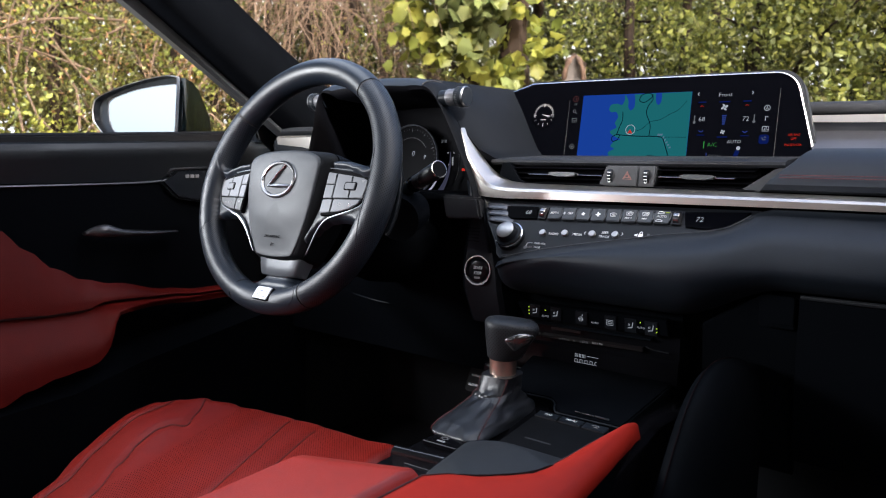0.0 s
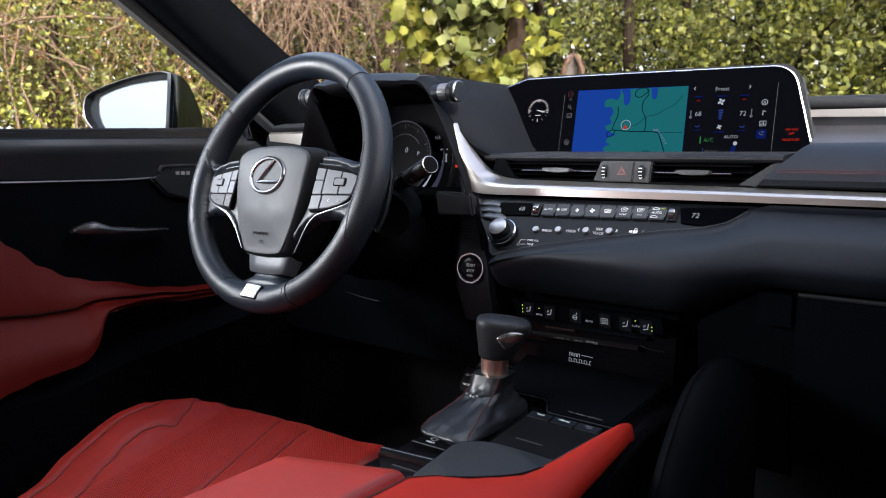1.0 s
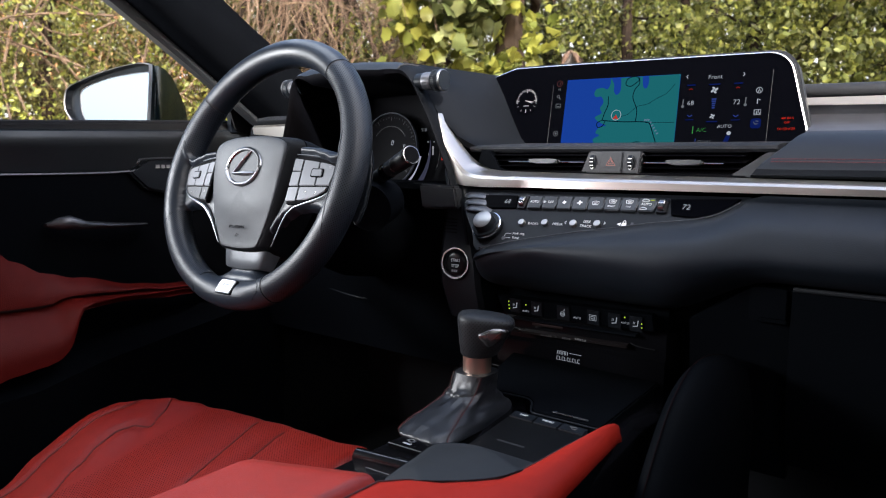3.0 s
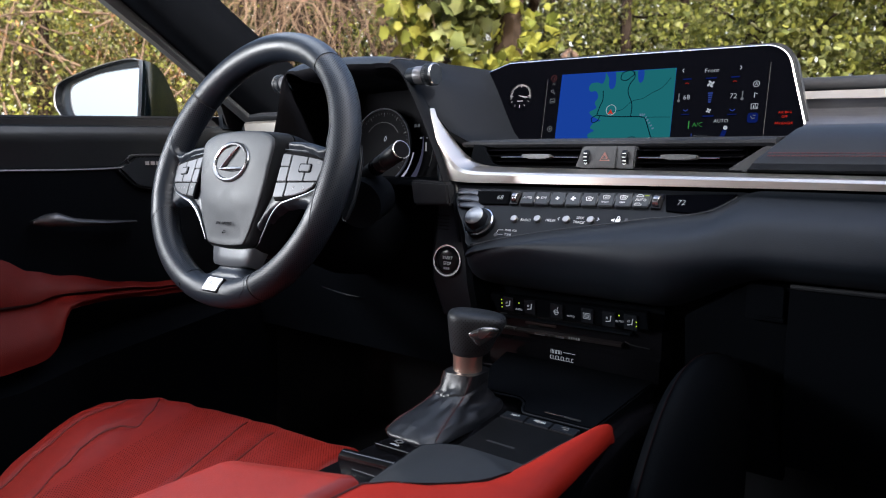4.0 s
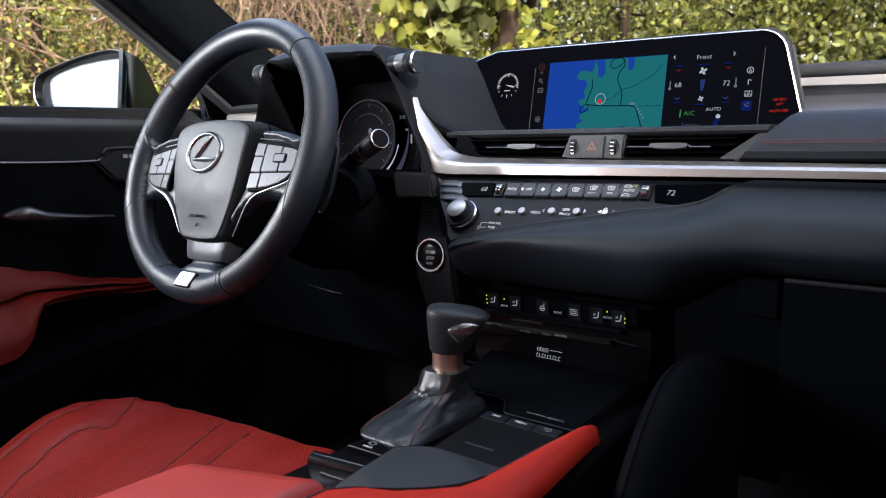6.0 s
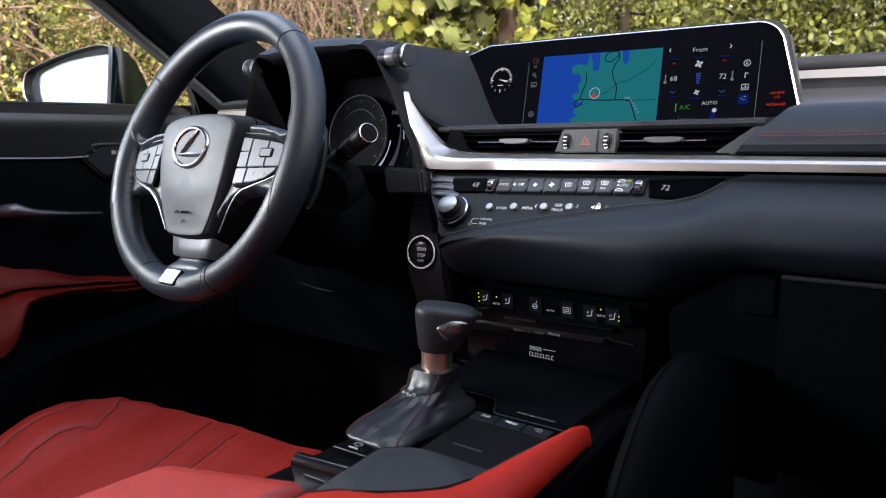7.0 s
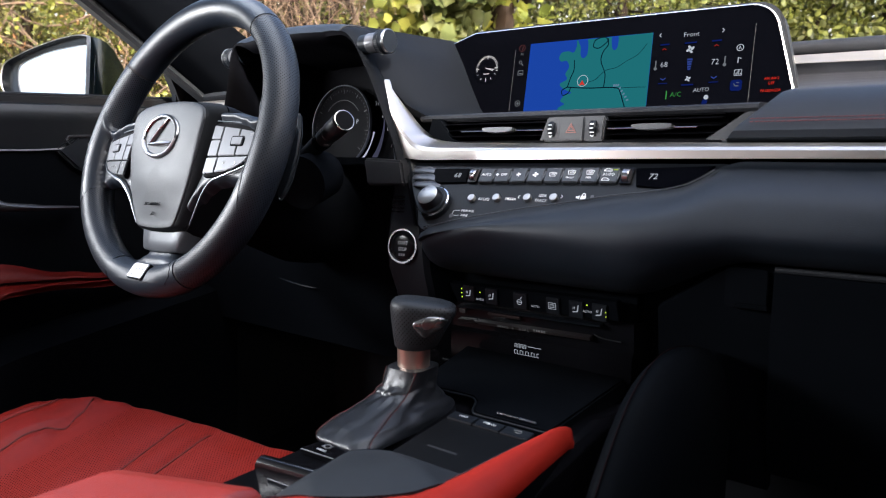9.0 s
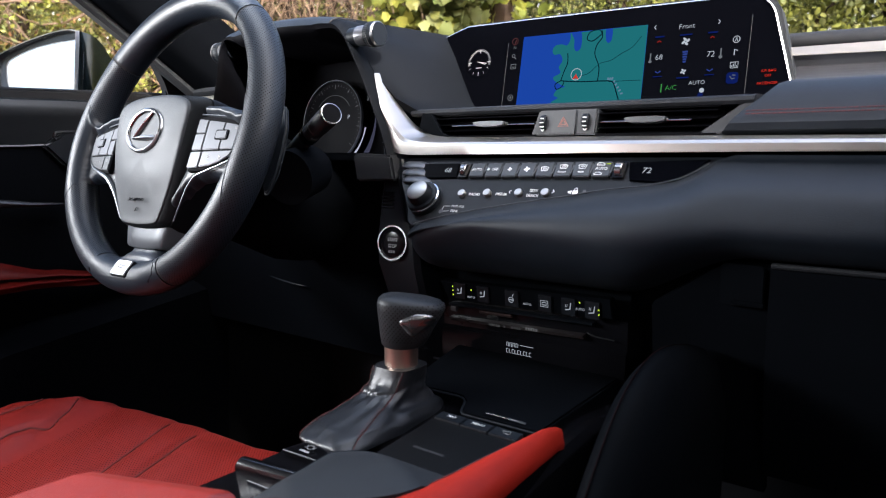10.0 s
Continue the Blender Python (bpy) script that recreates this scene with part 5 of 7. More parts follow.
# leather lengths of the rim, with seams between
for name, a0, a1, m, tag in (("rim_top", 50.6, 141.4, BLACK_LEATHER, "smooth leather top of the rim"), ("rim_side", -62.9, 49.4, PERF_BLACK, "perforated leather side of the rim"), ("rim_side", 142.6, 248.9, PERF_BLACK, "perforated leather side of the rim"), ("rim_bottom", 250.1, 295.9, BLACK_LEATHER, "smooth leather foot of the rim")):
    part(name, rim_arc(a0, a1, 48), m, wheel, tag)
for a in (50, 142, 249.5, -63.5):
    part("rim_seam", rim_arc(a - 0.6, a + 0.6, 2, TUBE * 0.955), SEAM, wheel)
for a0, a1 in ((56, 136), (152, 242), (-58, -20)):
    st = []
    for k in range(int((a1 - a0) / 1.8)):
        a = radians(a0 + 1.8 * k)
        r = RIM - TUBE * 0.90
        st.append(tube([WM @ V(r * math.cos(b), r * math.sin(b), 0.0065 - 0.012 * max(-math.sin(b), 0) ** 1.5 + 0.0009 * d) for b, d in ((a, -1), (a + 0.013, 1))], 0.0005, 5))
    part("stitching", merge(*st), RED_STITCH, wheel, "red stitching inside the rim")

# airbag cover: a crowned grey face, then a flank that falls away to the spokes
COVER_FACE = [(0.0, 0.0385, 0.0255), (0.030, 0.0378, 0.0248), (0.050, 0.0352, 0.0236), (0.0635, 0.0300, 0.0226), (0.0686, 0.0225, 0.0218), (0.0685, 0.012, 0.0208), (0.0668, -0.003, 0.0192), (0.0645, -0.022, 0.0168), (0.0580, -0.050, 0.0120), (0.0478, -0.077, 0.0066), (0.0398, -0.093, 0.0032), (0.0345, -0.1000, 0.0018), (0.020, -0.1025, 0.0014), (0.0, -0.1032, 0.0013)]
COVER_FOOT = [(0.0, 0.0440, 0.0060), (0.035, 0.0435, 0.0060), (0.062, 0.0420, 0.0055), (0.0790, 0.0375, 0.0050), (0.0855, 0.028, 0.0045), (0.0835, 0.011, 0.0035), (0.0805, -0.003, 0.0025), (0.0775, -0.020, 0.0015), (0.0700, -0.050, -0.0015), (0.0590, -0.0765, -0.0050), (0.0510, -0.094, -0.0075), (0.0440, -0.1015, -0.0085), (0.022, -0.1045, -0.0090), (0.0, -0.1052, -0.0090)]


def both_sides(pts, n=3):
    pts = [V(p) for p in pts]
    return smooth_line(pts + [V(-p.x, p.y, p.z) for p in pts[-2:0:-1]], n, closed=True)


face_line, foot_line = both_sides(COVER_FACE), both_sides(COVER_FOOT)


def face_z(y):
    """Height of the airbag cover's middle over the wheel's plane, falling to its foot."""
    return table(y, [(-0.105, 0.0010), (-0.092, 0.0055), (-0.075, 0.0105), (-0.045, 0.0180), (0.0, 0.0240), (0.04, 0.0268)])[0]


def cover_ring(k):
    """A ring of the crowned face: k is 0 at its middle line and 1 at its edge."""
    out = []
    for p in face_line:
        x, y = p.x * k, -0.030 + (p.y + 0.030) * k
        out.append(WM @ V(x, y, mix(face_z(y), p.z, k ** 3)))
    return out


def between(a, b, t, dz=0.0):
    return [WM @ (p.lerp(q, t) + V(0, 0, dz)) for p, q in zip(a, b)]


# Near black stands for the shade on the sides of the airbag cover.
HUB = mat("matt black hub", (0.0035, 0.0042, 0.0055), 0.55, spec=0.10, var=0.15, scale=90, bump=0.3, bscale=1200, pattern="grain")
COVER_GREY = mat("airbag cover", (0.030, 0.0335, 0.039), 0.50, spec=0.32, var=0.10, scale=110, bump=0.25, bscale=1400, pattern="grain")
part("airbag_cover", loft([between(face_line, foot_line, 0.07, -0.0022), between(face_line, foot_line, 0.045, -0.0009), between(face_line, foot_line, 0.02, -0.0002)] + [cover_ring(k) for k in (0.985, 0.95, 0.85, 0.7, 0.5, 0.3, 0.02)]), COVER_GREY, wheel, "grained grey airbag cover", sharp=60)
part("cover_flank", loft([between(face_line, foot_line, t, dz) for t, dz in ((1.0, 0.0), (0.6, 0.0012), (0.26, 0.0006), (0.10, -0.0006), (0.055, -0.0018))], cap=False), HUB, wheel, "shaded side of the airbag cover", sharp=60)
part("hub_shell", loft([[WM @ V(p.x * 1.05, p.y * 1.05, -0.040) for p in foot_line], [WM @ V(p.x * 1.04, p.y * 1.03, p.z - 0.012) for p in foot_line], [WM @ V(p.x * 1.005, p.y * 1.005, p.z - 0.0020) for p in foot_line], [WM @ V(p.x * 0.97, p.y * 0.97, p.z - 0.0030) for p in foot_line]]), HUB, wheel, "matt black hub behind the cover")
ell = lambda r0, r1, dz, n=48: [WM @ V(r0 * math.cos(t), -0.002 + r1 * math.sin(t), face_z(-0.002 + r1 * math.sin(t)) - 0.30 * (r0 * math.cos(t)) ** 2 / 0.3 + dz) for t in (2 * math.pi * k / n for k in range(n))]
part("emblem_recess", loft([ell(0.0350, 0.0258, -0.0006), ell(0.0350, 0.0258, 0.0006), ell(0.0335, 0.0244, 0.0007), ell(0.0335, 0.0244, -0.0006)], around=True), GAUGE_BLACK, wheel, "dark groove round the emblem")
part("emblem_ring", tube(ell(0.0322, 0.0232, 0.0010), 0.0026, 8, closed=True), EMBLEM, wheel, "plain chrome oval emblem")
part("emblem_bar", tube([WM @ V(a, b, face_z(b) + 0.0012) for a, b in ((0.012, 0.0190), (-0.001, 0.004), (-0.014, -0.0115), (0.005, -0.0115), (0.0265, -0.0115))], [0.0016, 0.0027, 0.0034, 0.0032, 0.0020], 8), EMBLEM, wheel)
FM = WM @ Matrix.Translation((0.0, -0.0780, face_z(-0.078) + 0.0004)) @ Matrix.Rotation(radians(-17), 4, "X")
part("lettering", letters("SRS AIRBAG", 0.0060, FM, depth=0.0003), GAUGE_BLACK, wheel, "moulded SRS AIRBAG lettering")
part("lettering_mark", merge(*(obox(WM @ Matrix.Translation((dx, -0.0880 + dy, face_z(-0.088) + 0.0004)) @ Matrix.Rotation(radians(-18), 4, "X"), sx, sy, 0.0006) for dx, dy, sx, sy in ((-0.0022, 0.0, 0.0007, 0.005), (0.0006, 0.0012, 0.005, 0.0007), (0.0006, -0.0012, 0.004, 0.0007)))), GAUGE_BLACK, wheel)

# leather side spokes that flow into the rim, a thumb roll over the keys
SPOKE_TOP = [(0.040, 0.020), (0.062, 0.0300), (0.084, 0.0330), (0.105, 0.0318), (0.125, 0.0275), (0.138, 0.0230), (0.146, 0.0240), (0.152, 0.0300), (0.158, 0.0420)]
SPOKE_LOW = [(0.040, -0.0960), (0.055, -0.0840), (0.066, -0.0690), (0.075, -0.0600), (0.090, -0.0520), (0.107, -0.0495), (0.125, -0.0505), (0.138, -0.0545), (0.146, -0.0620), (0.152, -0.0760), (0.158, -0.0860)]
PAD_TILT = 6.0


def spoke_fn(side):
    def fn(u, v):
        x = mix(0.040, 0.158, u)
        t, b = table(x, SPOKE_TOP)[0], table(x, SPOKE_LOW)[0]
        y = mix(b, t, v)
        flat = 0.0040 - 0.058 * max(x - 0.085, 0) - 0.10 * max(0.075 - x, 0)
        roll = 0.0085 * math.exp(-((y - (t - 0.0085)) / 0.0062) ** 2) * min(max((x - 0.078) / 0.008, 0), 1)
        e = min(min(v, 1 - v) * (t - b) / 0.010, 1)
        z = flat + roll - 0.016 * (1 - math.sqrt(max(e * (2 - e), 0)))
        return WM @ V(side * x, y, blend_max(z, rim_top_z(x, y) + 0.0004, 0.014))
    return fn


# Dark copy of the silver keys, for the weaker light at the lower left.
KEY_SHADED = mat("shaded key plastic", (0.017, 0.019, 0.023), 0.45, metal=0.1, var=0.08, scale=90)
for side in (1, -1):
    part("side_spoke", sheet(spoke_fn(side), 60, 44, 0.006), BLACK_LEATHER, wheel, "smooth leather side spoke with a thumb roll", sharp=80)
    PM_ = WM @ Matrix.Translation((side * 0.115, -0.012, 0.0052)) @ Matrix.Rotation(radians(side * PAD_TILT), 4, "Y") @ Matrix.Translation((-side * 0.115, 0.012, 0))
    pad = [(0.0795, 0.0165), (0.120, 0.0140), (0.1400, 0.0098), (0.1465, 0.0060), (0.1480, -0.0010), (0.1465, -0.0150), (0.1420, -0.0270), (0.1300, -0.0345), (0.103, -0.0435), (0.0800, -0.0460)]
    kp = part("key_pad", prism([(side * x, y) for x, y in pad], PM_, -0.006, 0.0008, 0.0010), GAUGE_BLACK, wheel, "black key pad")
    rows = [([(0.0800, 0.0120), (0.0945, 0.0105), (0.0945, -0.0038), (0.0800, -0.0040)], 0), ([(0.0800, -0.0052), (0.0945, -0.0050), (0.0945, -0.0225), (0.0800, -0.0232)], 0), ([(0.0958, 0.0104), (0.1205, 0.0078), (0.1205, -0.0214), (0.0958, -0.0224)], 0), ([(0.1215, 0.0077), (0.1370, 0.0055), (0.1452, 0.0030), (0.1455, -0.0060), (0.1425, -0.0205), (0.1215, -0.0213)], 0), ([(0.0800, -0.0252), (0.0965, -0.0244), (0.0960, -0.0415), (0.0800, -0.0430)], 0), ([(0.0978, -0.0243), (0.1410, -0.0226), (0.1375, -0.0280), (0.1270, -0.0345), (0.1130, -0.0390), (0.0975, -0.0412)], 0)]
    for i, (pts, _) in enumerate(rows):
        low = side < 0 and i >= 4
        key = part("key", prism([(side * x, y) for x, y in pts], PM_, 0.0, 0.0030, 0.0007), KEY_SHADED if low else KEY_SILVER, kp, "shaded lower key" if low else "satin silver key")
    part("menu_key_frame", prism([(side * 0.1205 + p, -0.0060 + q) for p, q in rrect(0.0195, 0.0112, 0.0025)], PM_, 0.0020, 0.0038, 0.0004), GAUGE_BLACK, kp)
    part("menu_key", prism([(side * 0.1205 + p, -0.0060 + q) for p, q in rrect(0.0160, 0.0082, 0.0018)], PM_, 0.0030, 0.0048, 0.0006), KEY_SILVER, kp, "square menu key")
    for j, x in enumerate((0.109, 0.125)):
        d = 1 if j else -1
        if side > 0:
            part("key_arrow", tube([PM_ @ V(x - 0.0010 * d, -0.0288, 0.0032), PM_ @ V(x + 0.0010 * d, -0.0305, 0.0032), PM_ @ V(x - 0.0010 * d, -0.0322, 0.0032)], 0.00035, 5), WHITE_PRINT, kp)
    if side > 0:
        part("key_print", merge(*(obox(PM_ @ Matrix.Translation((x, y, 0.0031)), w, 0.0009, 0.0004) for x, y, w in ((0.1390, 0.0022, 0.0045), (0.1390, 0.0006, 0.0030)))), DIM_PRINT, kp)
    else:
        part("key_print", merge(*(obox(PM_ @ Matrix.Translation((-x, -0.0305, 0.0031)), w, h, 0.0004) for x, w, h in ((0.124, 0.0034, 0.0007), (0.116, 0.0010, 0.0034), (0.109, 0.0034, 0.0007), (0.109, 0.0007, 0.0034), (0.088, 0.0030, 0.0030)))), DIM_PRINT, kp)
        part("key_dots", merge(*(obox(PM_ @ Matrix.Translation((-x, y, 0.0031)), 0.0014, 0.0014, 0.0004) for x, y in ((0.1205, -0.0165), (0.1205, 0.0040), (0.1370, -0.0060)))), DIM_PRINT, kp)
    line = smooth_line([PM_ @ V(side * x, y, 0.0010) for x, y in ((0.0800, 0.0178), (0.120, 0.0153), (0.1405, 0.0110), (0.1478, 0.0066), (0.1493, -0.0010), (0.1478, -0.0155), (0.1430, -0.0280), (0.1305, -0.0358))] + [WM @ V(side * x, y, z) for x, y, z in ((0.103, -0.0452, 0.0060), (0.0887, -0.0500, 0.0048), (0.0770, -0.0590, 0.0020), (0.0690, -0.0690, -0.0010), (0.0610, -0.0830, -0.0045), (0.0540, -0.0960, -0.0075))], 5)
    k_all = len(line) - 1
    part("spoke_trim", tube(line, [(0.0007 if side > 0 else 0.0009) + (0.0003 if side > 0 else 0.0022) * math.sin(math.pi * min(max((j / k_all - 0.5) / 0.5, 0), 1)) for j in range(k_all + 1)], 8), mat("satin spoke trim", (0.20, 0.21, 0.225), 0.36, metal=0.9, var=0.08), wheel, "thin satin metal trim round the keys and down the spoke")
    paddle = [(0.095, 0.036), (0.140, 0.046), (0.160, 0.040), (0.169, 0.018), (0.1725, -0.008), (0.1725, -0.034), (0.168, -0.052), (0.1625, -0.059), (0.155, -0.050), (0.150, -0.020), (0.100, 0.010)]
    if side < 0:
        paddle = [(0.095, 0.036), (0.140, 0.046), (0.160, 0.040), (0.166, 0.018), (0.150, 0.0), (0.100, 0.0)]
    part("paddle", prism([(side * x, y) for x, y in paddle], WM, -0.036, -0.030, 0.0025, 3), HARD_PLASTIC, wheel, "dark grey shift paddle")

# flat satin lower spoke and the leather foot that carries the badge
LX = 0.0035
part("lower_spoke", loft([[WM @ V(LX + x * w, y - 0.0032 * (1 - x * x) * c, z) for x, z in ((-1.06, -0.030), (-1, h - 0.0030), (-0.93, h), (-0.5, h + 0.0006), (0, h + 0.0008), (0.5, h + 0.0006), (0.90, h), (1, h - 0.0030), (1.10, -0.030))] for y, w, h, c in ((-0.1010, 0.0420, -0.0110, 1.0), (-0.1030, 0.0415, -0.0085, 1.0), (-0.1120, 0.0385, -0.0088, 1.0), (-0.1235, 0.0352, -0.0105, 1.0), (-0.1255, 0.0350, -0.0130, 1.0))]), mat("satin spoke grey", (0.055, 0.060, 0.069), 0.48, metal=0.2, var=0.06, scale=80, bump=0.1, bscale=2000), wheel, "flat satin grey lower spoke", sharp=50)


def foot_fn(u, v):
    y = mix(-0.1250, -0.1660, v)
    w = table(-y, [(0.1250, 0.0335), (0.1310, 0.0360), (0.1370, 0.0440), (0.1420, 0.0540), (0.1480, 0.0640), (0.1560, 0.0640), (0.1660, 0.0560)])[0]
    s = 2 * u - 1
    x = LX + s * w
    mid = table(-y, [(0.1250, -0.0160), (0.1285, -0.0125), (0.140, -0.0082), (0.1535, -0.0016), (0.1660, 0.0040)])[0]
    web = mid - 0.016 * abs(s) ** 5
    z = blend_max(web, rim_top_z(x, y) + 0.0003, 0.010)
    return WM @ V(x, y, z)


part("spoke_foot", sheet(foot_fn, 48, 30, 0.004), BLACK_LEATHER, wheel, "smooth leather foot of the lower spoke", sharp=80)
BM = WM @ Matrix.Translation((0.0075, -0.1545, 0.0078)) @ Matrix.Rotation(radians(-20), 4, "X") @ Matrix.Rotation(radians(-1.5), 4, "Z")
part("badge_seat", prism(rrect(0.0315, 0.0205, 0.003), BM, -0.014, 0.0000, 0.0006), GAUGE_BLACK, wheel, "dark seat of the badge")
badge = part("badge", prism(rrect(0.0292, 0.0180, 0.002), BM, -0.010, 0.0012, 0.0007), BADGE_METAL, wheel, "plain bright badge plate")
part("badge_bars", merge(obox(BM @ Matrix.Translation((0.0030, 0.0022, 0.0012)), 0.013, 0.0018, 0.0006), obox(BM @ Matrix.Translation((0.0010, -0.0008, 0.0012)), 0.008, 0.0016, 0.0006), obox(BM @ Matrix.Translation((-0.0050, 0.0, 0.0012)) @ Matrix.Rotation(-0.45, 4, "Z"), 0.0024, 0.0080, 0.0006), obox(BM @ Matrix.Translation((0.001, -0.0055, 0.0012)), 0.018, 0.0012, 0.0006)), DARK_METAL, badge)

# ---- brake pedal in the footwell ----
pedal = thing("brake_pedal", "black rubber brake pedal with bright ridges, in the footwell", "pedal", (-0.328, 0.42, 0.30))
PEDAL = V(-0.328, 0.42, 0.520)
PM = basis(PEDAL, X, (0, 0.5, 0.87))
part("pad", prism(rrect(0.075, 0.050, 0.008), PM, -0.010, 0.0, 0.003), RUBBER, pedal, "black rubber pad")
for k in range(2):
    part("ridge", obox(PM @ Matrix.Translation((0, -0.012 + 0.018 * k, 0.001)), 0.060, 0.0045, 0.003, 0.001), DARK_METAL, pedal, "bright metal ridge")
part("arm", tube([PEDAL + V(0, 0.01, -0.005), PEDAL + V(0, 0.07, 0.06), PEDAL + V(0, 0.11, 0.20)], 0.009, 8), HARD_PLASTIC, pedal, "black pedal arm")

# ---- column, stalks ----
column = thing("steering_column", "black plastic steering column with control stalks", "steering column", (-0.37, 0.12, 0.74))
CM = basis(WC, X, WU)
part("shroud", loft([[CM @ V(w * math.cos(t), -0.012 + h * math.sin(t), -z) for t in (2 * math.pi * j / 20 for j in range(20))] for z, w, h in ((0.028, 0.050, 0.045), (0.045, 0.072, 0.060), (0.10, 0.085, 0.072), (0.20, 0.090, 0.078), (0.24, 0.085, 0.070))]), DARKENED_PLASTIC, column)
base, tip = V(-0.262, 0.095, 0.886), V(-0.163, 0.061, 0.9225)
d = (tip - base).normalized()
SMK = basis(base, d.orthogonal(), d.cross(d.orthogonal()))
L = (tip - base).length
stalk = part("wiper_stalk", lathe([(0.0001, -0.03), (0.0075, -0.03), (0.0085, 0.0), (0.0098, L * 0.35), (0.0104, L * 0.62), (0.0104, L * 0.66), (0.0098, L * 0.665), (0.0098, L * 0.69), (0.0108, L * 0.70), (0.0112, L * 0.97), (0.0106, L), (0.0001, L + 0.0005)], SMK, 28), BUTTON, column, "black wiper stalk")
part("stalk_ring", lathe([(0.0102, L - 0.001), (0.0114, L - 0.001), (0.0112, L + 0.0010), (0.0104, L + 0.0012)], SMK, 28), DARK_METAL, stalk, "chrome end ring")
part("stalk_cap", lathe([(0.0001, L + 0.0002), (0.0094, L + 0.0002), (0.0096, L + 0.0014), (0.0001, L + 0.0016)], SMK, 28), GAUGE_BLACK, stalk, "matt black end cap")
part("stalk_band", lathe([(0.0102, L * 0.40), (0.0108, L * 0.42), (0.0110, L * 0.50), (0.0104, L * 0.52)], SMK, 28), GLOSS_BLACK, stalk)
part("stalk_print", merge(*(obox(SMK @ Matrix.Translation((0.0003, 0.0, 0.0)) @ Matrix.Rotation(radians(200 + 12 * k), 4, "Z") @ Matrix.Translation((0.0105, 0, L * 0.57)) @ Matrix.Rotation(radians(90), 4, "Y"), 0.004, 0.0018, 0.0008) for k in range(3))), DIM_PRINT, stalk)
base2, tip2 = V(-0.46, 0.07, 0.885), V(-0.555, 0.040, 0.905)
part("indicator_stalk", tube([base2, base2.lerp(tip2, 0.5), tip2], [0.009, 0.011, 0.013], 14), HARD_PLASTIC, column, "black indicator stalk")
part("column_boot", lathe([(0.0001, -0.012), (0.022, -0.012), (0.028, 0.0), (0.030, 0.05), (0.0001, 0.05)], basis((-0.245, 0.105, 0.865), (0.9, 0.3, 0), (0, -0.2, 1)), 28), DARKENED_PLASTIC, column)

# ---- gauges and hood ----
BARREL = mat("satin barrel grey", (0.14, 0.14, 0.15), 0.42, metal=0.7, var=0.06, scale=80)
hood = thing("gauge_hood", "black leather-covered instrument hood with two knurled dials", "instrument hood", (-0.37, 0.25, 0.88))
arch = smooth_line([V(x, 0, z) for x, z in ((-0.548, 0.880), (-0.535, 0.930), (-0.5165, 0.990), (-0.507, 1.030), (-0.492, 1.0500), (-0.460, 1.0590), (-0.380, 1.0605), (-0.310, 1.0565), (-0.284, 1.0520), (-0.266, 1.0440), (-0.246, 1.018), (-0.222, 0.976), (-0.204, 0.940), (-0.188, 0.905), (-0.180, 0.880))], 5)
ax, az = -0.372, 0.93


def arch_ring(y, k, dz=0.0):
    out = []
    for p in arch:
        w = 1 - (1 - k) * (1 - 0.6 * min(max((p.x + 0.31) / 0.06, 0), 1)) * (1 - 0.72 * min(max((-0.475 - p.x) / 0.02, 0), 1))
        roll = 0.8 * (1 - w) * min(max((p.z - 1.025) / 0.025, 0), 1)
        out.append(V(ax + (p.x - ax) * w, y, az + (p.z - az) * (w - roll) + dz))
    return out


rings = [arch_ring(0.312, 0.965, -0.004), arch_ring(0.29, 0.985, -0.002), arch_ring(0.24, 0.998), arch_ring(0.195, 1.0, 0.0), arch_ring(0.182, 0.993), arch_ring(0.174, 0.972), arch_ring(0.170, 0.942), arch_ring(0.171, 0.908), arch_ring(0.180, 0.880), arch_ring(0.335, 0.84)]
shell = [list(r) for r in zip(*rings[:7])]
part("shell", loft(shell[:43], closed=False), PAD_LEATHER, hood, "black leather hood cover", sharp=50)
part("right_cover", loft(shell[42:], closed=False), SHADED_LEATHER, hood, "shaded black leather leg of the hood", sharp=50)
# Inside and inner lip in black: the shade under the hood as colour.
part("liner", loft([list(r) for r in zip(*rings[6:])], closed=False), GAUGE_BLACK, hood, "darkened inside of the hood", sharp=50)
for a in (9, 42):
    k = a
    part("leather_seam", tube([r[k] + (V(0, 0, 0.0006)) for r in rings[1:7]], 0.0010, 6), SEAM, hood)
part("leg_strip", loft([[V(x - 0.007, y + 0.012, z + 0.002), V(x - 0.004, y - 0.001, z), V(x, y - 0.002, z), V(x + 0.004, y + 0.010, z)] for x, y, z in ((-0.262, 0.178, 1.035), (-0.243, 0.181, 1.004), (-0.224, 0.184, 0.970), (-0.209, 0.182, 0.935), (-0.196, 0.180, 0.905), (-0.182, 0.178, 0.883), (-0.171, 0.176, 0.86), (-0.162, 0.174, 0.83), (-0.156, 0.173, 0.805))]), SHADED_LEATHER, hood, "dark edge strip beside the trim")
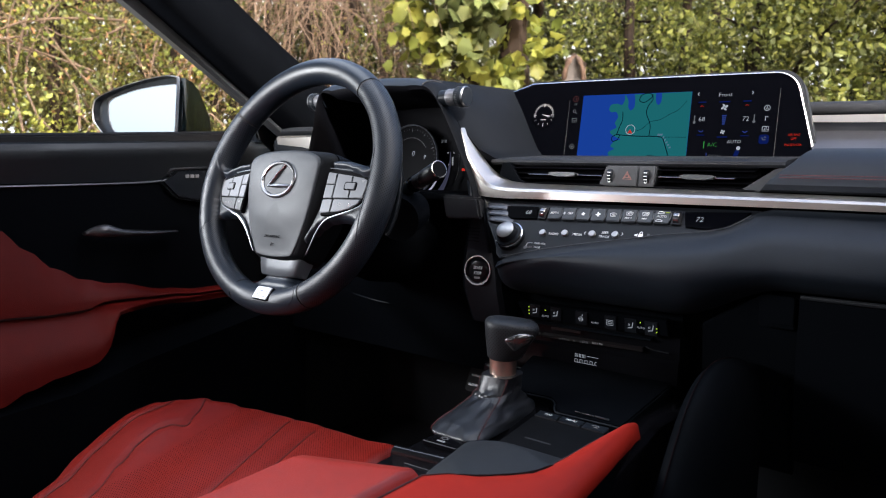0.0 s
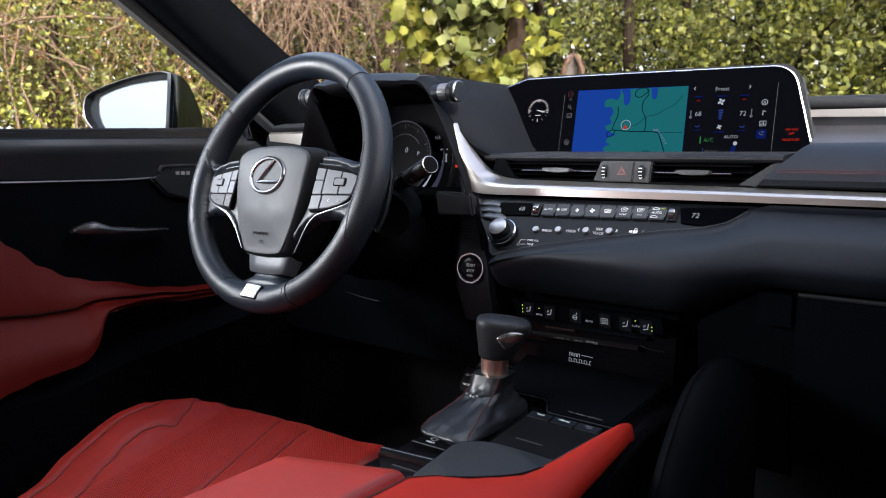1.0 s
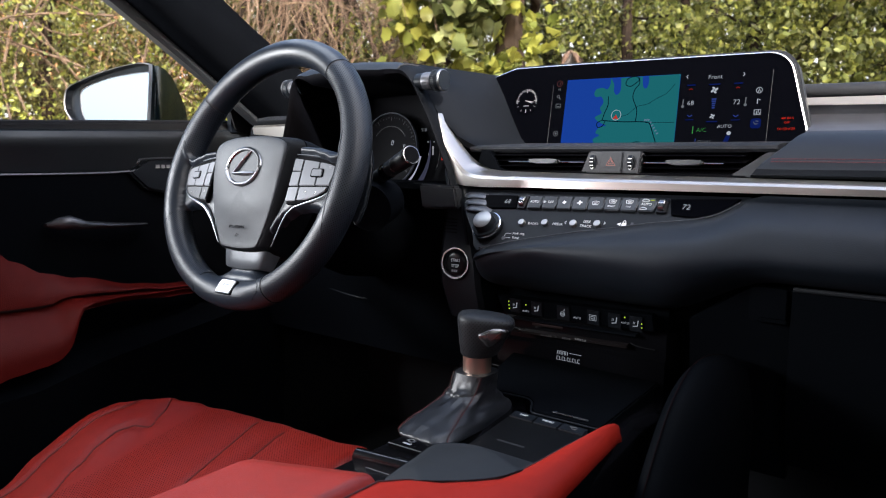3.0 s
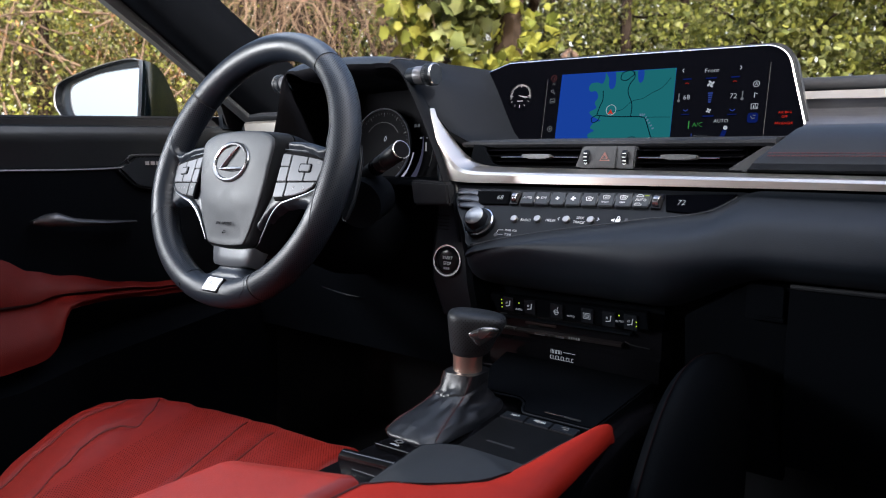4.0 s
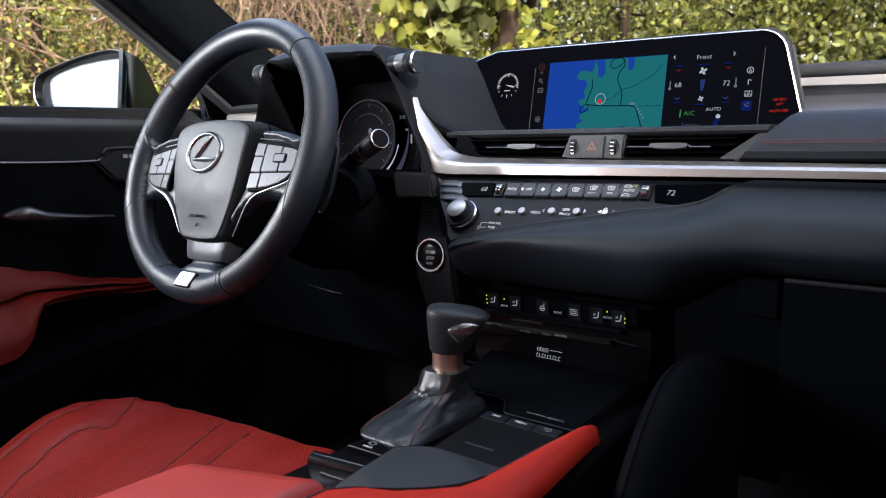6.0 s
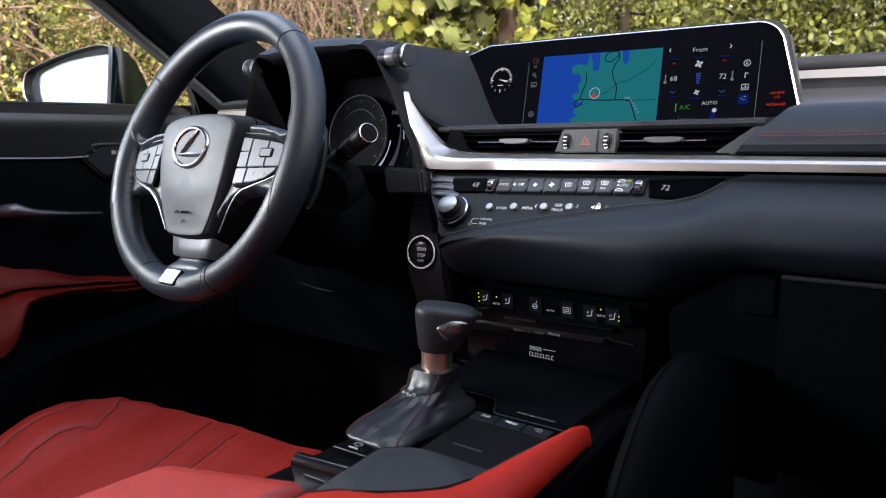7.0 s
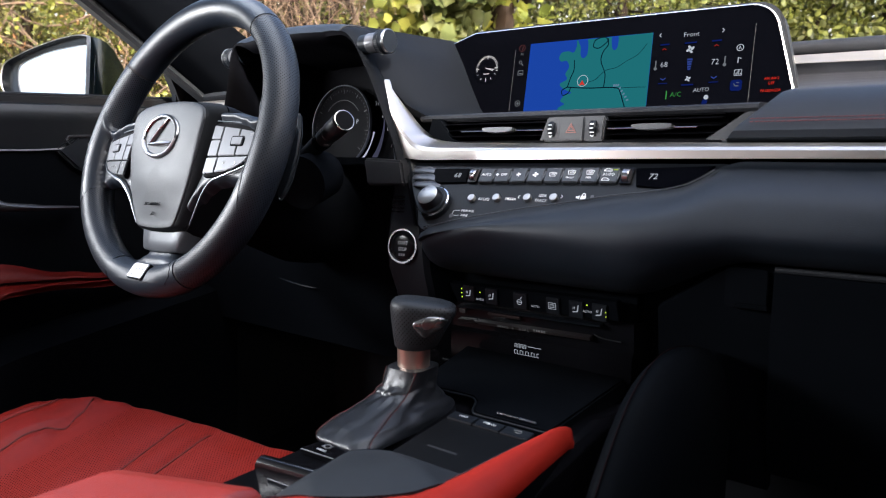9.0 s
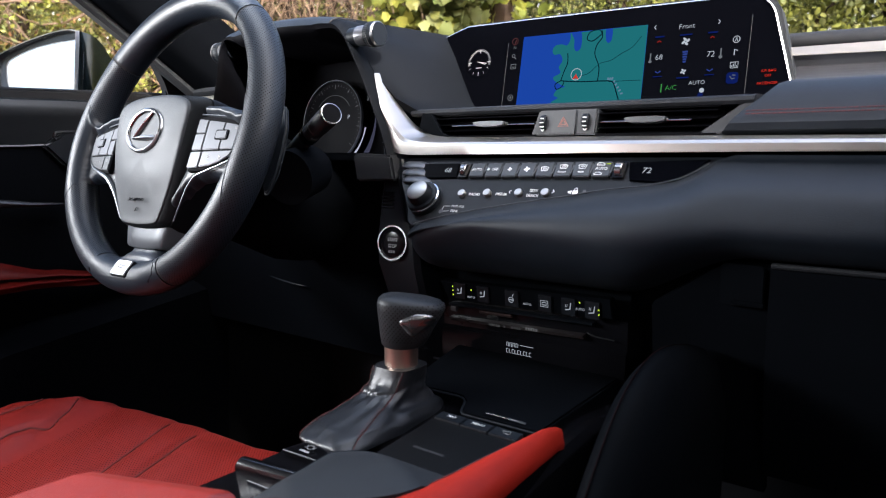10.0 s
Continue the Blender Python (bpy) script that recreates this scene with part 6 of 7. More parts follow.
for side, x0, x1, z in ((1, -0.238, -0.205, 1.0235), (-1, -0.512, -0.5385, 1.0300)):
    y = 0.180 if side > 0 else 0.192
    m = basis((x0, y, z), Y, Z) if side > 0 else basis((x0, y, z), Z, Y)
    Lk = abs(x1 - x0)
    dial = part("dial", lathe([(0.0001, -0.012), (0.0108, -0.012), (0.0115, Lk * 0.45), (0.0115, Lk * 0.50), (0.0138, Lk * 0.52), (0.0142, Lk * 0.60), (0.0142, Lk * 0.92), (0.0130, Lk), (0.0001, Lk)], m, 40), HARD_PLASTIC, hood, "round black drive mode dial")
    part("knurl", merge(*(obox(m @ Matrix.Rotation(2 * math.pi * k / 36, 4, "Z") @ Matrix.Translation((0.0144, 0, Lk * 0.66)), 0.0010, 0.0011, Lk * 0.14) for k in range(36))), BUTTON, dial, "knurled grip")
    part("dial_ring", lathe([(0.0132, Lk * 0.90), (0.0147, Lk * 0.91), (0.0146, Lk * 0.965), (0.0134, Lk * 1.0)], m, 40), DARK_METAL, dial, "bright end ring")
    part("barrel", lathe([(0.0110, Lk * 0.02), (0.0119, Lk * 0.03), (0.0121, Lk * 0.44), (0.0116, Lk * 0.48)], m, 40), BARREL, dial, "satin grey barrel of the dial")
    part("dial_print", merge(*(obox(m @ Matrix.Rotation(radians(200 if side > 0 else 250), 4, "Z") @ Matrix.Translation((0.0117, 0, Lk * (0.14 + 0.06 * j))), 0.0006, 0.004, 0.0016) for j in range(4))), GREY_PRINT, dial)

gauges = thing("instrument_cluster", "dark instrument cluster with a round dial and silver ring", "instrument cluster", (-0.37, 0.28, 0.88))
part("back_plate", prism([(-0.548, 0.875), (-0.540, 1.010), (-0.50, 1.045), (-0.30, 1.047), (-0.262, 1.030), (-0.235, 0.985), (-0.21, 0.945), (-0.188, 0.875)], basis((0, 0.325, 0), X, Z), -0.01, 0.0), GAUGE_BLACK, gauges)
GM = basis((-0.4115, 0.304, 0.932), X, (0, 0.12, 1))
part("dial_face", lathe([(0.0001, 0.0), (0.060, 0.0), (0.060, 0.003), (0.0001, 0.003)], GM, 64), GAUGE_BLACK, gauges, "black dial face")
RING_GREY = mat("dark dial ring", (0.16, 0.165, 0.19), 0.35, metal=0.5, var=0.1, scale=60)
part("dial_ring", lathe([(0.0612, 0.002), (0.0625, 0.002), (0.0628, 0.0060), (0.0622, 0.0070), (0.0612, 0.0065)], GM, 72), RING_GREY, gauges, "fine grey dial ring")
tk = []
for k in range(41):
    a = radians(-40 + 260 * k / 40)
    big = k % 5 == 0
    tk.append(obox(GM @ Matrix.Rotation(a, 4, "Z") @ Matrix.Translation((0.0545 if not big else 0.053, 0, 0.0034)), 0.006 if big else 0.0025, 0.0008 if big else 0.0004, 0.0004))
part("dial_marks", merge(*tk), GREY_PRINT, gauges, "dim scale marks")
inner = [GM @ V(0.040 * math.cos(t), 0.040 * math.sin(t), 0.0034) for t in (radians(35 + 4 * k) for k in range(28))]
part("dial_arc", tube(inner, 0.0006, 5), GREY_PRINT, gauges, "dim inner arc")
part("digit", letters("0", 0.013, GM @ Matrix.Translation((0.006, 0.012, 0.0036)), slant=0.15), G_WHITE, gauges, "lit zero")
part("gear_letter", letters("P", 0.010, GM @ Matrix.Translation((0.033, 0.006, 0.0036))), G_WHITE, gauges, "lit gear letter")
part("side_gauge", tube([V(-0.338 + 0.022 * math.cos(t), 0.316, 0.935 + 0.045 * math.sin(t)) for t in [radians(-50 + 10 * k) for k in range(11)]], 0.0006, 6), GREY_PRINT, gauges, "thin side gauge")
part("side_bars", merge(*(obox(basis((-0.3400 + dx, 0.316, 0.936 + dz), X, Z), w, h, 0.0006) for dx, dz, w, h in ((0.0, 0.010, 0.004, 0.003), (0.012, 0.010, 0.003, 0.0015), (0.010, -0.004, 0.0028, 0.014), (0.002, -0.010, 0.002, 0.004)))), DIM_PRINT, gauges, "unreadable side bars")
part("read_out", letters("318", 0.0085, basis((-0.349, 0.316, 0.9655), X, Z)), G_DIM, gauges, "lit read-out")
part("warning_lamp", obox(basis((-0.2800, 0.280, 0.919), X, Z), 0.0090, 0.0044, 0.0008), G_RED, gauges, "small red lamp")
sector = lambda r0, r1, a0, a1, z0, z1: loft([[GM @ V(mix((r0 + r1) / 2, r, w) * math.cos(t), mix((r0 + r1) / 2, r, w) * math.sin(t), z) for r, z in ((r0, z0), (r1, z1), (r1, z1 - 0.002), (r0, z0 - 0.002))] for t, w in [(radians(mix(a0, a1, k / 24)), min(1, 0.12 + 0.036 * (24 - k))) for k in range(25)]])
# Bezel crescents glow in place of the light that falls on the ring.
VIOLET = glow("lit violet bezel", (0.50, 0.49, 0.60), 0.95)
part("lower_bezel", sector(0.0645, 0.0770, -128, -8, 0.0042, 0.0070), VIOLET, gauges, "glowing pale violet crescent of the bezel")
part("outer_bezel", sector(0.0800, 0.0960, -62, 10, 0.0030, 0.0060), glow("lit dim violet", (0.10, 0.10, 0.16), 0.50), gauges, "dim glowing outer crescent of the bezel")

# left end of the dash: roll and metal end piece
left_end = thing("dash_end_trim", "black dash end with a satin metal inlay beside the door", "trim panel", (-0.63, 0.25, 0.90))
part("roll", loft([[V(x, 0.262 + r * math.cos(t), 0.985 + 0.0085 * math.sin(t)) for t in (2 * math.pi * j / 12 for j in range(12))] for x, r in ((-0.70, 0.014), (-0.693, 0.020), (-0.60, 0.022), (-0.52, 0.022))]), SOFT_PLASTIC, left_end)
part("inlay", loft([[V(x, 0.240, z), V(x, 0.236, z - 0.004), V(x, 0.238, z - h), V(x, 0.262, z - h)] for x, z, h in ((-0.690, 0.9765, 0.016), (-0.62, 0.9770, 0.022), (-0.550, 0.9790, 0.034), (-0.538, 0.992, 0.060))]), SATIN_TRIM, left_end, "satin metal inlay")
part("vent_block", box(-0.72, -0.53, 0.25, 0.40, 0.86, 0.975, 0.006), HARD_PLASTIC, left_end)
part("side_deck", loft([[V(-0.745, y, z - 0.03), V(-0.745, y, z), V(-0.53, y, z + 0.012), V(-0.53, y, z - 0.03)] for y, z in ((0.27, 0.975), (0.40, 0.955), (0.62, 0.90))]), SOFT_PLASTIC, left_end)

# ---- centre console ----
console = thing("centre_console", "gloss black centre console with a touchpad and leather sides", "console", (0.02, -0.1, 0.30))


def ctop(y):
    return 0.640 + 0.10 * max(y + 0.05, 0) if y < 0.10 else 0.655 - 0.1 * (y - 0.10)


body = []
for y in (-0.75, -0.30, -0.20, -0.12, -0.05, 0.02, 0.10, 0.215):
    z = min(ctop(y), 0.660) - 0.004
    body.append([V(-0.092, y, 0.30), V(-0.086, y, z - 0.03), V(-0.080, y, z - 0.004), V(-0.074, y, z), V(0.116, y, z), V(0.122, y, z - 0.006), V(0.128, y, 0.30)])
part("body", loft(body), GLOSS_BLACK, console, "gloss black console shell")
hold = part("hold_plate", prism([(-0.0660, -0.0885), (-0.0235, -0.0858), (-0.0195, -0.0560), (-0.0615, -0.0610)], basis((0, 0, 0.6425), X, (0, 1, 0.03)), -0.003, 0.0024, 0.0006), GLOSS_BLACK, console, "brake hold key plate")
part("hold_edge", tube([V(-0.0655, -0.0889, 0.6420), V(-0.0240, -0.0862, 0.6420)], 0.0006, 6), LINE_METAL, console, "thin bright edge of the plate")
HB = basis((-0.0450, -0.0815, 0.6449), (1, 0.06, 0), (0, 1, 0.05))
part("hold_symbol", merge(tube([HB @ V(0.0030 * math.cos(t), 0.0042 + 0.0030 * math.sin(t), 0.0) for t in (2 * math.pi * k / 16 for k in range(16))], 0.0004, 5, closed=True), *(tube([HB @ V(d * (0.0040 + 0.0004 * abs(q)), 0.0042 + 0.0022 * q, 0.0) for q in (-1, -0.4, 0.4, 1)], 0.0003, 5) for d in (-1, 1))), DIM_PRINT, hold)
part("lettering", letters("HOLD", 0.0036, HB @ Matrix.Translation((0, -0.0030, 0.0))), WHITE_PRINT, hold, "pale HOLD lettering")
# cup well behind a rounded bright edge
well = [(-0.1225, 0.6360), (-0.1222, 0.6385), (-0.1205, 0.6412), (-0.1180, 0.6432), (-0.1150, 0.6438), (-0.1122, 0.6430), (-0.1104, 0.6410), (-0.1098, 0.6385)]
part("well_rim", loft([[V(x, y + 0.17 * (x + 0.05), z) for y, z in well] + [V(x, -0.1098 + 0.17 * (x + 0.05), 0.615), V(x, -0.1225 + 0.17 * (x + 0.05), 0.615)] for x in (-0.0770, -0.0755, -0.0720, 0.0, 0.010)]), PIANO_RIM, console, "rounded gloss rim of the cup well", sharp=60)
part("well_floor", box(-0.0765, 0.010, -0.190, -0.1235, 0.600, 0.6350, 0.003), GLOSS_BLACK, console)
part("well_line", tube([V(-0.0530, -0.1335, 0.6362), V(-0.0200, -0.1310, 0.6362)], 0.0005, 6), LINE_METAL, console, "thin bright line in the well")
# touchpad and keys
TM = basis((0.050, 0.020, 0.6545), X, (0, 1, 0.12))
part("touchpad", prism([(-0.046, -0.075), (0.046, -0.075), (0.050, -0.0045), (-0.043, -0.0045)], TM, -0.004, 0.0003, 0.0003), mat("matt touchpad", (0.004, 0.0043, 0.005), 0.5, spec=0.06, var=0.12, scale=200, bump=0.2, bscale=2000), console)
part("pad_mark", obox(TM @ Matrix.Translation((-0.012, -0.050, 0.0003)), 0.030, 0.0026, 0.0002), mat("faint print", (0.007, 0.007, 0.0075), 0.6, var=0.05), console, "faint unreadable mark")
for k, w in enumerate(("MAP", "MENU", "")):
    x = -0.0285 + 0.0278 * k
    key = part("console_key", prism(rrect(0.0268, 0.0125, 0.001), TM @ Matrix.Translation((x, 0.0030, 0)), -0.003, 0.0018, 0.0006), HARD_PLASTIC, console, "black console key")
    # Metal strip stands for the highlight on the key's front edge.
    part("key_glint", obox(TM @ Matrix.Translation((x, -0.0036, 0.0010)), 0.0262, 0.0006, 0.0016), LINE_METAL, key, "strip for the glint on the front edge")
    if w:
        part("lettering", letters(w, 0.0046, TM @ Matrix.Translation((x, 0.0038, 0.0019))), WHITE_PRINT, key, "white lettering")
    else:
        part("return_arrow", tube([TM @ V(x + p, 0.0038 + q, 0.0020) for p, q in ((-0.0040, 0.001), (0.0030, 0.0020), (0.0040, 0.0), (0.0030, -0.0020), (-0.0010, -0.0020))], 0.0004, 5), DIM_PRINT, key)
lid_line = [(0.100, 0.0375), (0.060, 0.0365), (0.030, 0.0355), (0.022, 0.0385), (0.016, 0.0480), (0.010, 0.0600), (0.0, 0.0680), (-0.020, 0.0675), (-0.045, 0.0655)]
part("tray_lid", prism(lid_line + [(-0.060, 0.075), (-0.075, 0.10), (-0.10, 0.20), (0.10, 0.20)], basis((0, 0, 0.6490), X, (0, 1, 0.03)), -0.012, 0.008, 0.002), DARKENED_PLASTIC, console, "dark storage lid")
part("tray_edge", tube(smooth_line([V(x, y - 0.001, 0.6556 + 0.03 * y) for x, y in lid_line], 3), 0.0010, 6), HARD_PLASTIC, console, "soft edge of the storage lid")
part("chrome_bar", obox(basis((0.0644, 0.0420, 0.6605), (1, 0.0, 0), (0, 1, 0.2)), 0.040, 0.0020, 0.0016, 0.0005), DARK_METAL, console, "thin bright bar")
# leather knee pad on the passenger's side
kp = []
for y, z, x in ((-0.20, 0.500, 0.178), (-0.09, 0.578, 0.176), (-0.035, 0.637, 0.174), (0.008, 0.681, 0.173), (0.044, 0.709, 0.173), (0.086, 0.723, 0.173), (0.13, 0.724, 0.174), (0.18, 0.715, 0.176)):
    kp.append([V(x - 0.010, y, 0.30), V(x - 0.0125, y - 0.004, z - 0.028), V(x - 0.0115, y - 0.004, z - 0.009), V(x - 0.004, y - 0.001, z - 0.001), V(x + 0.008, y + 0.003, z - 0.003), V(x + 0.022, y + 0.006, z - 0.02), V(x + 0.030, y + 0.006, z - 0.06), V(x + 0.03, y, 0.30)])
# Leather darkened for the shade low on the passenger's side.
part("knee_pad", loft([list(r) for r in zip(*[smooth_line(c, 3) for c in zip(*kp)])]), mat("shaded knee pad leather", (0.0022, 0.0027, 0.0036), 0.60, spec=0.02, var=0.15, scale=120, bump=0.2, bscale=1200, pattern="grain"), console, "black leather knee pad", sharp=80)
part("knee_stitch", tube(smooth_line([r[3] + V(0.0, 0.0, 0.0004) for r in kp], 6), 0.0004, 6), mat("dark piping", (0.006, 0.0022, 0.0026), 0.8, spec=0.03, var=0.2, scale=300), console, "dark red piping")

# red side rail with a padded nose
rail = thing("console_rail", "red leather rail along the console, padded, with a rounded nose", "console rail", (0.09, -0.1, 0.60))
rings = []
for ix, iy, ox, oy, zt, zb in ((0.016, -0.80, 0.143, -0.80, 0.672, 0.600), (0.016, -0.45, 0.142, -0.50, 0.672, 0.600), (0.016, -0.26, 0.141, -0.350, 0.672, 0.600), (0.016, -0.1925, 0.139, -0.270, 0.670, 0.600), (0.030, -0.1740, 0.137, -0.215, 0.669, 0.602), (0.052, -0.1600, 0.1335, -0.165, 0.668, 0.606), (0.071, -0.1430, 0.1310, -0.140, 0.668, 0.609), (0.0835, -0.1280, 0.1290, -0.118, 0.667, 0.612), (0.0895, -0.1080, 0.1270, -0.095, 0.667, 0.615), (0.0938, -0.0750, 0.1250, -0.065, 0.667, 0.618), (0.0972, -0.035, 0.1215, -0.025, 0.667, 0.625), (0.1005, 0.002, 0.1185, 0.008, 0.666, 0.630), (0.1028, 0.030, 0.1155, 0.036, 0.665, 0.634), (0.1045, 0.048, 0.1135, 0.049, 0.661, 0.640), (0.1065, 0.060, 0.1120, 0.057, 0.656, 0.647)):
    i, o = V(ix, iy, zt - 0.004), V(ox, oy, zt - 0.006)
    rings.append([V(ix + 0.004, iy, zb), i + V(-0.001, 0, -0.008), i, i.lerp(o, 0.18) + V(0, 0, 0.0035), i.lerp(o, 0.5) + V(0, 0, 0.0060), i.lerp(o, 0.85) + V(0, 0, 0.0040), o, o + V(0.0035, 0, -0.010), V(ox + 0.0025, oy, zt - 0.017)])
part("cover", loft(rings), RED_RAIL_LIT, rail, "red leather cover", sharp=70)
part("seam", tube([r[2] + V(0.0006, 0, 0.0006) for r in rings[1:-1]], 0.0007, 5), DARK_STITCH, rail)
part("underside", loft([[r[0] + V(0.002, 0, 0.004), r[8] + V(-0.002, 0, 0.004), r[8] + V(-0.004, 0, -0.09), r[0] + V(0.004, 0, -0.04)] for r in rings[:-1]]), DARKENED_PLASTIC, rail, "black underside of the rail")
lid = thing("cup_holder_lid", "domed dark grey lid beside the console rail", "lid", (0.05, -0.11, 0.64))


def lid_fn(u, v):
    a = smooth_line([V(0.0018, -0.1681, 0), V(-0.0010, -0.1487, 0), V(-0.0047, -0.1200, 0), V(-0.0084, -0.0947, 0), V(-0.0044, -0.0837, 0), V(0.0203, -0.0687, 0), V(0.0839, -0.0705, 0)], 6)
    b = smooth_line([V(0.0120, -0.1800, 0), V(0.032, -0.174, 0), V(0.052, -0.162, 0), V(0.071, -0.145, 0), V(0.086, -0.1260, 0), V(0.094, -0.101, 0), V(0.0985, -0.0680, 0)], 6)
    i = min(int(u * 36), 36)
    p = a[i].lerp(b[i], v)
    h = math.sin(min(v * 1.4 + 0.02, 1) * math.pi / 2)
    return p.x, p.y, 0.6545 + 0.0120 * h ** 0.8 * min(1, 0.25 + 3.2 * u) * min(1, 0.2 + 4 * (1 - u))


part("dome", sheet(lid_fn, 36, 14, 0.006), mat("grey rubberised lid", (0.015, 0.017, 0.020), 0.6, spec=0.3, var=0.1, scale=140, bump=0.15, bscale=1500), lid, "domed grey rubberised top", sharp=60)
part("rim", tube(smooth_line([V(lid_fn(k / 12, 0.0)) + V(0, 0, -0.0006) for k in range(1, 13)], 3), 0.0011, 6), GLOSS_BLACK, lid, "thin gloss black rim")

# red armrest lid
arm = thing("armrest_lid", "red leather centre armrest, padded", "armrest", (-0.04, -0.4, 0.62))


def arm_fn(u, v):
    x = mix(-0.106, 0.012, u)
    cut = 0.44 * (0.007 - x)
    y = mix(-0.85, -0.172 - cut, v)
    e = min((1 - v) * 0.65 / 0.016, 1)
    side = min(u / 0.10, 1) if u < 0.5 else min((1 - u) / 0.12, 1)
    f = math.sqrt(max(e * (2 - e), 0)) * math.sqrt(max(side * (2 - side), 0))
    return x, y, 0.630 + 0.038 * f


part("pad", sheet(arm_fn, 48, 60, 0.004), RED_LEATHER, arm, sharp=70)
part("base", box(-0.100, 0.010, -0.85, -0.235, 0.50, 0.632, 0.006), GLOSS_BLACK, arm)

# ---- gear lever ----
shifter = thing("gear_lever", "leather gear lever with metal collar and stitched gaiter", "gear lever", (-0.047, 0.0, 0.64))
gc = V(-0.0465, 0.036, 0)
prof = ((0.641, -0.0685, -0.078, -0.012, 0.073), (0.6455, -0.0680, -0.0775, -0.0125, 0.073), (0.6515, -0.056, -0.0760, -0.0160, 0.070), (0.6565, -0.034, -0.073, -0.022, 0.066), (0.664, -0.008, -0.0705, -0.0270, 0.061), (0.671, 0.005, -0.0685, -0.0285, 0.058), (0.679, 0.011, -0.0670, -0.0280, 0.057), (0.688, 0.014, -0.0665, -0.0262, 0.057))
one, two = smooth_line([V(p[0], p[1], p[2]) for p in prof], 7), smooth_line([V(p[0], p[3], p[4]) for p in prof], 7)
rings = []
for k, (p, q) in enumerate(zip(one, two)):
    s = k / (len(one) - 1)
    cx, cy, hx, hy = (p.z + q.y) / 2, (p.y + q.z) / 2, (q.y - p.z) / 2, (q.z - p.y) / 2
    ring = []
    for j in range(48):
        t = 2 * math.pi * j / 48
        e = 6.0 - 2.4 * s
        c, d = math.cos(t), math.sin(t)
        r = (abs(c) ** e + abs(d) ** e) ** (-1 / e)
        fold = math.sin(math.pi * s) * (0.075 * noise.noise(V(c * 1.6, d * 1.6, s * 4)) + 0.12 * noise.noise(V(c * 3.4 + 5, d * 3.4, s * 6.5)) - 0.20 * math.exp(-((s - 0.60) / 0.055) ** 2 - ((t - 4.15 + 1.2 * (s - 0.60)) / 0.42) ** 2) - 0.16 * math.exp(-((s - 0.66) / 0.10) ** 2 - ((t - 4.35 - 0.5 * (s - 0.66)) / 0.20) ** 2) - 0.085 * math.exp(-((s - 0.50 - 0.10 * (t - 3.6)) / 0.022) ** 2) * max(0, -d) - 0.075 * math.exp(-((s - 0.74 + 0.12 * (t - 4.0)) / 0.020) ** 2) * max(0, -d) + 0.12 * math.sin(s * 24 + 2.5 * c) * max(0, -c) * max(0, s - 0.35))
        ring.append(V(cx + hx * r * c * (1 + fold), cy + hy * r * d * (1 + fold), p.x + 0.0022 * math.sin(math.pi * s) * noise.noise(V(c * 3, d * 3, s * 7))))
    rings.append(ring)
part("gaiter", loft(rings), mat("gaiter leather", (0.0085, 0.0095, 0.012), 0.36, var=0.2, scale=110, spec=0.5, bump=0.25, bscale=900, pattern="grain"), shifter, "creased black leather gaiter", sharp=70)
for j in (30, 42):
    line = [r[j] + (r[j] - V(gc.x, gc.y, r[j].z)).normalized() * 0.0006 for r in rings]
    st = []
    for a, b in zip(line, line[1:]):
        for q in (0.05, 0.55):
            for off in (-0.0014, 0.0014):
                st.append(tube([a.lerp(b, q) + V(off, 0, 0), a.lerp(b, q + 0.24) + V(off, 0, 0)], 0.00032, 5))
    part("gaiter_stitch", merge(*st), RED_STITCH, shifter, "red gaiter stitching")
    part("gaiter_seam", tube(line, 0.0006, 5), SEAM, shifter)
CMK = Matrix.Translation((gc.x, gc.y, 0))
part("collar", lathe([(0.0001, 0.680), (0.0150, 0.680), (0.0155, 0.682), (0.0155, 0.690), (0.0158, 0.707), (0.0162, 0.7085), (0.0001, 0.7085)], CMK, 40), mat("warm collar metal", (0.66, 0.50, 0.41), 0.38, metal=1.0, var=0.06), shifter, "warm-toned metal collar")
GA, GN = V(0.82, 0.57, 0), V(0.57, -0.82, 0)
KNOB = ((0.7060, 0.001, 0.0175, 0.0170, 2.0), (0.7085, 0.002, 0.0205, 0.0188, 2.1), (0.7150, 0.0035, 0.0228, 0.0205, 2.3), (0.7230, 0.0050, 0.0252, 0.0218, 2.5), (0.7320, 0.0068, 0.0280, 0.0228, 2.7), (0.7400, 0.0085, 0.0305, 0.0234, 2.8), (0.7450, 0.0092, 0.0314, 0.0234, 2.9), (0.7485, 0.0094, 0.0306, 0.0226, 2.9), (0.7508, 0.0092, 0.0282, 0.0205, 2.8), (0.7525, 0.0088, 0.0235, 0.0170, 2.6), (0.7536, 0.0080, 0.0150, 0.0110, 2.3), (0.7540, 0.0075, 0.0010, 0.0010, 2.0))


def knob_front(a, z):
    """How far the knob's near side stands out at a place along its length and height."""
    off, hl, hw, p = table(z, [(k[0], *k[1:]) for k in KNOB])
    q = min(abs((a - off) / hl), 0.97)
    return hw * (1 - q ** p) ** (1 / p)


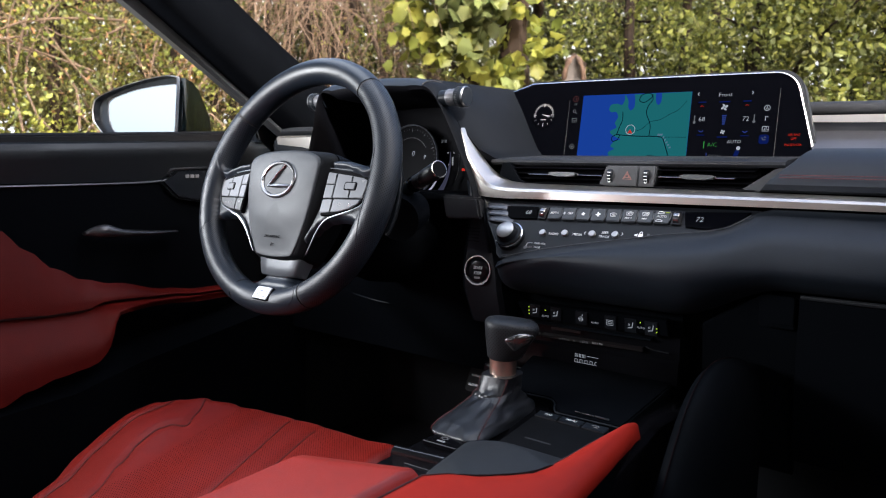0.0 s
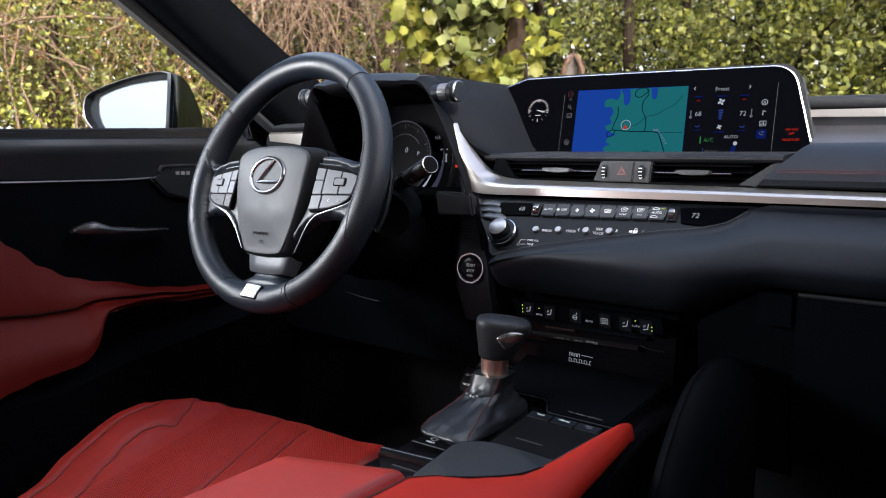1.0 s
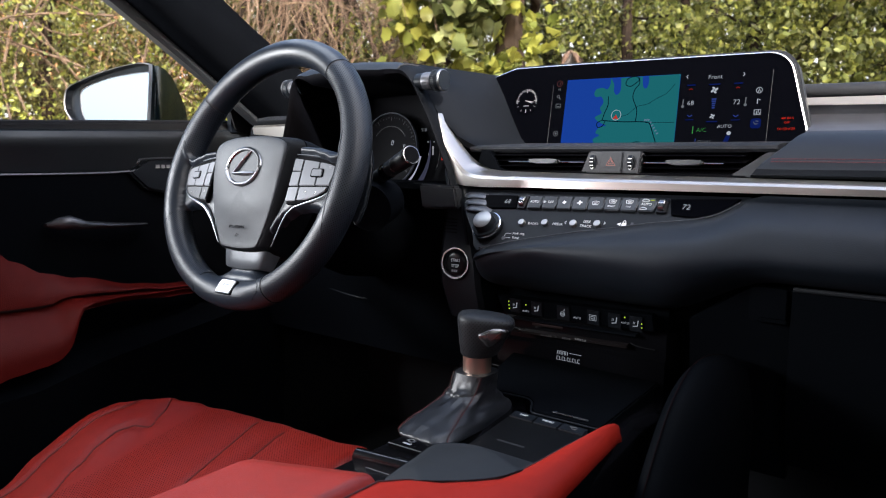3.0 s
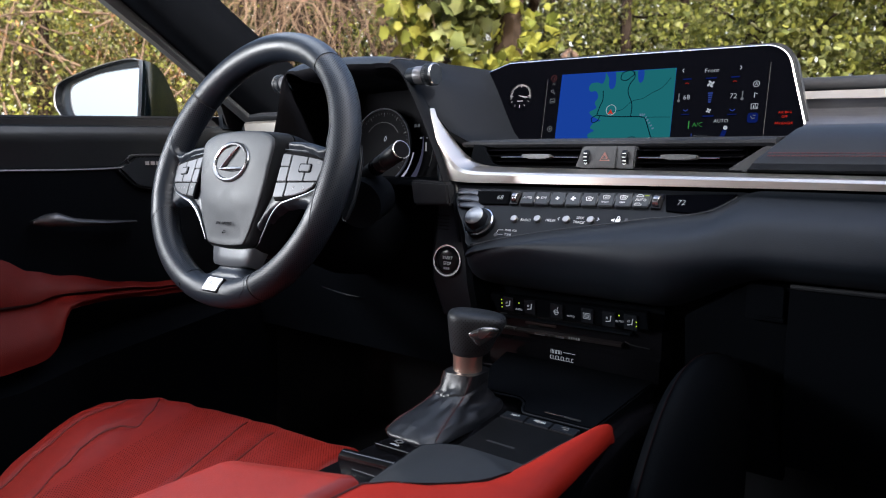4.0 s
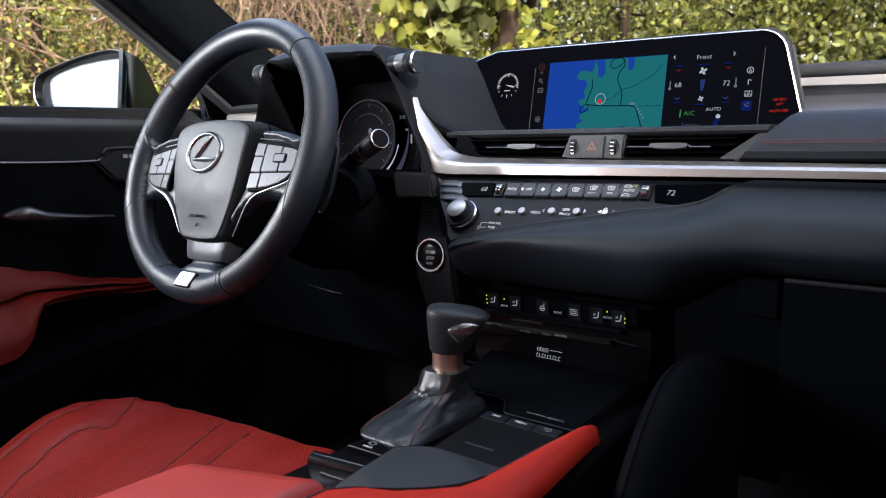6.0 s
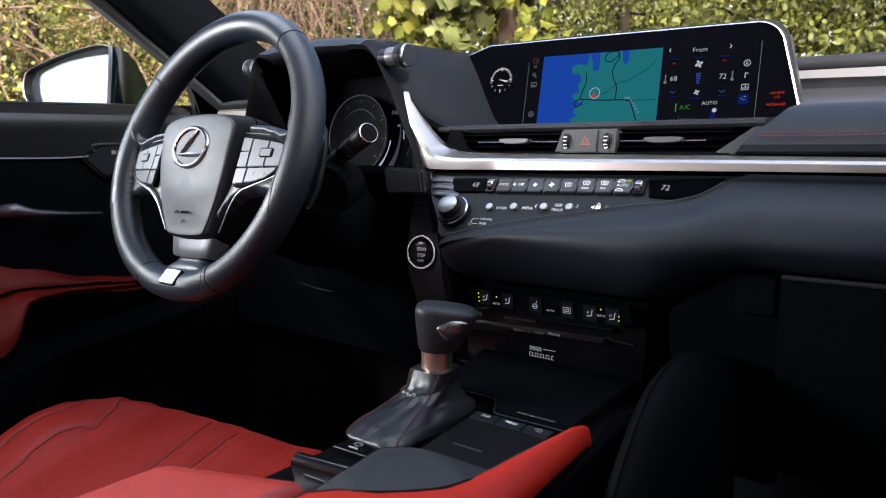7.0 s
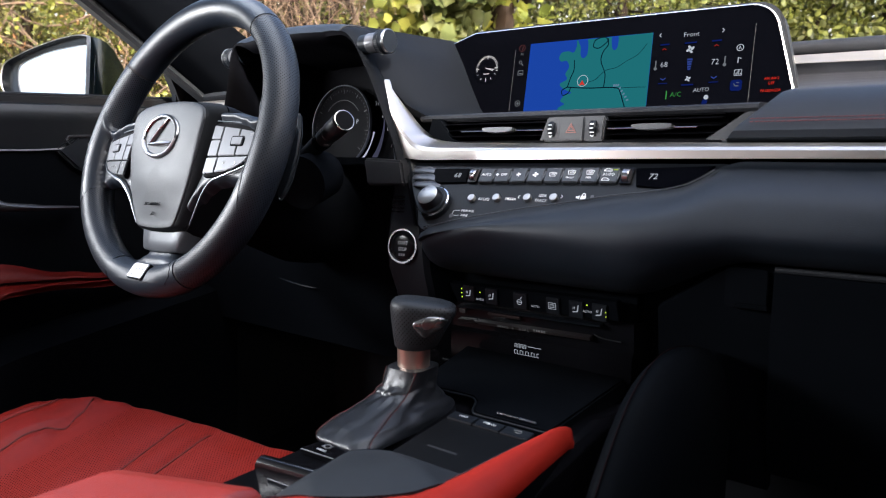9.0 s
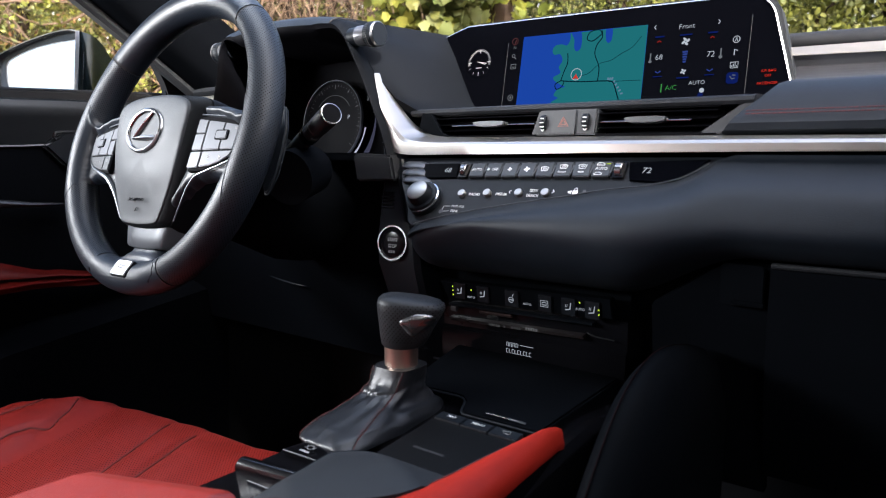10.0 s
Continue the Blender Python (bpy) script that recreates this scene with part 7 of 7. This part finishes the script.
rings = []
for z, off, hl, hw, p in KNOB:
    ring = []
    for j in range(44):
        t = 2 * math.pi * j / 44
        c, q = math.cos(t), math.sin(t)
        r = (abs(c) ** p + abs(q) ** p) ** (-1 / p)
        a = off + hl * r * c
        ring.append(V(gc.x, gc.y, z - 0.11 * a * max(z - 0.72, 0) / 0.034) + GA * a + GN * (hw * r * q))
    rings.append(ring)
part("knob", loft(rings), perforate(mat("perforated knob leather", (0.012, 0.0135, 0.016), 0.52, spec=0.28, var=0.12, scale=100, bump=0.2, bscale=1300, pattern="grain"), 0.0042, 0.20, round_=((0.004, 0.039, 0), [(0.57, -0.82, 0), (0.82, 0.57, 0), (0, 0, 1)], 0.026, 0), limit=(2, 0.072, 0.1085)), shifter, "perforated black leather knob", sharp=70)
leaf = smooth_line([V(a, z, 0) for a, z in ((0.0, 0.7330), (0.0075, 0.7385), (0.0165, 0.7420), (0.0270, 0.7420), (0.0330, 0.7385), (0.0310, 0.7330), (0.0235, 0.7270), (0.0160, 0.7215), (0.0110, 0.7200), (0.0055, 0.7250))], 4, closed=True)
mid = sum(leaf, V(0, 0, 0)) / len(leaf)
rings = []
for k, out in ((1.03, -0.0020), (1.0, 0.0004), (0.93, 0.0018), (0.75, 0.0028), (0.45, 0.0034), (0.05, 0.0036)):
    rings.append([V(gc.x, gc.y, p.y - 0.11 * p.x * max(p.y - 0.72, 0) / 0.034) + GA * p.x + GN * (knob_front(p.x, p.y) + out) for p in (mid.lerp(q, k) for q in leaf)])
part("side_button", loft(rings), mat("knob button metal", (0.17, 0.168, 0.17), 0.26, metal=0.9, var=0.1), shifter, "smoked metal release button", sharp=70)
part("selector_box", box(-0.118, -0.100, 0.10, 0.15, 0.645, 0.672, 0.004), GLOSS_BLACK, console)

# ---- driver's seat ----
seat = thing("car_seat", "red leather driver's seat with perforated centre and dark seams", "car seat", (-0.40, -0.25, 0.30))


def bolster_line(y):
    return table(y, [(-0.34, -0.455), (-0.237, -0.489), (-0.185, -0.513), (-0.15, -0.527), (-0.120, -0.531), (-0.100, -0.528), (-0.086, -0.514), (-0.060, -0.526), (-0.03, -0.542), (0.05, -0.585)])[0]


def outer_line(y):
    return table(y, [(-0.34, -0.530), (-0.247, -0.552), (-0.186, -0.571), (-0.142, -0.579), (-0.10, -0.581), (-0.064, -0.577), (0.02, -0.56)])[0]


def fold_line(y):
    """Where the cushion's middle begins to rise to the side bolster."""
    return -0.513 + 0.52 * max(-0.082 - y, 0) - 0.55 * max(y + 0.082, 0)


def seat_z(x, y, fade=1.0):
    z = 0.556 + 0.24 * min(y + 0.015, 0)
    if y < -0.35:
        z += 0.10 * (-0.35 - y)
    lb = min(max((-0.470 - x) / 0.110, 0), 1)
    z += 0.018 * lb * lb * (3 - 2 * lb) * min(max((y + 0.24) / 0.12, 0), 1)
    top = bolster_line(y) - 0.010
    rise = min(max((fold_line(y) - x) / max(fold_line(y) - top, 0.02), 0), 1)
    z += 0.009 * rise * rise * (3 - 2 * rise) * min(max((y + 0.34) / 0.20, 0), 1) * min(max((-0.070 - y) / 0.06, 0), 1)
    z += 0.006 * min(max((x + 0.250) / 0.05, 0), 1)
    dz = 0.0
    for xs, w in ((-0.330 - 0.135 * y, 0.0060), (-0.385 - 0.216 * y, 0.0060), (bolster_line(y), 0.0055), (outer_line(y), 0.0045)):
        dz -= 0.0032 * math.exp(-((x - xs) / w) ** 2)
    for xs in (-0.290, -0.357, -0.440):
        dz += 0.0022 * math.exp(-((x - xs + 0.17 * y) / 0.022) ** 2)
    return z + dz * fade


def front_line(x):
    return 0.028 + table(x, [(-0.63, -0.130), (-0.60, -0.082), (-0.576, -0.058), (-0.54, -0.032), (-0.50, -0.014), (-0.45, -0.002), (-0.39, 0.006), (-0.337, 0.013), (-0.18, 0.020)])[0]


def seat_top(x, y):
    return seat_z(x, y, 0.25 + 0.75 * min(max((front_line(x) - 0.035 - y) / 0.03, 0), 1))


def seat_fn(u, v):
    flat_x = mix(-0.628, -0.185, u)
    front = front_line(flat_x)
    edge = lambda y: flat_x + (table(y, [(-0.60, -0.54), (-0.33, -0.560), (-0.26, -0.580), (-0.20, -0.608), (-0.15, -0.617), (0.0, -0.628)])[0] + 0.628) * (1 - u) ** 3
    if v < 0.7:
        y = mix(-0.60, front - 0.035, v / 0.7)
        x = edge(y)
        z = seat_top(x, y)
    else:
        a = (v - 0.7) / 0.3 * math.pi / 2
        y = front - 0.035 + 0.035 * math.sin(a)
        x = edge(y)
        z = seat_z(x, front - 0.035, 0.25) - 0.16 * (1 - math.cos(a)) ** 1.5 + 0.002 * math.sin(a * 2)
    e = min(min(u, 1 - u) / 0.06, 1)
    return x, y, z - 0.035 * (1 - math.sqrt(max(e * (2 - e), 0)))


part("cushion", sheet(seat_fn, 150, 80, 0.01), RED_PERF, seat, "red leather cushion", sharp=80)
part("seat_base", box(-0.60, -0.21, -0.55, -0.03, 0.30, 0.42, 0.02), HARD_PLASTIC, seat)
bk = [[V(x, y, z) for x, y in ((-0.60, -0.62 + b), (-0.56, -0.55 + b), (-0.40, -0.58 + b), (-0.24, -0.55 + b), (-0.20, -0.62 + b), (-0.24, -0.72 + b), (-0.56, -0.72 + b))] for z, b in ((0.48, 0.02), (0.65, -0.03), (0.85, -0.10), (1.02, -0.16))]
part("backrest", loft(bk), RED_LEATHER, seat, "red leather backrest")
seams = [[(-0.385 - 0.216 * y, y) for y in [-0.30 + 0.012 * k for k in range(26)]], [(-0.330 - 0.135 * y, y) for y in [-0.30 + 0.012 * k for k in range(26)]], [(bolster_line(y), y) for y in [-0.34 + 0.008 * k for k in range(41)]], [(outer_line(y), y) for y in [-0.34 + 0.012 * k for k in range(24)]]]
for line in seams:
    part("cushion_seam", tube(smooth_line([V(x, y, seat_top(x, y) + 0.0001) for x, y in line if y < front_line(x) - 0.030], 2), 0.0016, 6), SEAT_SEAM, seat)

# ---- outside ----
def ground_fn(u, v):
    x, y = (u - 0.5) * 400, (v - 0.5) * 400
    return x, y, 0.0


tagged(part("ground", sheet(ground_fn, 8, 8, 0.2), mat("leaf-strewn ground", (0.10, 0.085, 0.05), 0.9, var=0.4, scale=8, bump=0.6, bscale=40)), "dry leaf-strewn ground", "ground", kind="structure")


def leaf_mat(name, a, b, trans=0.5):
    m = bpy.data.materials.new(name)
    m.use_nodes = True
    n, l = m.node_tree.nodes, m.node_tree.links
    p = n["Principled BSDF"]
    p.inputs["Roughness"].default_value, p.inputs["Specular IOR Level"].default_value = 0.45, 0.25
    geo, ramp, tr, mx, tc, patch, span, tone = (n.new("ShaderNode" + k) for k in ("NewGeometry", "ValToRGB", "BsdfTranslucent", "MixShader", "TexCoord", "TexNoise", "MapRange", "VectorMath"))
    l.new(geo.outputs["Random Per Island"], ramp.inputs[0])
    ramp.color_ramp.elements[0].color, ramp.color_ramp.elements[1].color = (*a, 1), (*b, 1)
    l.new(tc.outputs["Object"], patch.inputs["Vector"])
    patch.inputs["Scale"].default_value = 3.0
    span.inputs[1].default_value, span.inputs[2].default_value, span.inputs[3].default_value, span.inputs[4].default_value = 0.35, 0.68, 0.35, 1.5
    l.new(patch.outputs["Fac"], span.inputs[0])
    tone.operation = "SCALE"
    l.new(ramp.outputs[0], tone.inputs[0])
    l.new(span.outputs[0], tone.inputs["Scale"])
    for s in (p.inputs["Base Color"], tr.inputs["Color"]):
        l.new(tone.outputs[0], s)
    mx.inputs[0].default_value = trans
    l.new(p.outputs[0], mx.inputs[1])
    l.new(tr.outputs[0], mx.inputs[2])
    l.new(mx.outputs[0], n["Material Output"].inputs[0])
    return m


LEAF_LIME = leaf_mat("lime maple leaves", (0.070, 0.088, 0.016), (0.26, 0.255, 0.050), 0.5)
# Paler copy of the leaves, with the light they reflect in the colour.
LEAF_SUNLIT = leaf_mat("pale green maple leaves", (0.10, 0.120, 0.040), (0.23, 0.245, 0.095), 0.4)
LEAF_GREEN = leaf_mat("green leaves", (0.045, 0.056, 0.012), (0.175, 0.180, 0.038), 0.5)
LEAF_OLIVE = leaf_mat("olive and rust leaves", (0.045, 0.042, 0.016), (0.205, 0.185, 0.060), 0.4)
LEAF_DRY = leaf_mat("dry brown leaves", (0.07, 0.042, 0.018), (0.20, 0.13, 0.055), 0.35)
LEAF_RUST = leaf_mat("rust leaves", (0.16, 0.07, 0.03), (0.34, 0.19, 0.09), 0.4)
# Dark copy of the green leaves: shade deep in the wood as colour.
LEAF_SHADED = leaf_mat("shaded green leaves", (0.020, 0.024, 0.007), (0.075, 0.078, 0.022), 0.45)
BARK = mat("grey brown bark", (0.020, 0.0135, 0.0095), 0.9, spec=0.1, var=0.45, scale=25, bump=1.0, bscale=60)
TWIG = mat("dry twigs", (0.095, 0.060, 0.037), 0.85, var=0.35, scale=20)

MAPLE = np.array([(0, -0.42), (0.24, -0.34), (0.44, -0.26), (0.38, -0.06), (0.50, 0.14), (0.30, 0.24), (0.16, 0.40), (0.0, 0.52), (-0.16, 0.36), (-0.32, 0.24), (-0.50, 0.14), (-0.36, -0.06), (-0.44, -0.26), (-0.22, -0.34)])
OVAL = np.array([(0, -0.5), (0.17, -0.2), (0.19, 0.1), (0, 0.5), (-0.19, 0.1), (-0.17, -0.2)])
rng = np.random.default_rng(7)


def leaf_cloud(name, centres, size, shape, material, parent, label=""):
    """Many leaves in one mesh: each a small folded blade with its own turn."""
    c = np.asarray(centres)
    k, n = len(c), len(shape)
    s = size * rng.uniform(0.6, 1.35, k)
    nrm = rng.normal(size=(k, 3)) + np.array((0.25, -0.7, 0.5))
    nrm /= np.linalg.norm(nrm, axis=1)[:, None]
    up = rng.normal(size=(k, 3)) + np.array((0, 0, -0.8))
    ax_ = np.cross(up, nrm)
    ax_ /= np.linalg.norm(ax_, axis=1)[:, None]
    ay_ = np.cross(nrm, ax_)
    pts = c[:, None] + s[:, None, None] * (shape[None, :, :1] * ax_[:, None] + shape[None, :, 1:] * ay_[:, None] - 0.35 * np.abs(shape[None, :, :1]) * nrm[:, None])
    org = np.array(ORG[parent.name])
    verts = np.concatenate([pts, (c - 0.02 * s[:, None] * nrm)[:, None]], axis=1).reshape(-1, 3) - org
    base = np.arange(k)[:, None] * (n + 1)
    i = np.arange(n)
    tri_ = np.stack([np.broadcast_to(i, (k, n)) + base, np.broadcast_to((i + 1) % n, (k, n)) + base, np.broadcast_to(n, (k, n)) + base], axis=-1).reshape(-1, 3)
    me = bpy.data.meshes.new(name)
    me.from_pydata(verts.tolist(), [], tri_.tolist())
    me.materials.append(material)
    me.shade_smooth()
    ob = new(name, me)
    ob.parent = parent
    ORG[ob.name] = ORG[parent.name]
    if label:
        ob["label"] = label
    return ob


def clumps(count, centre, spread, per, fuzz, open_=0.42):
    """Leaf places: clumps strewn in a box and thinned in patches, so that gaps stay."""
    c = np.array(centre) + (rng.random((count, 3)) - 0.5) * 2 * np.array(spread)
    pts = (c[:, None] + rng.normal(size=(count, per, 3)) * fuzz).reshape(-1, 3)
    f = np.zeros(len(pts))
    for k in range(9):
        w = rng.normal(size=3)
        f += np.sin(pts @ (w / np.linalg.norm(w) * rng.uniform(5, 17)) + rng.uniform(0, 6.28))
    return pts[f > np.quantile(f, open_)]


def limb(a, b, r0, r1, bend=0.15, n=7):
    a, b = V(a), V(b)
    d = b - a
    off = V(rng.normal(), rng.normal(), rng.normal()) * d.length * bend
    pts = [a + d * (k / n) + off * math.sin(math.pi * k / n) + V(rng.normal(), rng.normal(), rng.normal()) * r0 * 0.25 for k in range(n + 1)]
    return tube(pts, [mix(r0, r1, k / n) for k in range(n + 1)], 9)


def tree(label, foot, height, r, crown, leaves, material, shape, size, clump=(60, 70, 0.22), limbs=7):
    foot = V(foot)
    t = thing("tree", label, "tree", foot)
    top = foot + V(rng.normal() * 0.15, rng.normal() * 0.15, height)
    part("trunk", limb(foot - V(0, 0, 0.1), top, r, r * 0.35, 0.03, 14), BARK, t, "rough grey-brown trunk")
    for k in range(limbs):
        a = foot.lerp(top, 0.25 + 0.7 * k / limbs)
        e = V(crown[0]) + V(*((rng.random(3) - 0.5) * 1.7)) * 1.0
        e = V(e.x, e.y, max(a.z + 0.1, e.z))
        part("limb", limb(a, a.lerp(e, 0.8), r * 0.32, r * 0.07, 0.12), BARK, t)
    leaf_cloud("crown", clumps(clump[0], crown[0], crown[1], clump[1], clump[2]), size, shape, material, t, leaves)
    return t


def ray_at(az, dist, z):
    """A place seen from the cabin: degrees to the left of straight ahead, metres, height."""
    a = radians(az)
    return (0.36 - dist * math.sin(a), -0.53 + dist * math.cos(a), z)


# near row, from the driver's window round to the passenger's side
WIDE = OVAL * np.array((1.5, 1.0))
for az, dist, h, r in ((76, 5.4, 5.0, 0.06), (68, 5.3, 5.5, 0.05), (60, 5.6, 5.0, 0.05)):
    t = tree("leafy tree with olive, lime and rust autumn leaves", ray_at(az, dist, 0), h, r, (ray_at(az, dist + 0.2, 1.7), (0.75, 0.7, 1.2)), "olive and rust autumn leaves", LEAF_OLIVE, OVAL, 0.036, (250, 90, 0.15))
    leaf_cloud("bright_leaves", clumps(110, ray_at(az, dist - 0.5, 1.30), (0.75, 0.5, 0.75), 52, 0.11, 0.55), 0.031, WIDE, LEAF_LIME, t, "bright lime leaves")
    leaf_cloud("pale_leaves", clumps(60, ray_at(az, dist - 0.6, 1.35), (0.75, 0.4, 0.7), 26, 0.07, 0.55), 0.027, WIDE, LEAF_SUNLIT, t, "pale sunlit leaves")
    leaf_cloud("rust_leaves", clumps(34, ray_at(az, dist - 0.6, 1.80), (0.75, 0.4, 0.5), 34, 0.10, 0.5), 0.030, OVAL, LEAF_RUST, t, "rust brown leaves")
    part("twig_tangle", merge(*(limb(ray_at(az + rng.uniform(-7, 7), dist - 0.7, rng.uniform(0.9, 2.0)), ray_at(az + rng.uniform(-7, 7), dist - 0.3, rng.uniform(1.1, 2.6)), 0.008, 0.003, 0.14) for k in range(14))), TWIG, t, "bare light-brown twigs")
maple = tree("maple tree with a thick trunk and lime green leaves", ray_at(31.0, 4.9, 0), 5.5, 0.125, (ray_at(36.6, 4.3, 1.92), (0.27, 0.25, 0.26)), "large lime green maple leaves", LEAF_LIME, MAPLE, 0.088, (34, 30, 0.10))
leaf_cloud("pale_leaves", clumps(26, ray_at(37.6, 4.2, 1.82), (0.20, 0.15, 0.24), 22, 0.09), 0.088, MAPLE, LEAF_SUNLIT, maple, "pale green maple leaves")
leaf_cloud("low_leaves", clumps(13, ray_at(33.2, 4.3, 1.36), (0.15, 0.2, 0.07), 16, 0.075), 0.088, MAPLE, LEAF_LIME, maple, "low lime maple leaves")
leaf_cloud("low_pale_leaves", clumps(5, ray_at(33.6, 4.2, 1.30), (0.13, 0.1, 0.05), 9, 0.06), 0.085, MAPLE, LEAF_SUNLIT, maple, "low pale maple leaves")
leaf_cloud("trunk_leaves", clumps(9, ray_at(29.3, 4.3, 1.70), (0.08, 0.12, 0.13), 9, 0.055), 0.080, MAPLE, LEAF_LIME, maple, "yellow-green leaves before the trunk")
part("side_stem", limb(ray_at(27.6, 4.9, 0), ray_at(27.2, 4.85, 1.62), 0.085, 0.060, 0.03), BARK, maple, "second stem of the maple")
knot = V(ray_at(27.2, 4.62, 1.50))
toward = (V(0.36, -0.53, 1.2) - knot).normalized()
KM = basis(knot, Z.cross(toward), Z)
part("knot", tube([KM @ V(0.062 * math.cos(a) * (1 - 0.25 * math.sin(a)), 0.125 * math.sin(a), 0.02 * math.sin(3 * a)) for a in (2 * math.pi * k / 24 for k in range(24))], [0.016 + 0.006 * math.sin(2.3 * k) for k in range(24)], 9, closed=True), mat("worn bark lip", (0.060, 0.034, 0.022), 0.9, var=0.4, scale=40, bump=1.0, bscale=80), maple, "worn lip of a hollow knot")
part("hollow", lathe([(0.0001, -0.05), (0.05, -0.05), (0.066, 0.0), (0.0001, -0.03)], KM @ Matrix.Scale(1.7, 4, (0, 1, 0)), 20), mat("weathered wood", (0.050, 0.042, 0.038), 0.9, var=0.5, scale=18, bump=0.8, bscale=40), maple, "grey hollow in the trunk")
for az, dist, r in ((22.3, 5.6, 0.055), (19.7, 6.0, 0.045), (40.6, 6.2, 0.08), (16.0, 6.6, 0.05)):
    t = tree("slender tree with green and yellow leaves", ray_at(az, dist, 0), 6.0, r, (ray_at(az, dist + 0.5, 1.9), (0.8, 0.5, 1.2)), "green and yellow leaves", LEAF_GREEN, OVAL, 0.046, (120, 60, 0.18))
    leaf_cloud("bright_leaves", clumps(30, ray_at(az - 1, dist - 0.3, 1.8), (0.6, 0.3, 0.7), 12, 0.08, 0.55), 0.045, WIDE, LEAF_LIME, t, "sunlit yellow-green leaves")
for az, dist in ((12, 4.6), (5, 4.4), (-3, 4.6)):
    t = tree("broad-leaved green tree beside the parked car", ray_at(az, dist + 0.6, 0), 5.0, 0.07, (ray_at(az, dist, 1.75), (0.55, 0.45, 1.0)), "broad green leaves", LEAF_GREEN, WIDE, 0.040, (190, 80, 0.16))
    leaf_cloud("pale_leaves", clumps(14, ray_at(az, dist - 0.5, 1.50), (0.45, 0.2, 0.40), 10, 0.07), 0.038, WIDE, LEAF_SUNLIT, t, "pale sunlit leaves")
# tangle of dry vines, hanging in swags
vines = thing("dry_vines", "tangle of dry brown hanging vines and twigs", "vines", ray_at(47, 5.2, 0), kind="stuff")
bits = []
swags = [(rng.uniform(40.5, 57.0), rng.uniform(4.5, 5.6), rng.uniform(1.5, 2.9)) for k in range(26)]
for k in range(430):
    az, d0, z0 = swags[int(rng.integers(len(swags)))]
    p = V(ray_at(az + rng.normal() * 0.8, d0 + rng.normal() * 0.08, z0 + rng.normal() * 0.14))
    d = V(rng.normal() * 0.7, rng.normal() * 0.4, rng.uniform(-0.2, 0.7)).normalized()
    line = [p]
    for j in range(10):
        d = (d + V(*(rng.normal(size=3) * 0.22)) + V(0, 0, -0.34)).normalized()
        p = p + d * rng.uniform(0.06, 0.13)
        line.append(p)
    r = rng.uniform(0.0018, 0.0048)
    bits.append(tube(smooth_line(line, 2), [mix(r, r * 0.4, j / 20) for j in range(21)], 5))
part("twigs", merge(*bits), TWIG, vines, "dry brown twigs")
part("dark_stems", merge(*(limb(ray_at(rng.uniform(40, 56), 5.9, 0.2), ray_at(rng.uniform(40, 56), 6.0, 3.2), 0.035, 0.015, 0.1) for k in range(16))), BARK, vines, "dark leaning stems")
leaf_cloud("dry_leaves", clumps(60, ray_at(47, 6.2, 1.8), (1.0, 0.5, 1.2), 36, 0.2), 0.05, OVAL, LEAF_DRY, vines, "dry brown leaves")
leaf_cloud("green_leaves", clumps(70, ray_at(47, 6.0, 1.5), (1.1, 0.6, 1.0), 40, 0.14), 0.040, OVAL, LEAF_GREEN, vines, "green leaves among the vines")
# pale hazy sky low behind the wood
arc = [(a, 60 * math.sin(radians(a)), 60 * math.cos(radians(a))) for a in range(-110, 41, 5)]
tagged(part("backdrop", loft([[V(x, y, -0.5), V(x, y, 17.0), V(x * 1.01, y * 1.01, 17.0), V(x * 1.01, y * 1.01, -0.5)] for a, x, y in arc]), mat("pale hazy sky", (0.0, 0.0, 0.0), 1.0, var=0, emit=(1.0, 0.98, 0.93), power=0.50, spec=0.0)), "pale hazy sky behind the trees", "sky", kind="structure")
# far row closing the view, with gaps of sky
wood = thing("far_woodland", "dense green and brown woodland behind the trees", "woodland", ray_at(35, 9, 0), kind="stuff")
for az in range(-14, 98, 6):
    for d, z in ((8.0, 1.6), (9.0, 3.0)):
        leaf_cloud("foliage", clumps(200 if z < 2 else 80, ray_at(az, d, z), (0.9, 0.9, 1.3), 40, 0.26, 0.06 if z < 2 else 0.35), 0.085, OVAL, (LEAF_SHADED if (az // 6) % 3 else LEAF_OLIVE) if az < 56 else (LEAF_OLIVE if (az // 6) % 3 else LEAF_DRY), wood)
    part("stem", limb(ray_at(az + 2, 8.6, 0), ray_at(az + 2, 8.6, 6), 0.09, 0.05, 0.02), BARK, wood)
